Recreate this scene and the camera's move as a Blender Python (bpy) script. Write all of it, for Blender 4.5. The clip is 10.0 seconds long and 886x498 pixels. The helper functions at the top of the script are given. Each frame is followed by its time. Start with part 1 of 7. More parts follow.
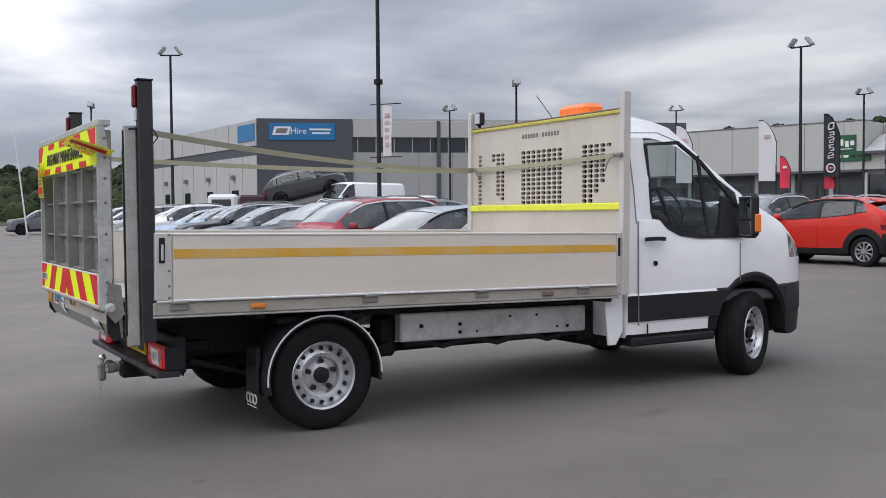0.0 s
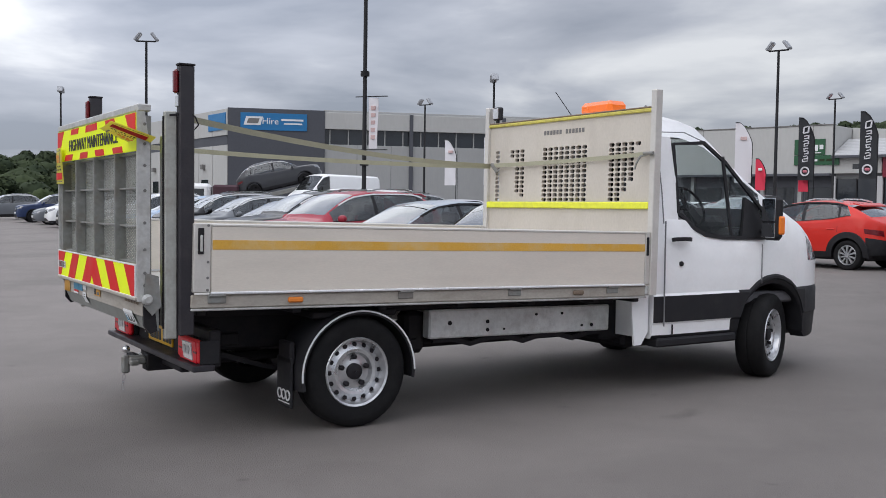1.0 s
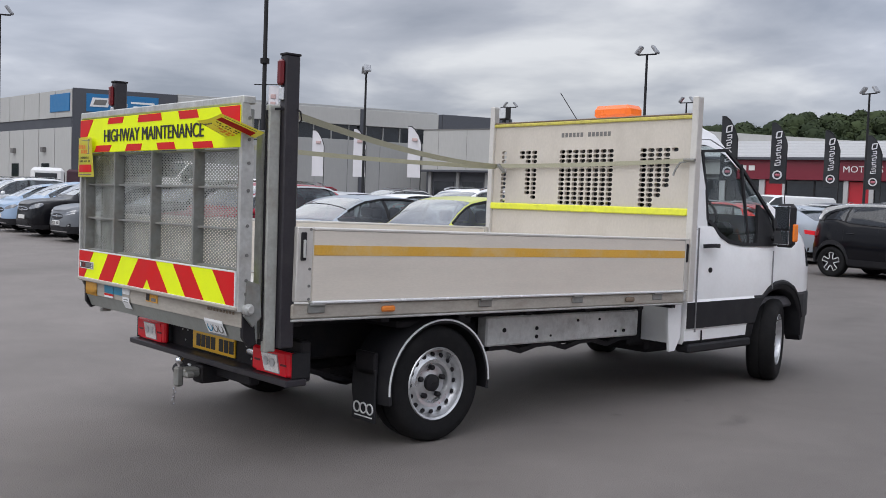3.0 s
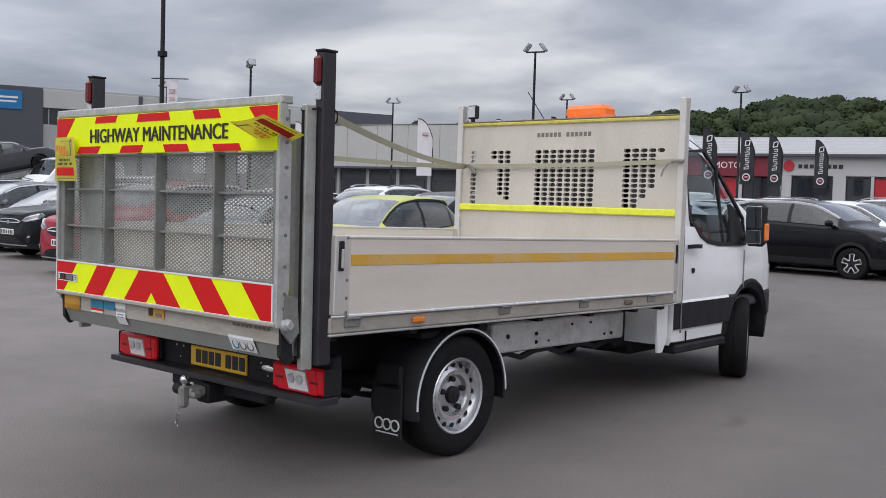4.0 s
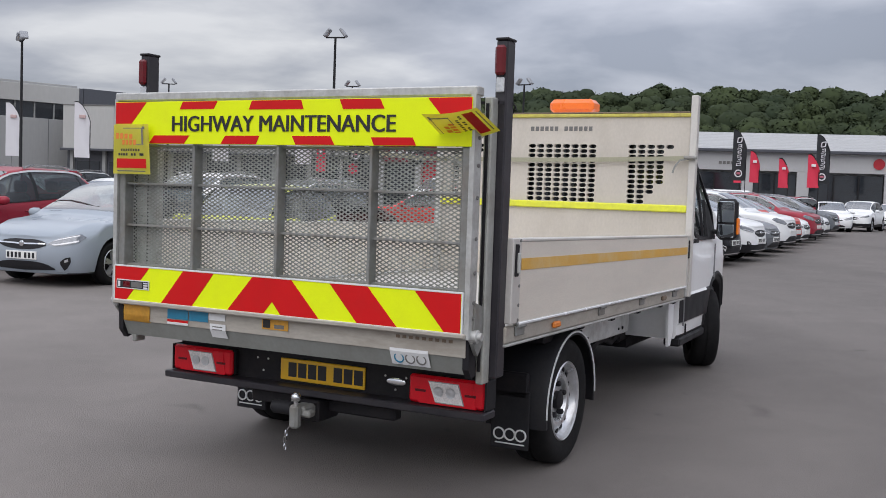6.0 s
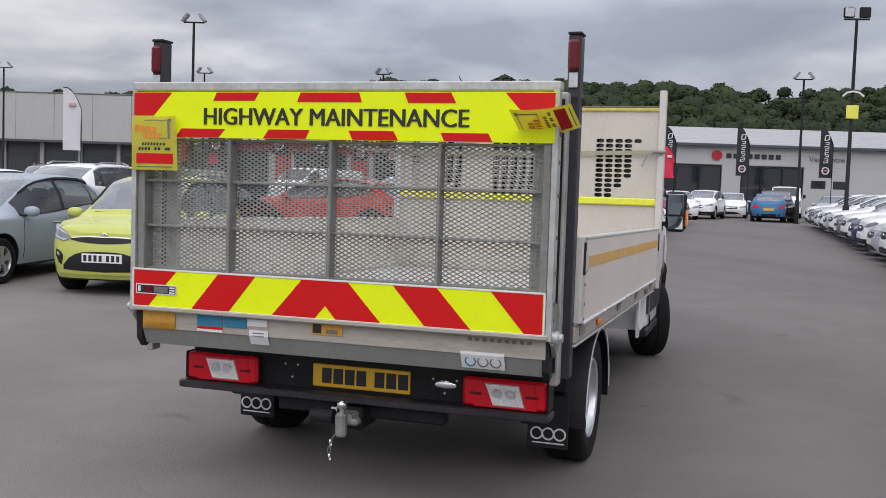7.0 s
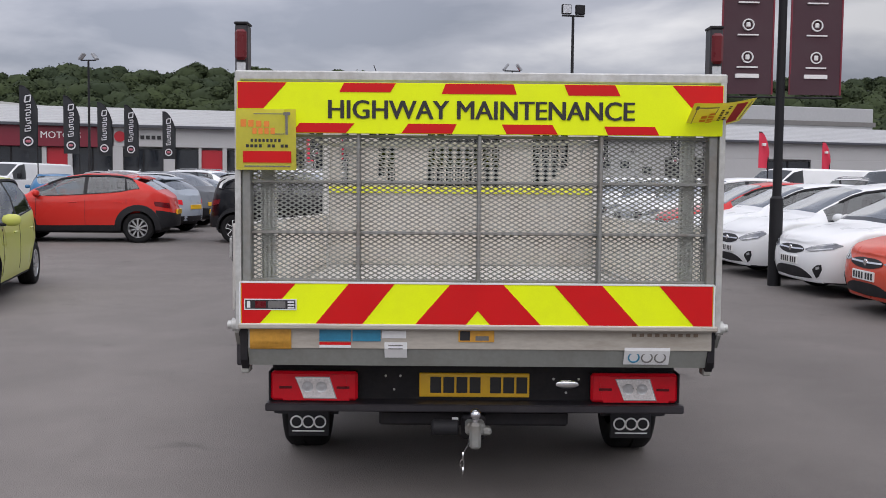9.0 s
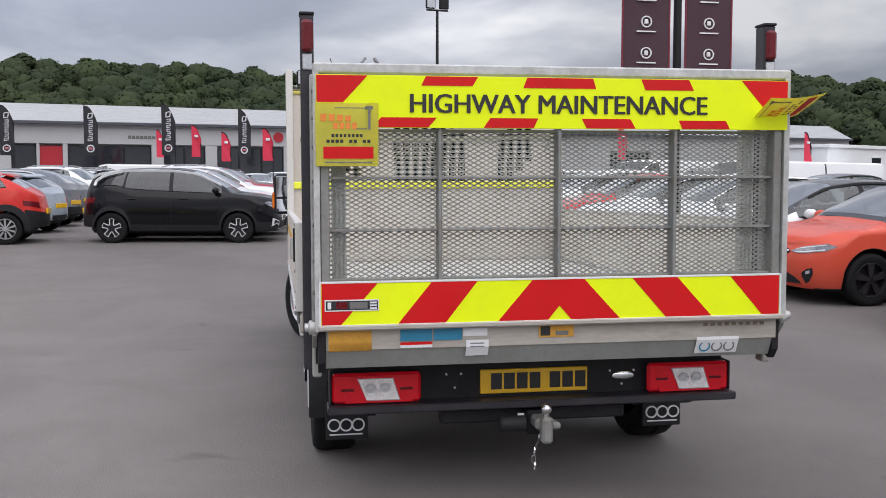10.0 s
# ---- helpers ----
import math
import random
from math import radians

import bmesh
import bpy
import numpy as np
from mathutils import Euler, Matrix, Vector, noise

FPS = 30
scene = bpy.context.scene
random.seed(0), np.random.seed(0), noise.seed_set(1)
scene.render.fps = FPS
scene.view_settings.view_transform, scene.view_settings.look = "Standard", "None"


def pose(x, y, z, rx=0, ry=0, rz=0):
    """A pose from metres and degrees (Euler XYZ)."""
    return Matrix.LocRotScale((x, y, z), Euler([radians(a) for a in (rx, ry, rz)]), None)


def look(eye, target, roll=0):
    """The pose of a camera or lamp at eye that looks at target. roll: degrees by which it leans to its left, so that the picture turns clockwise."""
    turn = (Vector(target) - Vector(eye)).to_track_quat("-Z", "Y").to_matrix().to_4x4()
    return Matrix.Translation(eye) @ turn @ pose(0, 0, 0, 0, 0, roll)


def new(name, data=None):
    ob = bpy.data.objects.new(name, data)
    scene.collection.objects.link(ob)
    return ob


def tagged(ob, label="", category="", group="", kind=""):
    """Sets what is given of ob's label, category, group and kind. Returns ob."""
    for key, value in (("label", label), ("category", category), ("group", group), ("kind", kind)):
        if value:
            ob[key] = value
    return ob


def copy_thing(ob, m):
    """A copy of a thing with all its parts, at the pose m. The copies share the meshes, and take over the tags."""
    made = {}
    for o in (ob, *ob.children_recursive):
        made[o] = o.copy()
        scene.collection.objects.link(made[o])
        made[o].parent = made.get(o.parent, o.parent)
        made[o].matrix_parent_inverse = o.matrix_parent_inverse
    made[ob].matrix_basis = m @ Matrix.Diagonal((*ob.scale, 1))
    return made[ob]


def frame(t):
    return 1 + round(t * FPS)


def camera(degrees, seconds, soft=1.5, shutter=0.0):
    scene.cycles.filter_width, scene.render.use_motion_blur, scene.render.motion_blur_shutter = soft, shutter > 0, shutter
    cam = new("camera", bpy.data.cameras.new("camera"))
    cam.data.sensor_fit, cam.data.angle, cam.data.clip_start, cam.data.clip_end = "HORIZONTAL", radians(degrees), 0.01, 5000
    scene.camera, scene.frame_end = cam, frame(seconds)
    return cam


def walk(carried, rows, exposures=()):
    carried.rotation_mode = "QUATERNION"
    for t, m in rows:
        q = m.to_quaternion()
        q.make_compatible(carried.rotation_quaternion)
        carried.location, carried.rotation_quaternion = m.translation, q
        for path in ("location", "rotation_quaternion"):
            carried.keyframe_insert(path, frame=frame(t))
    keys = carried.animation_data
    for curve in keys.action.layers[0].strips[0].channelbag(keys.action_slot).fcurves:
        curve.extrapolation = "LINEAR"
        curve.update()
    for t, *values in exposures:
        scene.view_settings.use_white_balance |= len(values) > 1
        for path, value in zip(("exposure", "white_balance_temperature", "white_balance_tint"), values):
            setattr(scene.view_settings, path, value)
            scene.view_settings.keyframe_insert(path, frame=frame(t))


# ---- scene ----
# ------------------------------------------------------------------ camera
cam = camera(48.1, 10.0, soft=0.9)
# where the truck stands on the lot; the walk is given from the truck's rear axle
TRUCK = pose(0.129, 0.052, 0.003, -0.186, -0.053, -1.579)
PATH = [
    (0, (-2.586, -6.952, 1.402), (-0.5607, -3.5058, 1.2561), -0.61),
    (0.5, (-2.769, -6.826, 1.408), (-0.7223, -3.3935, 1.2365), -0.40),
    (1, (-2.929, -6.608, 1.407), (-0.7835, -3.2367, 1.2390), 0.67),
    (1.5, (-3.161, -6.383, 1.413), (-0.8162, -3.1447, 1.3058), 1.57),
    (2, (-3.480, -6.148, 1.439), (-0.9855, -3.0235, 1.3050), 1.62),
    (2.5, (-3.733, -5.844, 1.424), (-1.1587, -2.7871, 1.2536), 2.14),
    (2.7, (-3.838, -5.716, 1.445), (-1.2452, -2.6757, 1.2723), 2.10),
    (3.8, (-4.343, -4.824, 1.472), (-1.3826, -2.1429, 1.2540), 1.51),
    (4, (-4.427, -4.680, 1.483), (-1.4030, -2.0683, 1.2897), 1.55),
    (4.5, (-4.659, -4.270, 1.483), (-1.5135, -1.8054, 1.3028), 1.46),
    (5, (-4.880, -3.846, 1.470), (-1.6214, -1.5338, 1.2710), 1.76),
    (5.5, (-5.081, -3.372, 1.475), (-1.6736, -1.2858, 1.2764), 2.04),
    (5.7, (-5.169, -3.166, 1.488), (-1.6942, -1.1946, 1.2798), 1.97),
    (7, (-5.535, -1.860, 1.497), (-1.7285, -0.6536, 1.2534), 1.78),
    (7.5, (-5.585, -1.353, 1.481), (-1.6993, -0.4407, 1.2185), 1.46),
    (8, (-5.653, -0.833, 1.478), (-1.7041, -0.2580, 1.2008), 1.01),
    (8.5, (-5.674, -0.317, 1.474), (-1.6946, -0.0486, 1.1709), 0.36),
    (9, (-5.637, 0.175, 1.490), (-1.6456, 0.1558, 1.2276), 0.48),
    (9.5, (-5.622, 0.690, 1.495), (-1.6472, 0.3446, 1.2105), 0.31),
    (10, (-5.494, 1.186, 1.493), (-1.5583, 0.5340, 1.2077), -0.13),
]
walk(cam, [(t, TRUCK @ look(eye, target, roll)) for t, eye, target, roll in PATH],
     exposures=[(0.0, 0.03, 6500, 10), (2.5, 0.05, 6510, 10), (4.0, 0.0, 6520, 10.5), (7.0, -0.02, 6580, 11.5), (7.5, -0.04, 6600, 12), (8.0, -0.09, 6620, 12.5), (8.5, -0.05, 6640, 13), (9.0, -0.06, 6640, 13), (9.5, 0.01, 6600, 12), (10.0, 0.14, 6580, 12)])

# ------------------------------------------------------------------ sky and sun
world = bpy.data.worlds.new("overcast")
scene.world = world
world.use_nodes = True
wn, wl = world.node_tree.nodes, world.node_tree.links
wn.clear()


def wnode(kind, **values):
    n = wn.new(kind)
    for k, v in values.items():
        n.inputs[k].default_value = v
    return n


SUN_EL, SUN_AZ = 50.0, -176.0           # degrees; azimuth from +x towards +y
coord = wn.new("ShaderNodeTexCoord")
sep = wn.new("ShaderNodeSeparateXYZ")
wl.new(coord.outputs["Generated"], sep.inputs[0])
up = wn.new("ShaderNodeMath")
up.operation = "MAXIMUM"
wl.new(sep.outputs["Z"], up.inputs[0])
up.inputs[1].default_value = 0.0
off = wn.new("ShaderNodeMath")
off.operation = "ADD"
wl.new(up.outputs[0], off.inputs[0])
off.inputs[1].default_value = 0.17
flat = wn.new("ShaderNodeVectorMath")
flat.operation = "DIVIDE"
wl.new(coord.outputs["Generated"], flat.inputs[0])
comb = wn.new("ShaderNodeCombineXYZ")
for i in range(3):
    wl.new(off.outputs[0], comb.inputs[i])
wl.new(comb.outputs[0], flat.inputs[1])
big = wnode("ShaderNodeTexNoise", Scale=1.05, Detail=6.0, Roughness=0.5, Distortion=0.25)
turned = wn.new("ShaderNodeVectorRotate")
turned.rotation_type = "Z_AXIS"
turned.inputs["Angle"].default_value = radians(25)
wl.new(flat.outputs[0], turned.inputs["Vector"])
wl.new(turned.outputs[0], big.inputs["Vector"])
ramp = wn.new("ShaderNodeValToRGB")
ramp.color_ramp.elements[0].position, ramp.color_ramp.elements[0].color = 0.36, (0.51, 0.56, 0.68, 1)
ramp.color_ramp.elements[1].position, ramp.color_ramp.elements[1].color = 0.68, (1.48, 1.51, 1.57, 1)
e = ramp.color_ramp.elements.new(0.52)
e.color = (0.83, 0.875, 1.0, 1)
wl.new(big.outputs["Fac"], ramp.inputs["Fac"])
# an overcast sky grows brighter towards the zenith
lift = wn.new("ShaderNodeMapRange")
wl.new(up.outputs[0], lift.inputs["Value"])
lift.inputs["From Min"].default_value, lift.inputs["From Max"].default_value = 0.0, 1.0
lift.inputs["To Min"].default_value, lift.inputs["To Max"].default_value = 0.47, 1.62
# thicker cloud on the side away from the light
side = wn.new("ShaderNodeVectorMath")
side.operation = "DOT_PRODUCT"
wl.new(coord.outputs["Generated"], side.inputs[0])
side.inputs[1].default_value = (math.cos(radians(-35)), math.sin(radians(-35)), 0)
thick = wn.new("ShaderNodeMapRange")
wl.new(side.outputs["Value"], thick.inputs["Value"])
thick.inputs["From Min"].default_value, thick.inputs["From Max"].default_value = -1.0, 1.0
thick.inputs["To Min"].default_value, thick.inputs["To Max"].default_value = 1.14, 0.90
both = wn.new("ShaderNodeMath")
both.operation = "MULTIPLY"
wl.new(lift.outputs[0], both.inputs[0])
wl.new(thick.outputs[0], both.inputs[1])
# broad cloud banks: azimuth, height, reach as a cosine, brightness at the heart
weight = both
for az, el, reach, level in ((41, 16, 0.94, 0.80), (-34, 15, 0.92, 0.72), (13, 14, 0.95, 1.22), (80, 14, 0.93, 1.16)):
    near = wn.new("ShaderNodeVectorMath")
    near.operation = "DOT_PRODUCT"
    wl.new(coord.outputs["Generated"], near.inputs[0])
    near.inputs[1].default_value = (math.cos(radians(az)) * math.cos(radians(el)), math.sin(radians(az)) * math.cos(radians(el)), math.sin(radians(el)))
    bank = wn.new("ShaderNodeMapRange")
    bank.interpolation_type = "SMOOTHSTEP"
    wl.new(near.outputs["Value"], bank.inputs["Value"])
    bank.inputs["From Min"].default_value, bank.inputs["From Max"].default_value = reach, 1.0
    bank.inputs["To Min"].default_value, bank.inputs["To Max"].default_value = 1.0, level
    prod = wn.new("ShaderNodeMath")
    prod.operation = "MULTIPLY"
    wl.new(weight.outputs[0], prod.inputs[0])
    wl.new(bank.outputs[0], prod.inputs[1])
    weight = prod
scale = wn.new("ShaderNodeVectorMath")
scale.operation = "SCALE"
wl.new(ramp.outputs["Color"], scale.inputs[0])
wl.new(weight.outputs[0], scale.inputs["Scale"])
sky = wn.new("ShaderNodeTexSky")
sky.sky_type = "NISHITA"
sky.sun_disc = False
sky.sun_elevation, sky.sun_rotation = radians(SUN_EL), radians(90 - SUN_AZ)
skys = wn.new("ShaderNodeVectorMath")
skys.operation = "SCALE"
skys.inputs["Scale"].default_value = 0.09
wl.new(sky.outputs[0], skys.inputs[0])
mix = wn.new("ShaderNodeMix")
mix.data_type = "RGBA"
mix.inputs[0].default_value = 0.90
wl.new(skys.outputs[0], mix.inputs[6])
wl.new(scale.outputs[0], mix.inputs[7])
bg = wn.new("ShaderNodeBackground")
wl.new(mix.outputs[2], bg.inputs["Color"])
bg.inputs["Strength"].default_value = 1.0
wout = wn.new("ShaderNodeOutputWorld")
wl.new(bg.outputs[0], wout.inputs[0])

sun_data = bpy.data.lights.new("sun", "SUN")
sun_data.energy, sun_data.angle, sun_data.color = 1.5, radians(75), (1.0, 0.965, 0.92)
sun = new("sun", sun_data)
_d = Vector((math.cos(radians(SUN_AZ)) * math.cos(radians(SUN_EL)), math.sin(radians(SUN_AZ)) * math.cos(radians(SUN_EL)), math.sin(radians(SUN_EL))))
sun.matrix_world = look(_d * 60, (0, 0, 0))


# ------------------------------------------------------------------ materials
def surface(name, color, rough=0.5, metal=0.0, vary=0.12, size=3.0, fine=60.0, bump=0.0, dirt=None, dirt_amount=0.0,
            coat=0.0, spec=0.5, rand=0.0, tint=False, stretch=(1, 1, 1), bump_dist=0.004):
    """A painted, metal, rubber or stone surface with variation at two sizes, dirt and fine relief."""
    m = bpy.data.materials.new(name)
    m.use_nodes = True
    n, l = m.node_tree.nodes, m.node_tree.links
    b = n["Principled BSDF"]
    b.inputs["Metallic"].default_value = metal
    b.inputs["Specular IOR Level"].default_value = spec
    if coat:
        b.inputs["Coat Weight"].default_value, b.inputs["Coat Roughness"].default_value = coat, 0.06
    tc = n.new("ShaderNodeTexCoord")
    mp = n.new("ShaderNodeMapping")
    mp.inputs["Scale"].default_value = stretch
    l.new(tc.outputs["Object"], mp.inputs[0])
    n1, n2 = n.new("ShaderNodeTexNoise"), n.new("ShaderNodeTexNoise")
    for q, s, d in ((n1, size, 5.0), (n2, fine, 3.0)):
        q.inputs["Scale"].default_value, q.inputs["Detail"].default_value = s, d
        l.new(mp.outputs[0], q.inputs["Vector"])
    both = n.new("ShaderNodeMath")
    both.operation = "ADD"
    l.new(n1.outputs["Fac"], both.inputs[0])
    l.new(n2.outputs["Fac"], both.inputs[1])
    mr = n.new("ShaderNodeMapRange")
    l.new(both.outputs[0], mr.inputs["Value"])
    mr.inputs["From Min"].default_value, mr.inputs["From Max"].default_value = 0.6, 1.4
    mr.inputs["To Min"].default_value, mr.inputs["To Max"].default_value = 1 - vary, 1 + vary
    sc = n.new("ShaderNodeVectorMath")
    sc.operation = "SCALE"
    if tint:
        oi = n.new("ShaderNodeObjectInfo")
        l.new(oi.outputs["Color"], sc.inputs[0])
    else:
        sc.inputs[0].default_value = color
    if rand:
        oi = n.new("ShaderNodeObjectInfo")
        rr = n.new("ShaderNodeMapRange")
        l.new(oi.outputs["Random"], rr.inputs["Value"])
        rr.inputs["To Min"].default_value, rr.inputs["To Max"].default_value = 1 - rand, 1 + rand
        mu = n.new("ShaderNodeMath")
        mu.operation = "MULTIPLY"
        l.new(mr.outputs[0], mu.inputs[0])
        l.new(rr.outputs[0], mu.inputs[1])
        l.new(mu.outputs[0], sc.inputs["Scale"])
    else:
        l.new(mr.outputs[0], sc.inputs["Scale"])
    last = sc.outputs[0]
    if dirt is not None:
        n3 = n.new("ShaderNodeTexNoise")
        n3.inputs["Scale"].default_value, n3.inputs["Detail"].default_value, n3.inputs["Roughness"].default_value = size * 1.7, 8.0, 0.65
        l.new(mp.outputs[0], n3.inputs["Vector"])
        dr = n.new("ShaderNodeMapRange")
        l.new(n3.outputs["Fac"], dr.inputs["Value"])
        dr.inputs["From Min"].default_value, dr.inputs["From Max"].default_value = 0.45, 0.75
        dr.inputs["To Min"].default_value, dr.inputs["To Max"].default_value = 0.0, dirt_amount
        mx = n.new("ShaderNodeMix")
        mx.data_type = "RGBA"
        l.new(dr.outputs[0], mx.inputs[0])
        l.new(last, mx.inputs[6])
        mx.inputs[7].default_value = (*dirt, 1)
        last = mx.outputs[2]
    l.new(last, b.inputs["Base Color"])
    rm = n.new("ShaderNodeMapRange")
    l.new(n1.outputs["Fac"], rm.inputs["Value"])
    rm.inputs["From Min"].default_value, rm.inputs["From Max"].default_value = 0.3, 0.7
    rm.inputs["To Min"].default_value, rm.inputs["To Max"].default_value = max(0.02, rough * 0.85), min(1.0, rough * 1.15)
    l.new(rm.outputs[0], b.inputs["Roughness"])
    if bump:
        bp = n.new("ShaderNodeBump")
        bp.inputs["Strength"].default_value, bp.inputs["Distance"].default_value = bump, bump_dist
        l.new(n2.outputs["Fac"], bp.inputs["Height"])
        l.new(bp.outputs[0], b.inputs["Normal"])
    return m


def glass(name, color=(0.75, 0.8, 0.8), alpha=0.35, rough=0.03):
    """Tinted pane: part clear, with a glossy face."""
    m = bpy.data.materials.new(name)
    m.use_nodes = True
    n, l = m.node_tree.nodes, m.node_tree.links
    n.clear()
    gl, tr = n.new("ShaderNodeBsdfGlossy"), n.new("ShaderNodeBsdfTransparent")
    gl.inputs["Roughness"].default_value = rough
    gl.inputs["Color"].default_value = (0.95, 0.97, 1, 1)
    tr.inputs["Color"].default_value = (*color, 1)
    lw = n.new("ShaderNodeLayerWeight")
    lw.inputs["Blend"].default_value = 0.5
    fr = n.new("ShaderNodeMath")
    fr.operation = "POWER"
    l.new(lw.outputs["Facing"], fr.inputs[0])
    fr.inputs[1].default_value = 5.0
    add = n.new("ShaderNodeMath")
    add.operation = "ADD"
    add.inputs[1].default_value = alpha
    add.use_clamp = True
    l.new(fr.outputs[0], add.inputs[0])
    mixs = n.new("ShaderNodeMixShader")
    l.new(add.outputs[0], mixs.inputs[0])
    l.new(tr.outputs[0], mixs.inputs[1])
    l.new(gl.outputs[0], mixs.inputs[2])
    out = n.new("ShaderNodeOutputMaterial")
    l.new(mixs.outputs[0], out.inputs[0])
    return m


# stains, and the truck's shade painted broad at its right rear: place, turn, half length, half width, darkness,
# softness
STAINS_AND_SHADE = [(2.25, -1.75, 15, 0.20, 0.10, 0.72, 0.3), (0.05, 1.6, 80, 0.22, 0.06, 0.72, 0.3), (-2.1, -1.3, 65, 2.8, 1.5, 0.60, 0.0), (6.5, -2.6, 5, 0.35, 0.12, 0.85, 0.2), (-2.4, 0.6, 30, 0.5, 0.3, 0.88, 0.0),
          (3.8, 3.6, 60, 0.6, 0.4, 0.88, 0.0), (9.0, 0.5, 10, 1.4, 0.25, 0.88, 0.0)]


def asphalt():
    m = bpy.data.materials.new("asphalt")
    m.use_nodes = True
    n, l = m.node_tree.nodes, m.node_tree.links
    b = n["Principled BSDF"]
    tc = n.new("ShaderNodeTexCoord")

    def noi(s, d=6.0, r=0.6, dist=0.0):
        q = n.new("ShaderNodeTexNoise")
        q.inputs["Scale"].default_value, q.inputs["Detail"].default_value = s, d
        q.inputs["Roughness"].default_value, q.inputs["Distortion"].default_value = r, dist
        l.new(tc.outputs["Object"], q.inputs["Vector"])
        return q

    def mapped(src, a, bb, c, d):
        q = n.new("ShaderNodeMapRange")
        l.new(src, q.inputs["Value"])
        for k, v in zip(("From Min", "From Max", "To Min", "To Max"), (a, bb, c, d)):
            q.inputs[k].default_value = v
        return q.outputs[0]

    def mul(p, q):
        r = n.new("ShaderNodeMath")
        r.operation = "MULTIPLY"
        l.new(p, r.inputs[0])
        l.new(q, r.inputs[1])
        return r.outputs[0]

    wide = mapped(noi(0.16, 5).outputs["Fac"], 0.3, 0.7, 0.95, 1.06)
    patch = mapped(noi(1.1, 7, 0.65, 0.6).outputs["Fac"], 0.3, 0.7, 0.88, 1.09)
    spots = mapped(noi(3.3, 3, 0.5).outputs["Fac"], 0.69, 0.76, 1.0, 0.66)
    grain = mapped(noi(230.0, 2).outputs["Fac"], 0.3, 0.7, 0.72, 1.28)
    v = n.new("ShaderNodeTexVoronoi")
    v.inputs["Scale"].default_value = 140.0
    l.new(tc.outputs["Object"], v.inputs["Vector"])
    stones = mapped(v.outputs["Distance"], 0.0, 0.6, 1.18, 0.86)
    # tyre marks: long faint bands
    wv = n.new("ShaderNodeTexWave")
    wv.inputs["Scale"].default_value, wv.inputs["Distortion"].default_value = 0.05, 5.0
    wv.inputs["Detail"].default_value, wv.inputs["Detail Scale"].default_value = 3.0, 0.7
    mp = n.new("ShaderNodeMapping")
    mp.inputs["Rotation"].default_value = (0, 0, radians(62))
    l.new(tc.outputs["Object"], mp.inputs[0])
    l.new(mp.outputs[0], wv.inputs["Vector"])
    tyre = mapped(wv.outputs["Fac"], 0.80, 1.0, 1.0, 0.88)
    # brighter light on the ground, painted in past a ragged line beyond the truck
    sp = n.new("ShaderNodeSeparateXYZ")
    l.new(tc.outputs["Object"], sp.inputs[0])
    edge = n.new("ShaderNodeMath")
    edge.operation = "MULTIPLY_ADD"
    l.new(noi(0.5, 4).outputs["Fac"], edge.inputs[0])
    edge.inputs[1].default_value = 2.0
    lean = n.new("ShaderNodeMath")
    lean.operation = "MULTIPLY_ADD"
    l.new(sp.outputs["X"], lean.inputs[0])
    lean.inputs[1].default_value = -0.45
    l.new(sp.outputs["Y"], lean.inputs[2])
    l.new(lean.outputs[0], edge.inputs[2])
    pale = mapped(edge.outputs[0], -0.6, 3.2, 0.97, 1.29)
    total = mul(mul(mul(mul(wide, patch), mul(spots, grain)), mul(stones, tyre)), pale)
    # oil stains, a sweep of tyre dirt, and the truck's shade darkened into the colour
    wob = n.new("ShaderNodeVectorMath")
    wob.operation = "MULTIPLY_ADD"
    l.new(noi(2.6, 4).outputs["Color"], wob.inputs[0])
    wob.inputs[1].default_value = (0.5, 0.5, 0)
    l.new(tc.outputs["Object"], wob.inputs[2])
    for cx, cy, turn, rx, ry, dark, soft in STAINS_AND_SHADE:
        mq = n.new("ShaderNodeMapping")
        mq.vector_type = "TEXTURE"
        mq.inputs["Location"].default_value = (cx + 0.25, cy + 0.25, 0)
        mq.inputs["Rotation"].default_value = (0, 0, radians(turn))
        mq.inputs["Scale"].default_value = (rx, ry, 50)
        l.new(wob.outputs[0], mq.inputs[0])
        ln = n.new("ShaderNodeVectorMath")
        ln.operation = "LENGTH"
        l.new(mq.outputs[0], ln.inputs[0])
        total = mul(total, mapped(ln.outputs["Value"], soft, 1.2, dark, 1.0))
    sc = n.new("ShaderNodeVectorMath")
    sc.operation = "SCALE"
    sc.inputs[0].default_value = (0.166, 0.150, 0.141)
    l.new(total, sc.inputs["Scale"])
    l.new(sc.outputs[0], b.inputs["Base Color"])
    b.inputs["Roughness"].default_value = 0.82
    b.inputs["Specular IOR Level"].default_value = 0.35
    bp = n.new("ShaderNodeBump")
    bp.inputs["Strength"].default_value, bp.inputs["Distance"].default_value = 0.5, 0.004
    l.new(v.outputs["Distance"], bp.inputs["Height"])
    l.new(bp.outputs[0], b.inputs["Normal"])
    return m


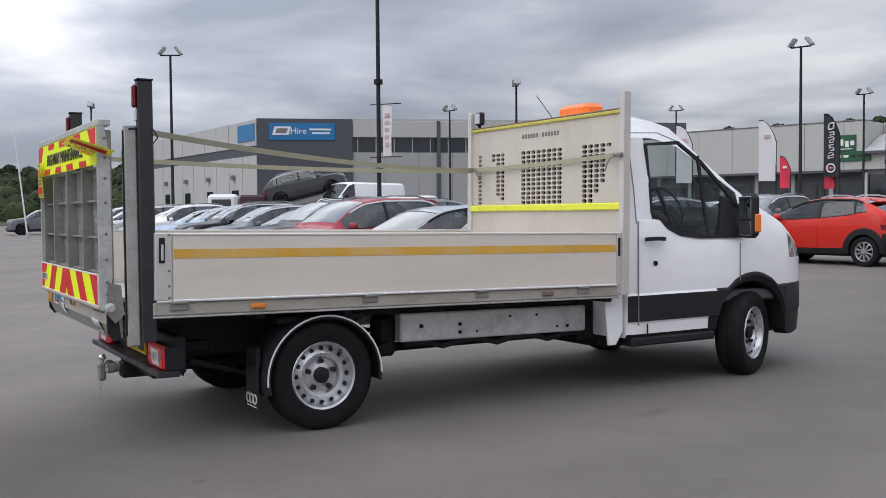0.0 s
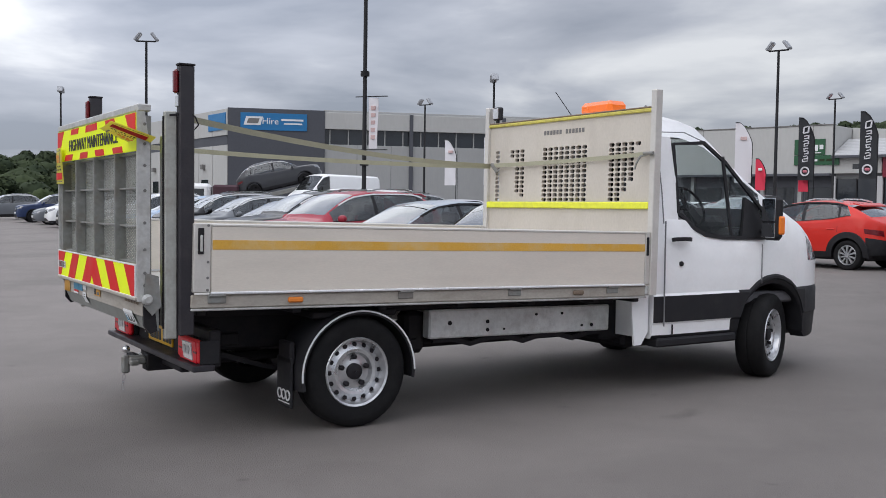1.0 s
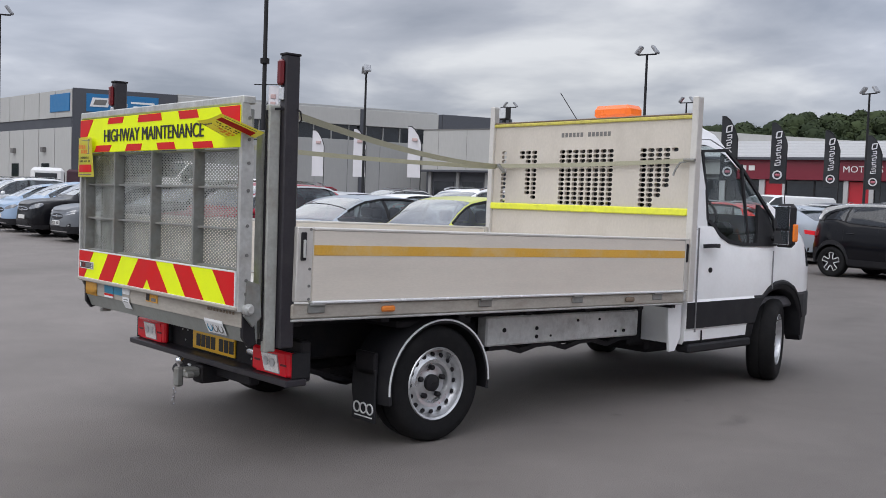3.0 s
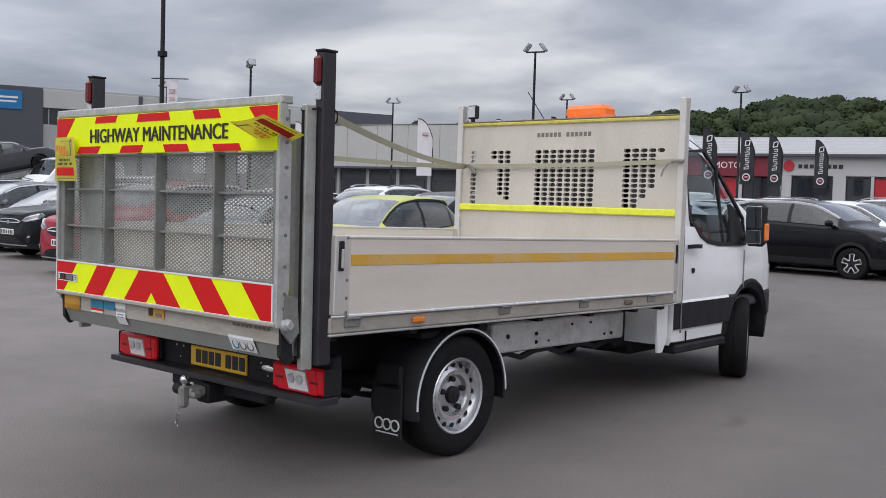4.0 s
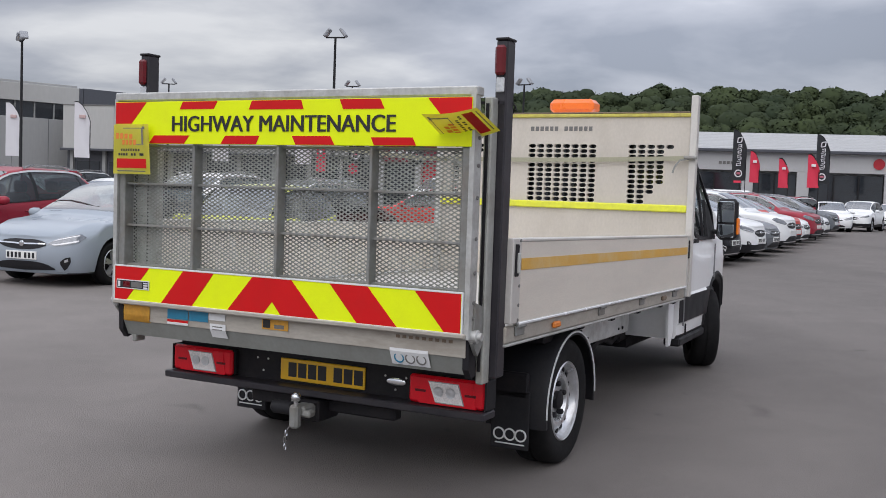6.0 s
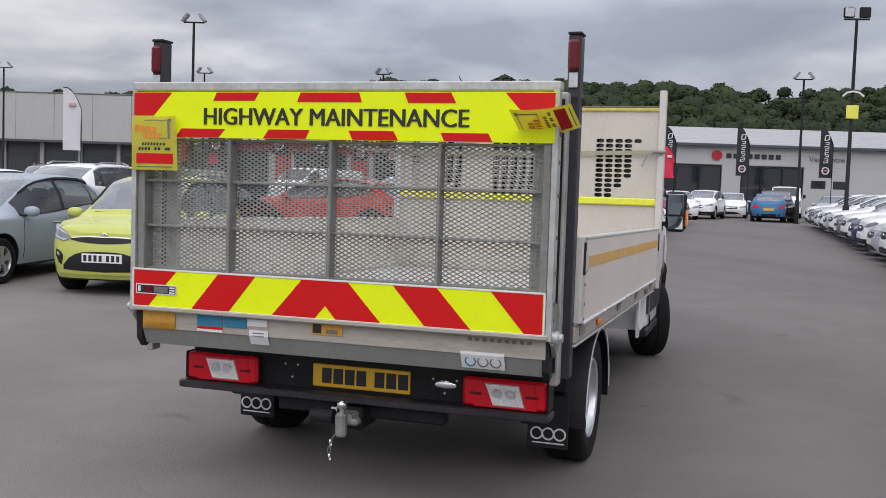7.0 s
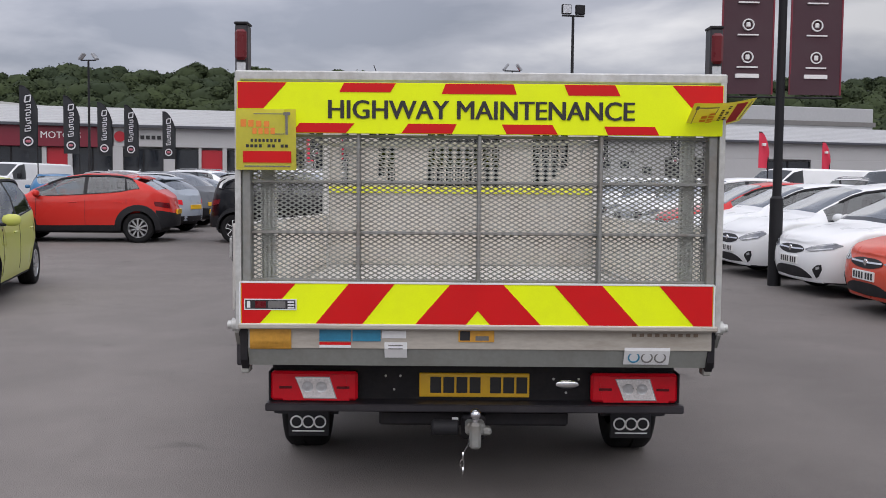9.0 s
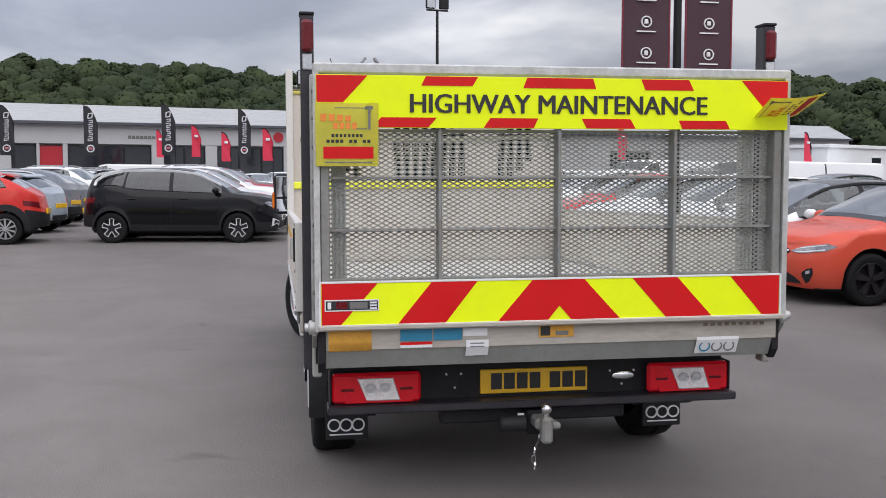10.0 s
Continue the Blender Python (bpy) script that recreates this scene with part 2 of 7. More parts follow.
def leafage(name, dark, light):
    m = bpy.data.materials.new(name)
    m.use_nodes = True
    n, l = m.node_tree.nodes, m.node_tree.links
    b = n["Principled BSDF"]
    g = n.new("ShaderNodeNewGeometry")
    tc = n.new("ShaderNodeTexCoord")
    q = n.new("ShaderNodeTexNoise")
    q.inputs["Scale"].default_value, q.inputs["Detail"].default_value = 0.11, 4.0
    l.new(tc.outputs["Object"], q.inputs["Vector"])
    ad = n.new("ShaderNodeMath")
    ad.operation = "MULTIPLY_ADD"
    l.new(g.outputs["Random Per Island"], ad.inputs[0])
    ad.inputs[1].default_value = 0.35
    l.new(q.outputs["Fac"], ad.inputs[2])
    r = n.new("ShaderNodeValToRGB")
    r.color_ramp.elements[0].position, r.color_ramp.elements[0].color = 0.38, (*dark, 1)
    r.color_ramp.elements[1].position, r.color_ramp.elements[1].color = 0.95, (*light, 1)
    e = r.color_ramp.elements.new(0.62)
    e.color = (0.038, 0.050, 0.028, 1)
    l.new(ad.outputs[0], r.inputs[0])
    l.new(r.outputs[0], b.inputs["Base Color"])
    b.inputs["Roughness"].default_value = 0.8
    b.inputs["Specular IOR Level"].default_value = 0.05
    return m


M = dict(
    asphalt=asphalt(),
    paint=surface("car_paint", (1, 1, 1), 0.30, vary=0.03, size=2, fine=400, coat=0.45, spec=0.06, tint=True),
    white=surface("white_paint", (0.86, 0.865, 0.875), 0.34, vary=0.03, size=2.5, fine=30, coat=0.6, dirt=(0.5, 0.48, 0.45), dirt_amount=0.12),
    alu=surface("dull_aluminium", (0.62, 0.60, 0.57), 0.5, 0.35, vary=0.07, size=2.2, fine=50, dirt=(0.42, 0.39, 0.35), dirt_amount=0.35, stretch=(1, 1, 1)),
    dirtyalu=surface("dirty_aluminium", (0.43, 0.40, 0.355), 0.55, 0.2, vary=0.14, size=3, fine=50, dirt=(0.24, 0.20, 0.16), dirt_amount=0.6, stretch=(1, 0.5, 2)),
    side=surface("anodised_side_board", (0.73, 0.675, 0.60), 0.46, 0.15, vary=0.06, size=1.6, fine=70, dirt=(0.48, 0.45, 0.41), dirt_amount=0.3, stretch=(0.5, 1, 2.2)),
    sheet=surface("weathered_aluminium_sheet", (0.575, 0.53, 0.47), 0.5, 0.15, vary=0.08, size=1.4, fine=60, dirt=(0.36, 0.32, 0.27), dirt_amount=0.4, stretch=(1, 1, 0.6)),
    galv=surface("galvanised_steel", (0.50, 0.505, 0.495), 0.5, 0.45, vary=0.2, size=6, fine=40, bump=0.1, dirt=(0.24, 0.21, 0.18), dirt_amount=0.45),
    galvs=surface("dull_mesh_steel", (0.345, 0.36, 0.335), 0.55, 0.4, vary=0.22, size=6, fine=40, bump=0.1, dirt=(0.18, 0.15, 0.12), dirt_amount=0.5),
    galvd=surface("weathered_galvanised_steel", (0.25, 0.255, 0.245), 0.6, 0.4, vary=0.2, size=5, fine=35, bump=0.12, dirt=(0.2, 0.15, 0.11), dirt_amount=0.5),
    black=surface("black_plastic", (0.014, 0.014, 0.017), 0.6, vary=0.25, size=5, fine=90, bump=0.08, spec=0.3, dirt=(0.05, 0.047, 0.045), dirt_amount=0.2),
    post=surface("black_powder_coat", (0.022, 0.020, 0.026), 0.45, vary=0.2, size=7, fine=80, dirt=(0.07, 0.06, 0.06), dirt_amount=0.3),
    rubber=surface("tyre_rubber", (0.007, 0.007, 0.008), 0.8, vary=0.3, size=6, fine=90, bump=0.15, spec=0.25, dirt=(0.03, 0.028, 0.026), dirt_amount=0.25),
    chassis=surface("chassis_black", (0.012, 0.011, 0.014), 0.65, vary=0.3, size=6, fine=60, spec=0.3, dirt=(0.04, 0.033, 0.03), dirt_amount=0.35),
    rail=surface("grey_painted_chassis_rail", (0.80, 0.81, 0.80), 0.5, vary=0.1, size=4, fine=40, dirt=(0.2, 0.17, 0.15), dirt_amount=0.5),
    steel=surface("silver_wheel_steel", (0.62, 0.63, 0.65), 0.3, 0.75, vary=0.12, size=9, fine=60, dirt=(0.12, 0.11, 0.1), dirt_amount=0.4),
    alloy=surface("alloy_wheel", (0.52, 0.53, 0.55), 0.3, 0.7, vary=0.08, size=9, fine=60),
    chrome=surface("bright_chrome", (0.75, 0.76, 0.78), 0.12, 1.0, vary=0.04, size=9, fine=60),
    rust=surface("rusty_steel", (0.20, 0.15, 0.11), 0.7, 0.3, vary=0.35, size=12, fine=70, bump=0.2),
    yellow=surface("fluorescent_yellow", (0.80, 0.93, 0.004), 0.5, vary=0.04, size=4, fine=250, spec=0.25, dirt=(0.62, 0.66, 0.03), dirt_amount=0.2),
    yellowbar=surface("yellow_rubber_edge", (0.78, 0.80, 0.05), 0.5, vary=0.06, size=6, fine=60, dirt=(0.4, 0.4, 0.1), dirt_amount=0.4),
    red=surface("reflective_red", (0.60, 0.006, 0.008), 0.45, vary=0.06, size=5, fine=250, spec=0.25, dirt=(0.42, 0.02, 0.02), dirt_amount=0.2),
    trimbright=surface("bright_trim", (0.74, 0.75, 0.77), 0.25, 0.15, vary=0.04, size=9, fine=60),
    pearl=surface("pearly_reversing_lens", (0.82, 0.78, 0.78), 0.2, vary=0.2, size=30, fine=120, coat=0.6),
    galvm=surface("dull_galvanised_column", (0.40, 0.405, 0.38), 0.55, 0.3, vary=0.16, size=5, fine=40, bump=0.08, dirt=(0.20, 0.16, 0.12), dirt_amount=0.5),
    apron=surface("dull_grey_painted_steel", (0.25, 0.26, 0.245), 0.6, 0.1, vary=0.1, size=4, fine=50, dirt=(0.16, 0.14, 0.12), dirt_amount=0.35),
    stripe=surface("amber_reflective_tape", (0.68, 0.38, 0.055), 0.42, vary=0.14, size=2.2, fine=150, dirt=(0.66, 0.53, 0.30), dirt_amount=0.85),
    amber=surface("amber_plastic", (0.85, 0.20, 0.01), 0.25, vary=0.04, coat=0.6),
    beacon=surface("orange_beacon_plastic", (0.92, 0.17, 0.01), 0.3, vary=0.05, coat=0.5),
    redlens=surface("red_lamp_lens", (0.72, 0.005, 0.018), 0.35, vary=0.1, size=20, fine=200, coat=0.15, spec=0.3),
    clearlens=surface("clear_lamp_lens", (0.55, 0.56, 0.58), 0.16, 0.4, vary=0.25, size=25, fine=90, coat=1.0),
    darkred=surface("dark_red_lens", (0.12, 0.003, 0.007), 0.3, vary=0.1, size=20, fine=200, coat=0.2, spec=0.3),
    headlamp=surface("headlamp_glass", (0.20, 0.21, 0.23), 0.12, 0.4, vary=0.45, size=14, fine=60, coat=1.0),
    plate_y=surface("yellow_number_plate", (0.80, 0.46, 0.01), 0.35, vary=0.04, coat=0.4),
    plate_w=surface("white_number_plate", (0.78, 0.78, 0.76), 0.35, vary=0.04, coat=0.4),
    ink=surface("black_print", (0.015, 0.015, 0.018), 0.5, vary=0.1),
    inkgrey=surface("grey_print", (0.16, 0.155, 0.15), 0.6, vary=0.2),
    whiteprint=surface("white_print", (0.72, 0.72, 0.72), 0.5, vary=0.06),
    sticker_y=surface("yellow_tag_plastic", (0.80, 0.74, 0.10), 0.38, vary=0.05, coat=0.3),
    orangeprint=surface("orange_print", (0.75, 0.22, 0.03), 0.5, vary=0.1),
    bluesticker=surface("blue_sticker", (0.02, 0.20, 0.34), 0.4, vary=0.15, size=12),
    amberst=surface("amber_sticker", (0.60, 0.30, 0.035), 0.5, vary=0.15, size=12),
    papers=surface("white_sticker", (0.70, 0.71, 0.72), 0.5, vary=0.06),
    strap=surface("webbing_strap", (0.34, 0.33, 0.24), 0.8, vary=0.15, size=8, fine=120, bump=0.1),
    seat=surface("dark_grey_seat_cloth", (0.03, 0.03, 0.034), 0.9, vary=0.2, size=8, fine=150, bump=0.1),
    pinkprint=surface("faded_print", (0.50, 0.36, 0.35), 0.7, vary=0.2),
    oldyellow=surface("weathered_yellow_edge", (0.56, 0.50, 0.10), 0.6, vary=0.15, size=8, fine=60, dirt=(0.28, 0.2, 0.1), dirt_amount=0.6),
    trim=surface("grey_cab_trim", (0.10, 0.10, 0.11), 0.7, vary=0.15),
    carglass=glass("car_glass", (0.34, 0.38, 0.38), 0.085),
    privacyglass=glass("dark_privacy_glass", (0.10, 0.11, 0.12), 0.07),
    screenglass=glass("windscreen_glass", (0.40, 0.45, 0.45), 0.26),
    seam=surface("panel_gap", (0.22, 0.22, 0.23), 0.7, vary=0.1),
    cabglass=glass("cab_glass", (0.80, 0.85, 0.85), 0.04),
    mirror=surface("mirror_glass", (0.85, 0.87, 0.9), 0.03, 1.0, vary=0.01),
    glossblack=surface("gloss_black_paint", (0.006, 0.006, 0.008), 0.18, vary=0.1, coat=0.6),
    lampblack=surface("black_column_paint", (0.012, 0.012, 0.014), 0.55, vary=0.2, size=4, spec=0.25),
    lamphead=surface("grey_floodlight", (0.30, 0.31, 0.33), 0.45, 0.3, vary=0.1),
    cladlight=surface("light_grey_cladding", (0.42, 0.42, 0.41), 0.6, vary=0.06, size=0.3, fine=6, stretch=(1, 1, 0.25)),
    cladmid=surface("grey_cladding", (0.32, 0.325, 0.325), 0.6, vary=0.06, size=0.3, fine=6, stretch=(1, 1, 0.25)),
    claddark=surface("dark_grey_cladding", (0.062, 0.066, 0.08), 0.55, vary=0.1, size=0.3, fine=6),
    ribroof=surface("pale_ribbed_roof", (0.38, 0.385, 0.395), 0.5, 0.1, vary=0.07, size=0.4, fine=5),
    fasciared=surface("dark_red_fascia", (0.17, 0.009, 0.025), 0.4, vary=0.08, size=1),
    brightred=surface("bright_red_panel", (0.42, 0.012, 0.025), 0.4, vary=0.08, size=1),
    shopwhite=surface("white_shop_wall", (0.43, 0.43, 0.44), 0.6, vary=0.05, size=0.6, fine=8),
    shopglass=surface("dark_shop_glass", (0.02, 0.024, 0.03), 0.06, vary=0.3, size=0.8, spec=0.8),
    signblue=surface("blue_sign", (0.01, 0.15, 0.36), 0.4, vary=0.06),
    signgreen=surface("green_sign", (0.015, 0.085, 0.035), 0.4, vary=0.06),
    flagblack=surface("black_flag_cloth", (0.022, 0.024, 0.028), 0.8, vary=0.2, size=2, fine=60),
    flagwhite=surface("white_flag_cloth", (0.66, 0.65, 0.68), 0.8, vary=0.05, size=2, fine=60),
    flagpink=surface("faded_red_print", (0.50, 0.16, 0.20), 0.8, vary=0.1),
    flagred=surface("red_flag_cloth", (0.64, 0.035, 0.075), 0.8, vary=0.1, size=2, fine=60),
    banner=surface("maroon_banner_cloth", (0.055, 0.022, 0.032), 0.7, vary=0.12, size=2, fine=60),
    soil=surface("dark_undergrowth", (0.050, 0.064, 0.036), 0.95, vary=0.35, size=0.08, fine=1.2),
    leaves=leafage("mixed_foliage", (0.028, 0.040, 0.024), (0.050, 0.066, 0.030)),
)


# ------------------------------------------------------------------ mesh helpers
def mesh_of(name, bm, material, smooth=35):
    me = bpy.data.meshes.new(name)
    bmesh.ops.recalc_face_normals(bm, faces=bm.faces[:])
    bm.to_mesh(me)
    bm.free()
    me.materials.append(material)
    if smooth:
        me.shade_smooth()
        me.set_sharp_from_angle(angle=radians(smooth))
    return me


def part(name, bm, material, parent, label="", smooth=35):
    """One mesh object of a thing (or of one of its parts)."""
    ob = new(name, mesh_of(name, bm, material, smooth))
    ob.parent = parent
    if label:
        tagged(ob, label)
    return ob


def thing(name, label, category, group="", kind=""):
    return tagged(new(name), label, category, group, kind)


def solid(name, bm, material, label, category="", group="", kind="", smooth=35):
    return tagged(new(name, mesh_of(name, bm, material, smooth)), label, category, group, kind)


def cbox(bm, x0, x1, y0, y1, z0, z1, c=0.004, m=None):
    """A box with chamfered edges."""
    lo, hi = (x0, y0, z0), (x1, y1, z1)
    c = min(c, 0.45 * min(x1 - x0, y1 - y0, z1 - z0))
    vs = {}
    for sx in (0, 1):
        for sy in (0, 1):
            for sz in (0, 1):
                s = (sx, sy, sz)
                for a in range(3):
                    p = [(hi[i] if s[i] else lo[i]) + (0 if i == a else (-c if s[i] else c)) for i in range(3)]
                    v = Vector(p)
                    vs[s, a] = bm.verts.new(m @ v if m else v)
    F = bm.faces.new
    for a in range(3):
        b, d = (a + 1) % 3, (a + 2) % 3
        for s in (0, 1):
            def k(p, q):
                t = [0, 0, 0]
                t[a], t[b], t[d] = s, p, q
                return tuple(t)
            F([vs[k(0, 0), a], vs[k(1, 0), a], vs[k(1, 1), a], vs[k(0, 1), a]])
    for a in range(3):
        b, d = (a + 1) % 3, (a + 2) % 3
        for p in (0, 1):
            for q in (0, 1):
                t0, t1 = [0, 0, 0], [0, 0, 0]
                t0[a], t1[a] = 0, 1
                t0[b] = t1[b] = p
                t0[d] = t1[d] = q
                F([vs[tuple(t0), b], vs[tuple(t1), b], vs[tuple(t1), d], vs[tuple(t0), d]])
    for s in [(i, j, k2) for i in (0, 1) for j in (0, 1) for k2 in (0, 1)]:
        F([vs[s, 0], vs[s, 1], vs[s, 2]])
    return bm


def box(*a, c=0.004, m=None):
    return cbox(bmesh.new(), *a, c=c, m=m)


def lathe(bm, profile, n=32, m=None, caps=True):
    """Turns (radius, along) points round the local y axis."""
    rings = []
    for r, y in profile:
        ring = []
        for i in range(n):
            a = 2 * math.pi * i / n
            v = Vector((r * math.cos(a), y, r * math.sin(a)))
            ring.append(bm.verts.new(m @ v if m else v))
        rings.append(ring)
    for p, q in zip(rings, rings[1:]):
        for i in range(n):
            bm.faces.new([p[i], p[(i + 1) % n], q[(i + 1) % n], q[i]])
    if caps:
        bm.faces.new(rings[0])
        bm.faces.new(rings[-1])
    return bm


def tube(bm, a, b, r, n=12, r2=None):
    """A round bar from a to b."""
    a, b = Vector(a), Vector(b)
    m = Matrix.Translation(a) @ (b - a).to_track_quat("Y", "Z").to_matrix().to_4x4()
    return lathe(bm, [(r, 0), (r if r2 is None else r2, (b - a).length)], n, m)


def sweep(bm, pts, w, h, up=(0, 0, 1)):
    """A flat or square bar along points."""
    up = Vector(up)
    pts = [Vector(p) for p in pts]
    rings = []
    for i, p in enumerate(pts):
        d = (pts[min(i + 1, len(pts) - 1)] - pts[max(i - 1, 0)]).normalized()
        s = d.cross(up).normalized()
        u = s.cross(d).normalized()
        rings.append([bm.verts.new(p + s * a * w / 2 + u * b * h / 2) for a, b in ((-1, -1), (1, -1), (1, 1), (-1, 1))])
    for p, q in zip(rings, rings[1:]):
        for i in range(4):
            bm.faces.new([p[i], p[(i + 1) % 4], q[(i + 1) % 4], q[i]])
    bm.faces.new(rings[0])
    bm.faces.new(rings[-1])
    return bm


def slab(bm, pts, d, m=None):
    """A polygon pulled out by the vector d."""
    d = Vector(d)
    a = [bm.verts.new((m @ Vector(p)) if m else Vector(p)) for p in pts]
    b = [bm.verts.new((m @ (Vector(p) + d)) if m else Vector(p) + d) for p in pts]
    bm.faces.new(a)
    bm.faces.new(b[::-1])
    k = len(a)
    for i in range(k):
        bm.faces.new([a[i], a[(i + 1) % k], b[(i + 1) % k], b[i]])
    return bm


def letters(text, size, material, name, parent, m, depth=0.002, align="CENTER", label="", bold=0.0):
    """Raised lettering in the built-in font, as a mesh."""
    cu = bpy.data.curves.new(name, "FONT")
    cu.body, cu.size, cu.extrude, cu.align_x, cu.resolution_u = text, size, depth, align, 3
    tmp = bpy.data.objects.new(name, cu)
    scene.collection.objects.link(tmp)
    me = bpy.data.meshes.new_from_object(tmp.evaluated_get(bpy.context.evaluated_depsgraph_get()))
    bpy.data.objects.remove(tmp)
    if bold:
        bm = bmesh.new()
        for d in (-bold, 0.0, bold):
            k = len(bm.verts)
            bm.from_mesh(me)
            bmesh.ops.translate(bm, verts=bm.verts[k:], vec=(d, 0, -abs(d) * 0.1))
        bm.to_mesh(me)
        bm.free()
    me.materials.clear()
    me.materials.append(material)
    ob = new(name, me)
    if parent:
        ob.parent = parent
    ob.matrix_basis = m
    if label:
        tagged(ob, label)
    return ob


def lerp_table(table, x):
    """Value at x from (x, value) points in rising x."""
    if x <= table[0][0]:
        return table[0][1]
    for (a, va), (b, vb) in zip(table, table[1:]):
        if x <= b:
            return va + (vb - va) * (x - a) / (b - a)
    return table[-1][1]


# ------------------------------------------------------------------ ground
def gz(x, y=0.0):
    """The lot rises gently beyond the truck."""
    s = max(0.0, min(x, 90.0) - 4.2)
    s = s * s / (s + 1.0)
    return 0.165 * (1 - math.exp(-s / 9)) + 0.004 * s


def ground():
    bm = bmesh.new()
    xs = [-900, -300, -100, -40, -15] + [-5, -2, 1] + [3 + 0.75 * i for i in range(24)] + list(range(22, 92, 3)) + [110, 150, 300, 900]
    ys = [-900, -300, -120, -60, -30, -15, 0, 15, 30, 60, 120, 300, 900]
    g = [[bm.verts.new((x, y, gz(x))) for y in ys] for x in xs]
    for i in range(len(xs) - 1):
        for j in range(len(ys) - 1):
            bm.faces.new([g[i][j], g[i + 1][j], g[i + 1][j + 1], g[i][j + 1]])
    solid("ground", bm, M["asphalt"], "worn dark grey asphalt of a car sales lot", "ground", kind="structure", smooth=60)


ground()


# ------------------------------------------------------------------ buildings
def frame_on(p, q):
    """Local frame of a facade: x from p to q, y into the building, z up."""
    a = math.atan2(q[1] - p[1], q[0] - p[0])
    return Matrix.Translation((p[0], p[1], 0)) @ Matrix.Rotation(a, 4, "Z"), math.hypot(q[0] - p[0], q[1] - p[1])


def warehouse():
    t = thing("warehouse", "large grey clad warehouse with dark end bays and blue sign", "building", kind="")
    m, L = frame_on((27.9, 70.8), (60.2, 58.2))
    t.matrix_basis = m

    def p(name, x0, x1, y0, y1, z0, z1, mat, c=0.01, label=""):
        return part(name, box(x0, x1, y0, y1, z0, z1, c=c), M[mat], t, label)
    H = 9.0
    p("wall", 7.9, 30.6, 0, 26, 0, 6.35, "cladmid", 0.02)
    p("upper_wall", 7.9, 30.6, -0.12, 26, 7.62, H, "cladlight", 0.02)
    p("window_strip", 7.9, 30.6, 0.25, 26, 6.36, 7.61, "shopglass", 0.01, "dark recessed window strip")
    for i in range(15):
        p("mullion", 8.3 + i * 1.55, 8.38 + i * 1.55, 0.1, 0.3, 6.36, 7.61, "cladmid", 0.004)
    for x in (15.05, 23.2, 30.45):
        p("column", x, x + 0.32, -0.18, 0.2, 0, H + 0.02, "claddark", 0.01)
    for i in range(7):
        p("wall_joint", 10.6 + i * 2.9, 10.63 + i * 2.9, -0.012, 0.01, 0, 6.35, "claddark", 0.002)
    p("dark_wall", 0, 7.88, -0.2, 26, 0, H + 0.12, "claddark", 0.02, "dark grey clad end bay")
    p("dark_wall", 30.8, L + 3, -0.2, 20, 0, H + 0.05, "claddark", 0.02, "dark grey clad end bay")
    p("roof", 7.9, 30.6, 0.6, 26, H, H + 0.25, "cladmid", 0.02)
    # side of the building that runs back
    mi = m.inverted() @ frame_on((27.55, 106.0), (27.85, 70.9))[0]

    def w(name, x0, x1, y0, y1, z0, z1, mat, c=0.01):
        return part(name, box(x0, x1, y0, y1, z0, z1, c=c, m=mi), M[mat], t)
    w("side_wall", 0, 35.0, 0.1, 0.4, 0, H, "claddark")
    for i in range(11):
        x0 = 0.1 + i * 3.2
        w("side_panel", x0, x0 + 3.1, 0, 0.1, 0.0, 6.1, "cladlight")
        w("side_panel", x0, x0 + 3.1, 0, 0.1, 6.9, H + 0.05, "cladlight")
        if i % 2:
            w("side_window", x0 + 0.7, x0 + 2.2, -0.06, 0.0, 2.2, 3.3, "shopglass")
            w("vent_box", x0 + 1.0, x0 + 1.5, -0.3, 0.0, 4.2, 4.6, "inkgrey")
    w("side_sign", 31.2, 34.9, -0.08, 0.0, 7.35, 8.75, "signblue")
    p("sign", 1.0, 6.4, -0.28, -0.2, 7.35, 8.75, "signblue", 0.01, "blue company sign with pale lettering")
    slab(bm := bmesh.new(), [(1.25, 0, 7.75), (2.6, 0, 7.75), (2.8, 0, 8.45), (1.45, 0, 8.45)], (0, -0.03, 0))
    bmesh.ops.translate(bm, verts=bm.verts[:], vec=(0, -0.285, 0))
    part("sign_emblem", bm, M["papers"], t)
    slab(bm := bmesh.new(), [(1.5, 0, 7.9), (2.4, 0, 7.9), (2.55, 0, 8.3), (1.65, 0, 8.3)], (0, -0.03, 0))
    bmesh.ops.translate(bm, verts=bm.verts[:], vec=(0, -0.305, 0))
    part("sign_emblem", bm, M["inkgrey"], t)
    letters("Hire", 0.75, M["papers"], "sign_letters", t, pose(3.4, -0.29, 7.85, 90, 0, 0), 0.01)
    p("sign_line", 4.3, 6.1, -0.3, -0.28, 8.15, 8.3, "papers", 0.002)
    p("sign_line", 4.5, 6.0, -0.3, -0.28, 7.85, 7.98, "papers", 0.002)


